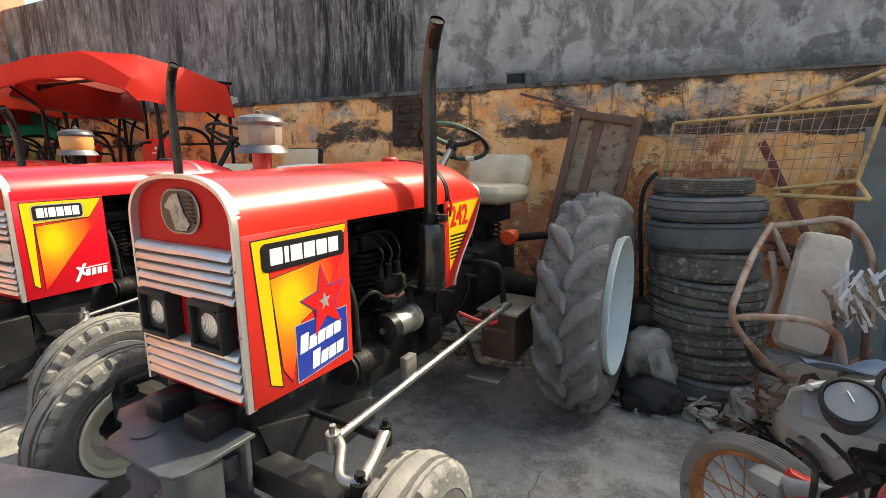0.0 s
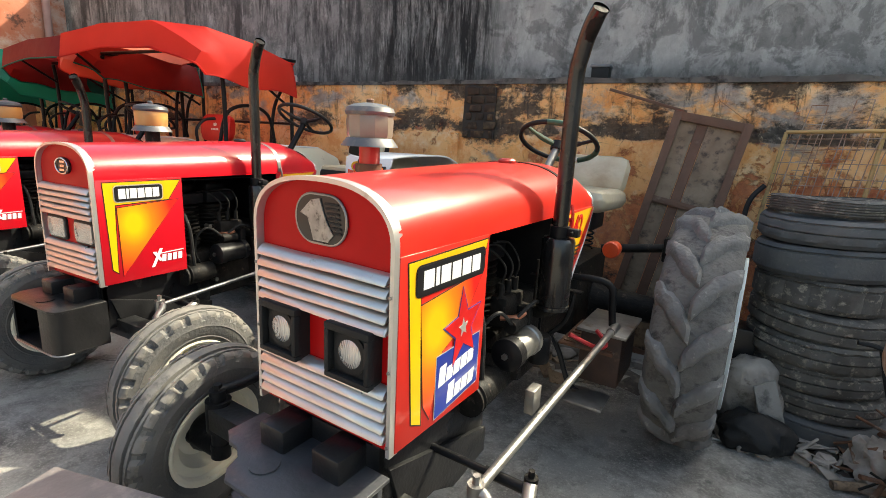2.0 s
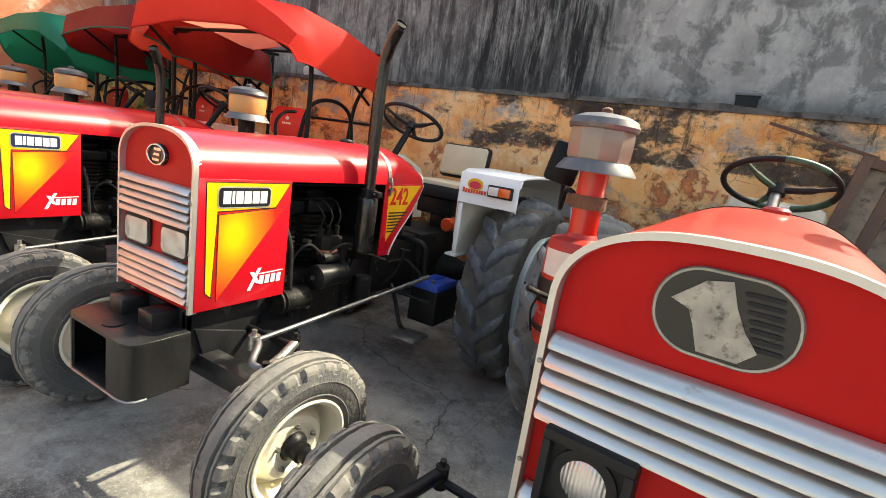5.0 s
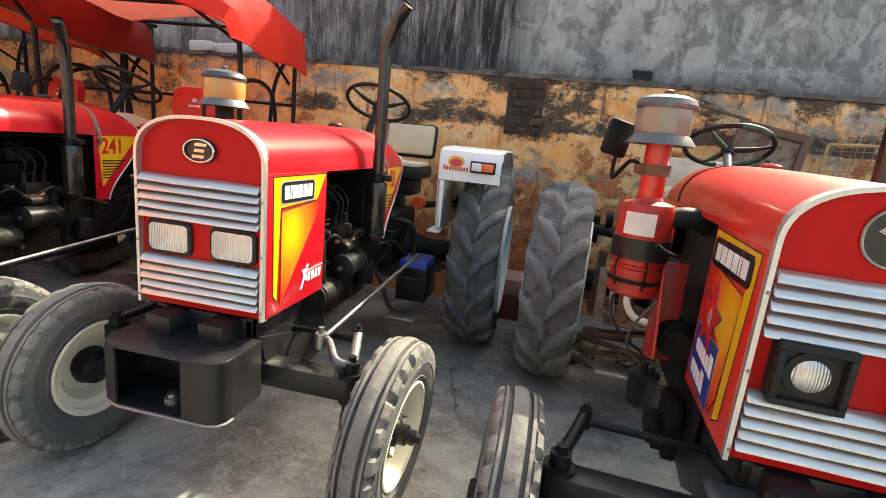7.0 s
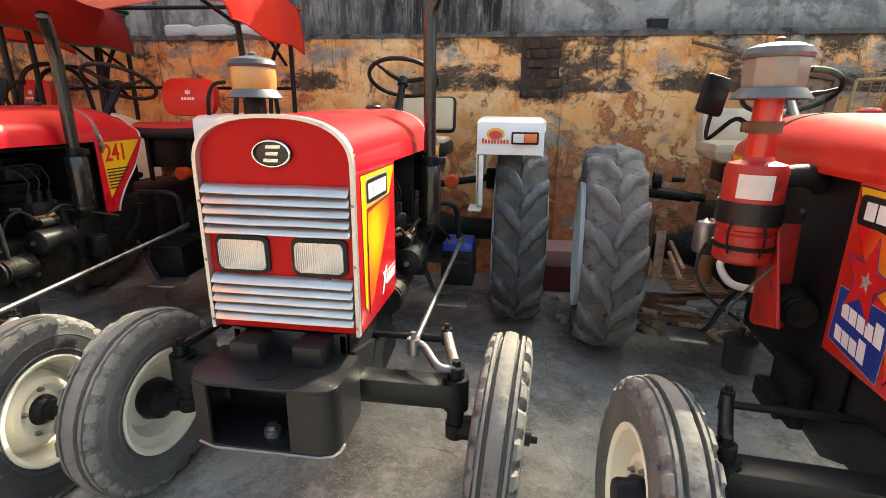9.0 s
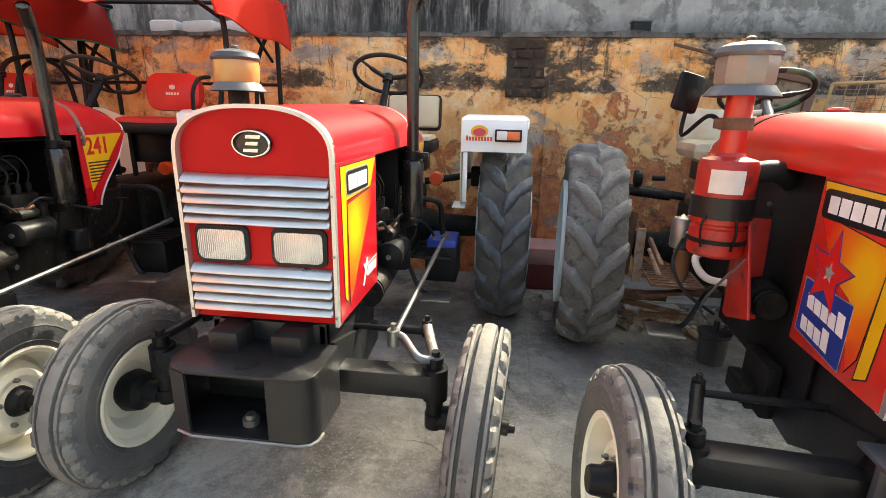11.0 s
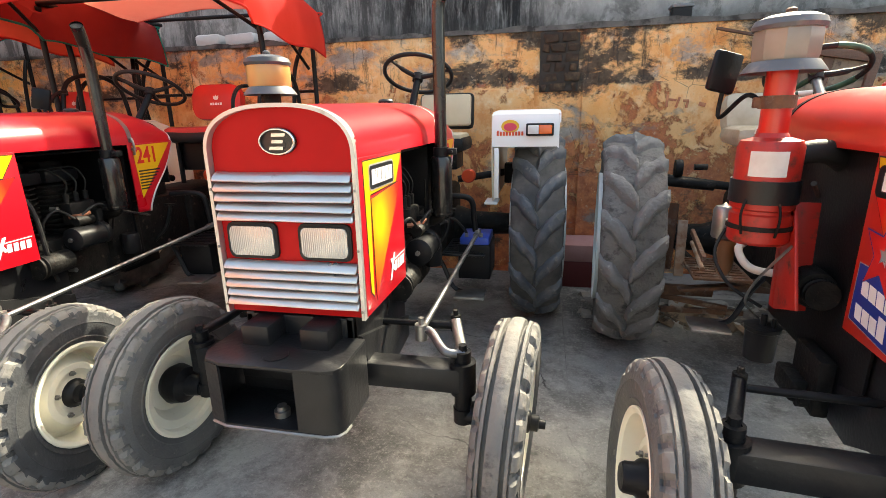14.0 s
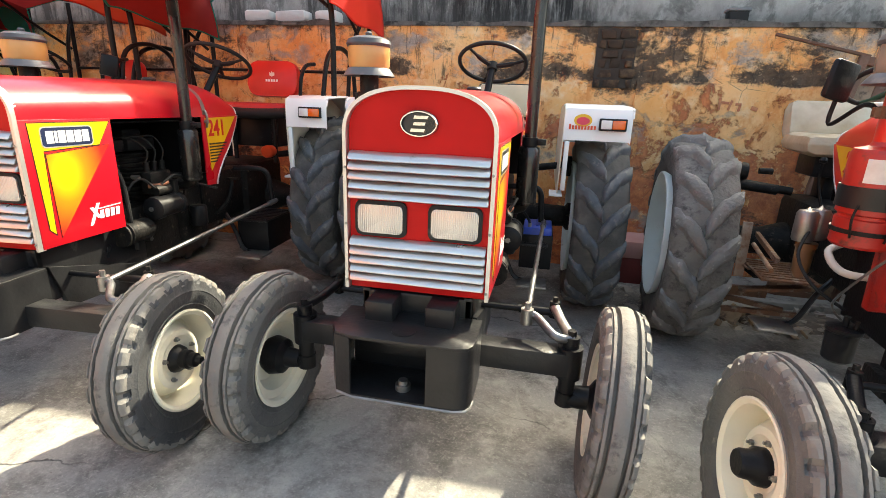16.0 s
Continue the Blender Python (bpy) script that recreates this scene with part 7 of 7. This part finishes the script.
dm = frame_on((0.690, 4.40, 1.82), (0.484, -0.022, -0.085), (-0.40, -0.16, -1.76))
d_ = thing("wooden_door", "weathered brown plank door leaning against the wall", "door", dm)
for nm, x0, x1, y0, y1, mt in (("stile", 0.0, 0.055, 0.0, 1.80, WOOD_RED), ("stile", 0.445, 0.50, 0.0, 1.80, WOOD_RED), ("rail", 0.055, 0.445, 0.0, 0.06, WOOD_RED), ("rail", 0.055, 0.445, 0.60, 0.645, WOOD_RED),
                               ("rail", 0.055, 0.445, 1.72, 1.80, WOOD_RED)):
    part(nm, crumple(span(x0, x1, y0, y1, -0.03, 0.012, 0.003), 0.003, 6, x0 + y0), mt, d_)
for k, (x0, x1) in enumerate(((0.05, 0.165), (0.168, 0.235), (0.238, 0.45))):
    part("plank", crumple(span(x0, x1, 0.05, 1.75, -0.006, 0.004, 0.002), 0.003, 5, k), WOOD if k != 1 else WOOD_RED, d_)
part("latch", span(0.49, 0.52, 0.62, 0.72, -0.035, -0.01, 0.004), RUST, d_)
tagged(part("plank", bar((0.20, 4.60, 1.985), (0.76, 4.40, 1.815), 0.045, 0.02), WOOD_RED), "thin brown lath leaning on the wall", "plank")

# wire rack of ochre tube
rk = thing("wire_rack", "ochre tube rack with torn wire mesh leaning on the wall", "rack")
TL, TM, TR = Vector((1.385, 4.56, 1.705)), Vector((1.83, 4.29, 1.720)), Vector((2.37, 3.93, 1.735))
BL, BM, BR = Vector((1.315, 4.50, 1.10)), Vector((1.785, 4.24, 1.10)), Vector((2.33, 3.90, 1.33))
for a, b in ((TL, TR), (TL, BL), (TM, BM), ((2.43, 3.90, 1.92), BR), ((1.95, 4.20, 1.735), (2.50, 3.92, 1.96)), ((1.98, 4.10, 1.262), BR), (BR, (2.37, 3.80, 1.235)), ((2.37, 3.80, 1.235), (1.98, 4.02, 1.235))):
    part("rail", rod(a, b, 0.0125, 8), RACK_YELLOW, rk)
random.seed(12)
for k in range(19):
    s = (k + 0.5) / 19
    top, bot = TL.lerp(TR, s), Vector((1.33, 4.50, 1.28)).lerp(Vector((2.32, 3.90, 1.33)), s)
    j = Vector((random.uniform(-0.02, 0.02), random.uniform(-0.02, 0.02), random.uniform(-0.05, 0.05)))
    part("wire", tube([top, top.lerp(bot, 0.5) + j, bot + j], 0.0028, 5, steps=3), RUST_PALE, rk)
for k in range(5):
    s = (k + 0.6) / 5.5
    a, b = TL.lerp(Vector((1.33, 4.50, 1.28)), s), TR.lerp(Vector((2.32, 3.90, 1.33)), s)
    part("wire", tube([a, a.lerp(b, 0.4) + Vector((0, 0, random.uniform(-0.02, 0.02))), b], 0.0028, 5, steps=3), RUST_PALE, rk)
for cx, hh in ((1.46, 0.17), (1.66, 0.19), (1.90, 0.21)):
    s = (cx - 1.385) / (2.37 - 1.385)
    o = TL.lerp(TR, s)
    for dx in (0.0, 0.095):
        part("wire", tube([o + Vector((dx - 0.07, -0.06, -0.42)), o + Vector((dx, 0, 0)), o + Vector((dx * 0.9 + 0.03, 0.02, hh))], 0.0032, 5, steps=3), RUST_PALE, rk)
    for q in range(9):
        z = hh - 0.06 * q
        off = min(z, 0) * 0.16
        part("wire", rod(o + Vector((0.03 + off, 0.01, z)), o + Vector((0.115 + off, 0.01, z)), 0.0026, 5), RUST_PALE, rk)
tagged(part("beam", bar((1.93, 4.42, 1.56), (2.42, 4.36, 0.60), 0.075, 0.05), surface("maroon_primer", (0.12, 0.03, 0.025), 0.7, col2=(0.17, 0.06, 0.04), bump=0.3)), "maroon steel beam leaning on the wall", "beam")
grid = [[(2.46 + 0.05 * i, 4.36 + 0.018 * math.sin(i * 1.57) - 0.05 * (1 - j), 0.02 + 1.62 * j) for i in range(24)] for j in (0, 1)]
tagged(part("tin_sheet", sheet(grid, 0.003), SHEET), "grey corrugated tin sheet leaning on the wall", "sheet")

# bent tube seat frame with its torn cushion
sf = thing("seat_frame", "rusty bent tube seat frame with a torn cushion", "seat frame")
for pts in ([(1.895, 3.50, 1.115), (1.80, 3.27, 1.00), (1.715, 3.03, 0.84), (1.700, 2.98, 0.75), (1.76, 3.00, 0.64), (1.92, 3.12, 0.46), (2.02, 3.16, 0.41), (2.25, 3.20, 0.42)],
            [(1.705, 2.98, 0.735), (1.80, 2.98, 0.755), (1.98, 2.98, 0.765), (2.09, 3.0, 0.715), (2.14, 3.04, 0.60), (2.16, 3.08, 0.50)],
            [(1.895, 3.50, 1.105), (2.02, 3.46, 1.135), (2.14, 3.42, 1.165), (2.21, 3.38, 1.13), (2.28, 3.34, 0.98), (2.30, 3.3, 0.7)],
            [(1.90, 3.49, 1.10), (1.945, 3.46, 1.0), (1.985, 3.44, 0.90)], [(1.90, 3.46, 0.98), (1.93, 3.42, 0.80), (1.90, 3.38, 0.65)]):
    part("tube", tube(pts, 0.0165, 10), RUST_PALE, sf)
part("cushion", crumple(box((2.045, 3.24, 0.83), (0.215, 0.11, 0.58), 0.05, Matrix.Rotation(radians(10), 3, "Y") @ Matrix.Rotation(radians(-16), 3, "X")), 0.012, 9, 2), FOAM, sf, "dirty beige torn cushion")
part("leg", tube([(1.90, 3.25, 0.60), (1.86, 3.22, 0.40), (1.93, 3.22, 0.0)], 0.010, 8), RUST, sf)
part("leg", tube([(2.28, 3.30, 0.75), (2.30, 3.28, 0.35), (2.30, 3.26, 0.0)], 0.016, 8), RUST, sf)
tagged(part("pedal_lever", tube([(1.655, 3.20, 0.745), (1.735, 3.20, 0.735), (1.755, 3.21, 0.70), (1.80, 3.22, 0.55), (1.86, 3.22, 0.43), (2.03, 3.22, 0.38), (2.1, 3.25, 0.33)], 0.012, 8), PLASTIC), "black bent pedal lever in the scrap heap", "lever")
pb = thing("paper_bundle", "bundle of dusty white and grey paper strips", "paper", pose(2.13, 3.02, 0.86))
rng = random.Random(3)
for k in range(34):
    a, b = rng.uniform(-40, 30), rng.uniform(-45, 45)
    ln = rng.uniform(0.12, 0.24)
    part("sheet", box((rng.uniform(-0.06, 0.09), rng.uniform(-0.03, 0.06), rng.uniform(-0.10, 0.10)), (rng.uniform(0.008, 0.020), 0.0015, ln * 0.8), 0, Matrix.Rotation(radians(b), 3, "Y") @ Matrix.Rotation(radians(a), 3, "Z")), PAPER if k % 4 else WOOD, pb)
grid = [[(1.98 + 0.05 * i, 2.90 + 0.07 * j + 0.01 * math.sin(i * 1.3), 0.60 + 0.012 * math.sin(i * 0.9 + j) - 0.010 * j * math.sin(i * 0.7) - 0.018 * j) for i in range(10)] for j in range(4)]
tagged(part("tarpaulin", sheet(grid, 0.004), TARP_BLUE), "faded blue plastic sheet over scrap", "sheet")
tagged(part("sack", crumple(box((2.42, 3.25, 0.92), (0.22, 0.20, 0.34), 0.08), 0.03, 8, 5), BAG), "brown dusty sack hanging on the scrap", "sack")


def heap(name, c, s, mat, label, cat, seed, amount=0.03, scale=9.0):
    bm = bmesh.new()
    bmesh.ops.create_icosphere(bm, subdivisions=4, radius=1.0)
    for v in bm.verts:
        v.co = Vector((v.co.x * s[0], v.co.y * s[1], max(v.co.z, -0.55) * s[2]))
    crumple(bm, amount, scale, seed)
    crumple(bm, amount * 0.4, scale * 3.1, seed + 4)
    lo = min(v.co.z for v in bm.verts)
    bm.transform(Matrix.Translation((c[0], c[1], c[2] - lo)))
    return tagged(part(name, bm, mat, deg=60), label, cat)


heap("rag", (1.93, 3.36, -0.01), (0.15, 0.13, 0.13), RAG, "bundle of torn soiled rags on the floor", "rag", 1.0, 0.06, 12)
heap("sack", (1.36, 3.66, -0.01), (0.17, 0.16, 0.26), BAG, "full dusty grey sack beside the tyres", "sack", 2.0, 0.04, 7)
heap("sack", (1.36, 3.40, -0.01), (0.18, 0.13, 0.10), PLASTIC, "black plastic bag on the floor", "bag", 3.0, 0.05, 8)
heap("sack", (2.12, 3.22, -0.01), (0.22, 0.20, 0.30), FOAM, "dirty tan sack under the scrap", "sack", 4.0, 0.05, 7)
heap("sack", (2.30, 2.96, -0.01), (0.25, 0.22, 0.36), BAG, "dusty brown sack under the blue sheet", "sack", 6.0, 0.05, 7)
tagged(part("metal_box", span(1.20, 1.36, 3.78, 3.98, 0.0, 0.52, 0.01), CHASSIS), "dusty dark steel box beside the tyres", "box")
tagged(part("tin_flap", crumple(box((1.43, 3.47, 0.22), (0.13, 0.012, 0.25), 0.003, Matrix.Rotation(radians(-18), 3, "Y") @ Matrix.Rotation(radians(30), 3, "Z")), 0.008, 9), CONCRETE_PALE), "bent grey tin offcut", "scrap")
tagged(part("stick", tube([(1.69, 3.19, 0.025), (1.85, 3.24, 0.035), (2.06, 3.27, 0.03)], 0.022, 10), WOOD), "weathered wooden pole on the floor", "pole")
tagged(part("rod", rod((1.19, 3.335, 0.008), (1.71, 3.43, 0.008), 0.008, 8), STEEL), "thin bare metal rod on the floor", "rod")
tagged(part("bent_hose", tube([(1.30, 4.35, 1.35), (1.24, 4.32, 1.27), (1.215, 4.30, 1.16), (1.22, 4.26, 0.95), (1.26, 4.2, 0.5), (1.26, 4.2, 0.0)], 0.016, 10), PLASTIC), "black bent rubber hose behind the tyres", "hose")
tagged(part("cardboard", crumple(box((1.99, 3.12, 0.30), (0.14, 0.02, 0.16), 0.004, Matrix.Rotation(radians(25), 3, "Y")), 0.012, 9, 4), WOOD), "dirty bent cardboard flap", "cardboard")
# dirt sheet whose black also stands in for shade beneath the scrap
tagged(part("floor_dirt", crumple(from_lists([(1.05 + 0.12 * i, 3.36 + 0.02 * math.sin(i * 1.7) + 0.13 * j, 0.004 + (0.012 if 0 < j < 6 and 0 < i < 16 else -0.008)) for j in range(7) for i in range(17)],
                                              [(j * 17 + i, j * 17 + i + 1, (j + 1) * 17 + i + 1, (j + 1) * 17 + i) for j in range(6) for i in range(16)]), 0.018, 7, 3), DIRT), "oily black dirt under the scrap", "dirt", kind="stuff")
tagged(part("floor_dirt", crumple(from_lists([(-0.55 + 0.12 * i, 3.62 + 0.04 * math.sin(i * 2.1) + 0.10 * j, 0.003 + (0.010 if 0 < j < 4 and 0 < i < 12 else -0.008)) for j in range(5) for i in range(13)],
                                              [(j * 13 + i, j * 13 + i + 1, (j + 1) * 13 + i + 1, (j + 1) * 13 + i) for j in range(4) for i in range(12)]), 0.018, 7, 9), DIRT), "oily dirt on the broken concrete", "dirt", kind="stuff")
ground_scatter("rubble", "small stones and crumbs along the scrap heap", 260, 1.05, 2.6, 3.32, 4.0, 0.006, 0.035, STONE, 5)
ground_scatter("rubble", "broken concrete crumbs by the wall", 200, -0.75, 0.7, 3.55, 4.1, 0.006, 0.05, STONE, 6)
ground_scatter("rubble", "grit scattered over the yard floor", 320, -5.0, 1.6, 1.1, 4.4, 0.002, 0.008, STONE, 7)
for k, (x, y, s) in enumerate(((0.02, 3.86, 0.13), (0.20, 3.92, 0.10), (-0.16, 3.80, 0.08), (-0.05, 3.98, 0.10))):
    heap("concrete_chunk", (x, y, -0.005), (s, s * 0.8, s * 0.35), CONCRETE_PALE, "broken concrete lump on the floor", "rubble", 10.0 + k, 0.03, 9)

def scrap_pile(name, label, n, c, s, mat, seed):
    """A low mound of bent plates, bars and broken bits."""
    rng = random.Random(seed)
    bits = []
    for k in range(n):
        u, v = rng.uniform(-1, 1), rng.uniform(-1, 1)
        z = max(0.0, 1 - (u * u + v * v) * 0.6) * s[2] * rng.random()
        p = (c[0] + u * s[0], c[1] + v * s[1], z + 0.015)
        turn = Matrix.Rotation(rng.uniform(-1.4, 1.4), 3, "Z") @ Matrix.Rotation(rng.uniform(-0.7, 0.7), 3, "X") @ Matrix.Rotation(rng.uniform(-0.6, 0.6), 3, "Y")
        if k % 3 == 0:
            d = turn @ Vector((rng.uniform(0.06, 0.20), 0, 0))
            bits.append(rod(Vector(p) - d, Vector(p) + d, rng.uniform(0.004, 0.012), 7))
        elif k % 3 == 1:
            bits.append(crumple(box(p, (rng.uniform(0.05, 0.16), rng.uniform(0.04, 0.12), 0.006), 0.001, turn), 0.01, 11, k))
        else:
            bits.append(crumple(box(p, (rng.uniform(0.03, 0.10), rng.uniform(0.03, 0.08), rng.uniform(0.02, 0.06)), 0.008, turn), 0.012, 14, k))
    return tagged(part(name, join(*bits), mat, deg=40), label, "scrap", kind="stuff")


scrap_pile("scrap_heap", "heap of dark rusty metal scrap and bent plates", 90, (2.20, 3.25), (0.38, 0.40, 0.55), RUST, 21)
scrap_pile("scrap_heap", "greasy black machine scrap lying under the sheets", 70, (2.25, 3.10), (0.36, 0.35, 0.42), IRON, 22)
scrap_pile("scrap_heap", "dusty grey plastic and tin bits on the floor", 34, (1.50, 3.45), (0.30, 0.16, 0.07), BAG, 23)
scrap_pile("scrap_heap", "broken boards and rusty bars by the wall", 40, (-0.05, 3.72), (0.42, 0.22, 0.10), WOOD, 24)

# dismantled motorcycle front
RIM_RUST = surface("orange_rust", (0.34, 0.14, 0.045), 0.8, 0.1, col2=(0.20, 0.085, 0.04), scale=16, wear=(0.42, 0.30, 0.20), wear_at=0.64, bump=0.5, bump_scale=90)
mo = thing("motorcycle", "dusty dismantled motorcycle front with rusty spoked wheel", "motorcycle")
WM = pose(1.745, 2.20, 0.285, 0, 8, -38) @ Matrix.Rotation(radians(90), 4, "X")
wheel_t = part("wheel", lathe([(0.215, -0.028), (0.232, -0.03), (0.236, -0.012), (0.232, 0.0), (0.236, 0.012), (0.232, 0.03), (0.215, 0.028), (0.218, 0.0), (0.215, -0.028)], 48, WM, caps=False), RIM_RUST, mo, "rusty steel wheel rim")
prof = [(0.232, -0.028), (0.243, -0.040), (0.260, -0.044)] + [(0.266 + 0.018 * math.cos(a * 0.105) ** 2 - (0.007 if k % 3 == 2 else 0.0), 0.0028 * a) for k, a in enumerate(range(-14, 15))] + [(0.260, 0.044), (0.243, 0.040), (0.232, 0.028)]
part("tyre", lathe(prof, 56, WM, caps=False), TREAD_TAN, wheel_t, "grey ribbed motorcycle tyre")
part("hub", lathe([(0.0, -0.06), (0.03, -0.06), (0.05, -0.045), (0.045, 0.0), (0.05, 0.045), (0.03, 0.06), (0.0, 0.06)], 20, WM), STEEL, wheel_t)
for k in range(28):
    a = 2 * math.pi * k / 28
    s = 1 if k % 2 else -1
    p = WM @ Vector((0.045 * math.cos(a + 0.5 * s), 0.045 * math.sin(a + 0.5 * s), 0.035 * s))
    q = WM @ Vector((0.218 * math.cos(a), 0.218 * math.sin(a), 0))
    part("spoke", rod(p, q, 0.003, 5), RIM_RUST, wheel_t)
for s in (-1, 1):
    p = WM @ Vector((0, 0, 0.08 * s))
    part("fork", tube([p, p + Vector((0.08, -0.16, 0.22)), p + Vector((0.15, -0.40, 0.50))], 0.013, 10), IRON, mo)
dial_n = Vector((-0.16, -0.62, 0.77)).normalized()
dial_q = dial_n.to_track_quat("Z", "Y").to_matrix().to_4x4()
for c in ((1.762, 1.668, 0.98), (1.862, 1.700, 1.012)):
    M = Matrix.Translation(c) @ dial_q
    dd = part("gauge", lathe([(0.0, -0.075), (0.036, -0.075), (0.044, -0.06), (0.050, -0.01), (0.053, 0.0), (0.053, 0.009), (0.046, 0.011), (0.044, 0.002), (0.0, 0.001)], 36, M), PLASTIC, mo, "round dusty gauge")
    part("dial_face", lathe([(0.0, 0.005), (0.043, 0.005), (0.043, 0.002), (0.0, 0.002)], 32, M), GREY_PLASTIC, dd)
    part("needle", box(M @ Vector((0.0, 0.010, 0.007)), (0.0025, 0.026, 0.002), 0, (dial_q @ Matrix.Rotation(0.5, 4, "Z")).to_3x3()), DECAL_WHITE, dd)
# cowl shell hanging to the front of the gauges
ends = [[(1.700, 1.700, 0.985), (1.690, 1.80, 0.93), (1.700, 1.87, 0.865), (1.712, 1.88, 0.80)], [(1.745, 1.74, 0.985), (1.735, 1.86, 0.925), (1.745, 1.90, 0.85), (1.760, 1.88, 0.775)],
        [(1.80, 1.76, 0.985), (1.80, 1.87, 0.91), (1.80, 1.90, 0.83), (1.81, 1.86, 0.745)], [(1.88, 1.78, 1.0), (1.88, 1.87, 0.93), (1.87, 1.90, 0.86), (1.86, 1.88, 0.79)], [(1.95, 1.76, 1.02), (1.95, 1.83, 0.96), (1.94, 1.86, 0.90), (1.92, 1.86, 0.84)]]
part("cowl", sheet(ends, 0.006), GREY_STEEL, mo, "dusty grey plastic headlamp cowl", deg=60)
part("cowl_lip", tube([r_[0] for r_ in ends], 0.008, 8), GREY_STEEL, mo)
part("gauge_bracket", crumple(box((1.815, 1.70, 0.945), (0.24, 0.10, 0.03), 0.012, dial_q.to_3x3()), 0.004, 12), GREY_PLASTIC, mo)
part("handlebar", tube([(1.86, 1.66, 0.84), (1.93, 1.60, 0.88), (2.02, 1.55, 0.91), (2.15, 1.50, 0.93)], 0.011, 10), IRON, mo)
ind = part("indicator", box((1.70, 1.93, 0.60), (0.085, 0.075, 0.055), 0.015, Matrix.Rotation(radians(-35), 3, "Z")), GREY_PLASTIC, mo, "dusty grey indicator lamp")
part("indicator_stalk", tube([(1.735, 1.91, 0.61), (1.79, 1.89, 0.63), (1.84, 1.87, 0.64)], [0.028, 0.027, 0.024, 0.022, 0.020, 0.02], 12), GREY_PLASTIC, ind)
part("bracket", crumple(box((1.80, 1.93, 0.58), (0.16, 0.03, 0.09), 0.006, Matrix.Rotation(radians(20), 3, "Y")), 0.01, 12), RED_MACH, mo, "red sheet bracket")
part("fork_yoke", join(box((1.88, 1.78, 0.80), (0.13, 0.07, 0.028), 0.012), rod((1.88, 1.78, 0.64), (1.88, 1.78, 0.84), 0.020)), IRON, mo)
bm = bmesh.new()
bmesh.ops.create_uvsphere(bm, u_segments=28, v_segments=16, radius=1.0)
for v in bm.verts:
    v.co = Vector((v.co.x * 0.13, v.co.y * 0.20, v.co.z * 0.11))
bm.transform(pose(1.87, 1.44, 0.845, 10, 0, 10) @ Matrix.Scale(0.78, 4))
part("fuel_tank", bm, surface("dull_red_tank", (0.30, 0.04, 0.045), 0.5, col2=(0.24, 0.035, 0.04), wear=(0.4, 0.25, 0.22), wear_at=0.62), mo, "dusty dull red fuel tank")
part("frame_tube", tube([(1.83, 1.72, 0.70), (1.86, 1.50, 0.60), (1.90, 1.20, 0.42), (1.92, 1.0, 0.0)], 0.02, 10), RUST, mo)
part("frame_tube", tube([(1.83, 1.72, 0.62), (1.88, 1.50, 0.35), (1.90, 1.30, 0.0)], 0.018, 10), RUST, mo)
for k, (p, q, r) in enumerate((((1.70, 1.80, 0.80), (1.78, 1.86, 0.62), 0.008), ((1.76, 1.78, 0.84), (1.90, 1.90, 0.55), 0.007), ((1.92, 1.70, 0.86), (1.98, 1.80, 0.60), 0.009))):
    part("cable", tube([p, (Vector(p) + Vector(q)) / 2 + Vector((0.03, 0.02, 0.02)), q], r, 7), PLASTIC, mo)
part("lever", tube([(1.93, 1.55, 0.915), (1.96, 1.48, 0.93), (1.95, 1.40, 0.90)], 0.011, 8), STEEL, mo)
# small red scrawl on the wall, unreadable
SCRAWL = surface("faded_red_brush_paint", (0.42, 0.12, 0.07), 0.8, col2=(0.55, 0.24, 0.11), scale=30)
sc_ = thing("wall_scrawl", "small red unreadable paint marks on the ochre wall", "paint mark", pose(0, 4.628, 1.47))
for k, (x, z, w, h) in enumerate(((-0.09, 0.0, 0.02, 0.09), (-0.05, 0.01, 0.06, 0.018), (-0.01, -0.01, 0.018, 0.08), (0.05, 0.0, 0.045, 0.02), (0.06, -0.03, 0.02, 0.05), (0.17, -0.03, 0.05, 0.03))):
    part("stroke", box((x, 0, z), (w, 0.004, h), 0.001, Matrix.Rotation(radians(8 * (k % 3)), 3, "Y")), SCRAWL, sc_)

pl = thing("steel_trolley", "low grey steel trolley with a flat worn top", "trolley", pose(-0.42, 1.02, 0, 0, 0, 13))
part("top_plate", span(-0.24, 0.36, -0.16, 0.155, 0.488, 0.50, 0.004), surface("worn_grey_plate", (0.22, 0.20, 0.20), 0.55, 0.2, col2=(0.15, 0.14, 0.14), wear=(0.3, 0.27, 0.25), wear_at=0.6, bump=0.2), pl)
for lx, ly in ((-0.2, -0.12), (0.32, -0.12), (-0.2, 0.12), (0.32, 0.12)):
    part("leg", span(lx - 0.02, lx + 0.02, ly - 0.02, ly + 0.02, 0.0, 0.49, 0.003), CHASSIS, pl)
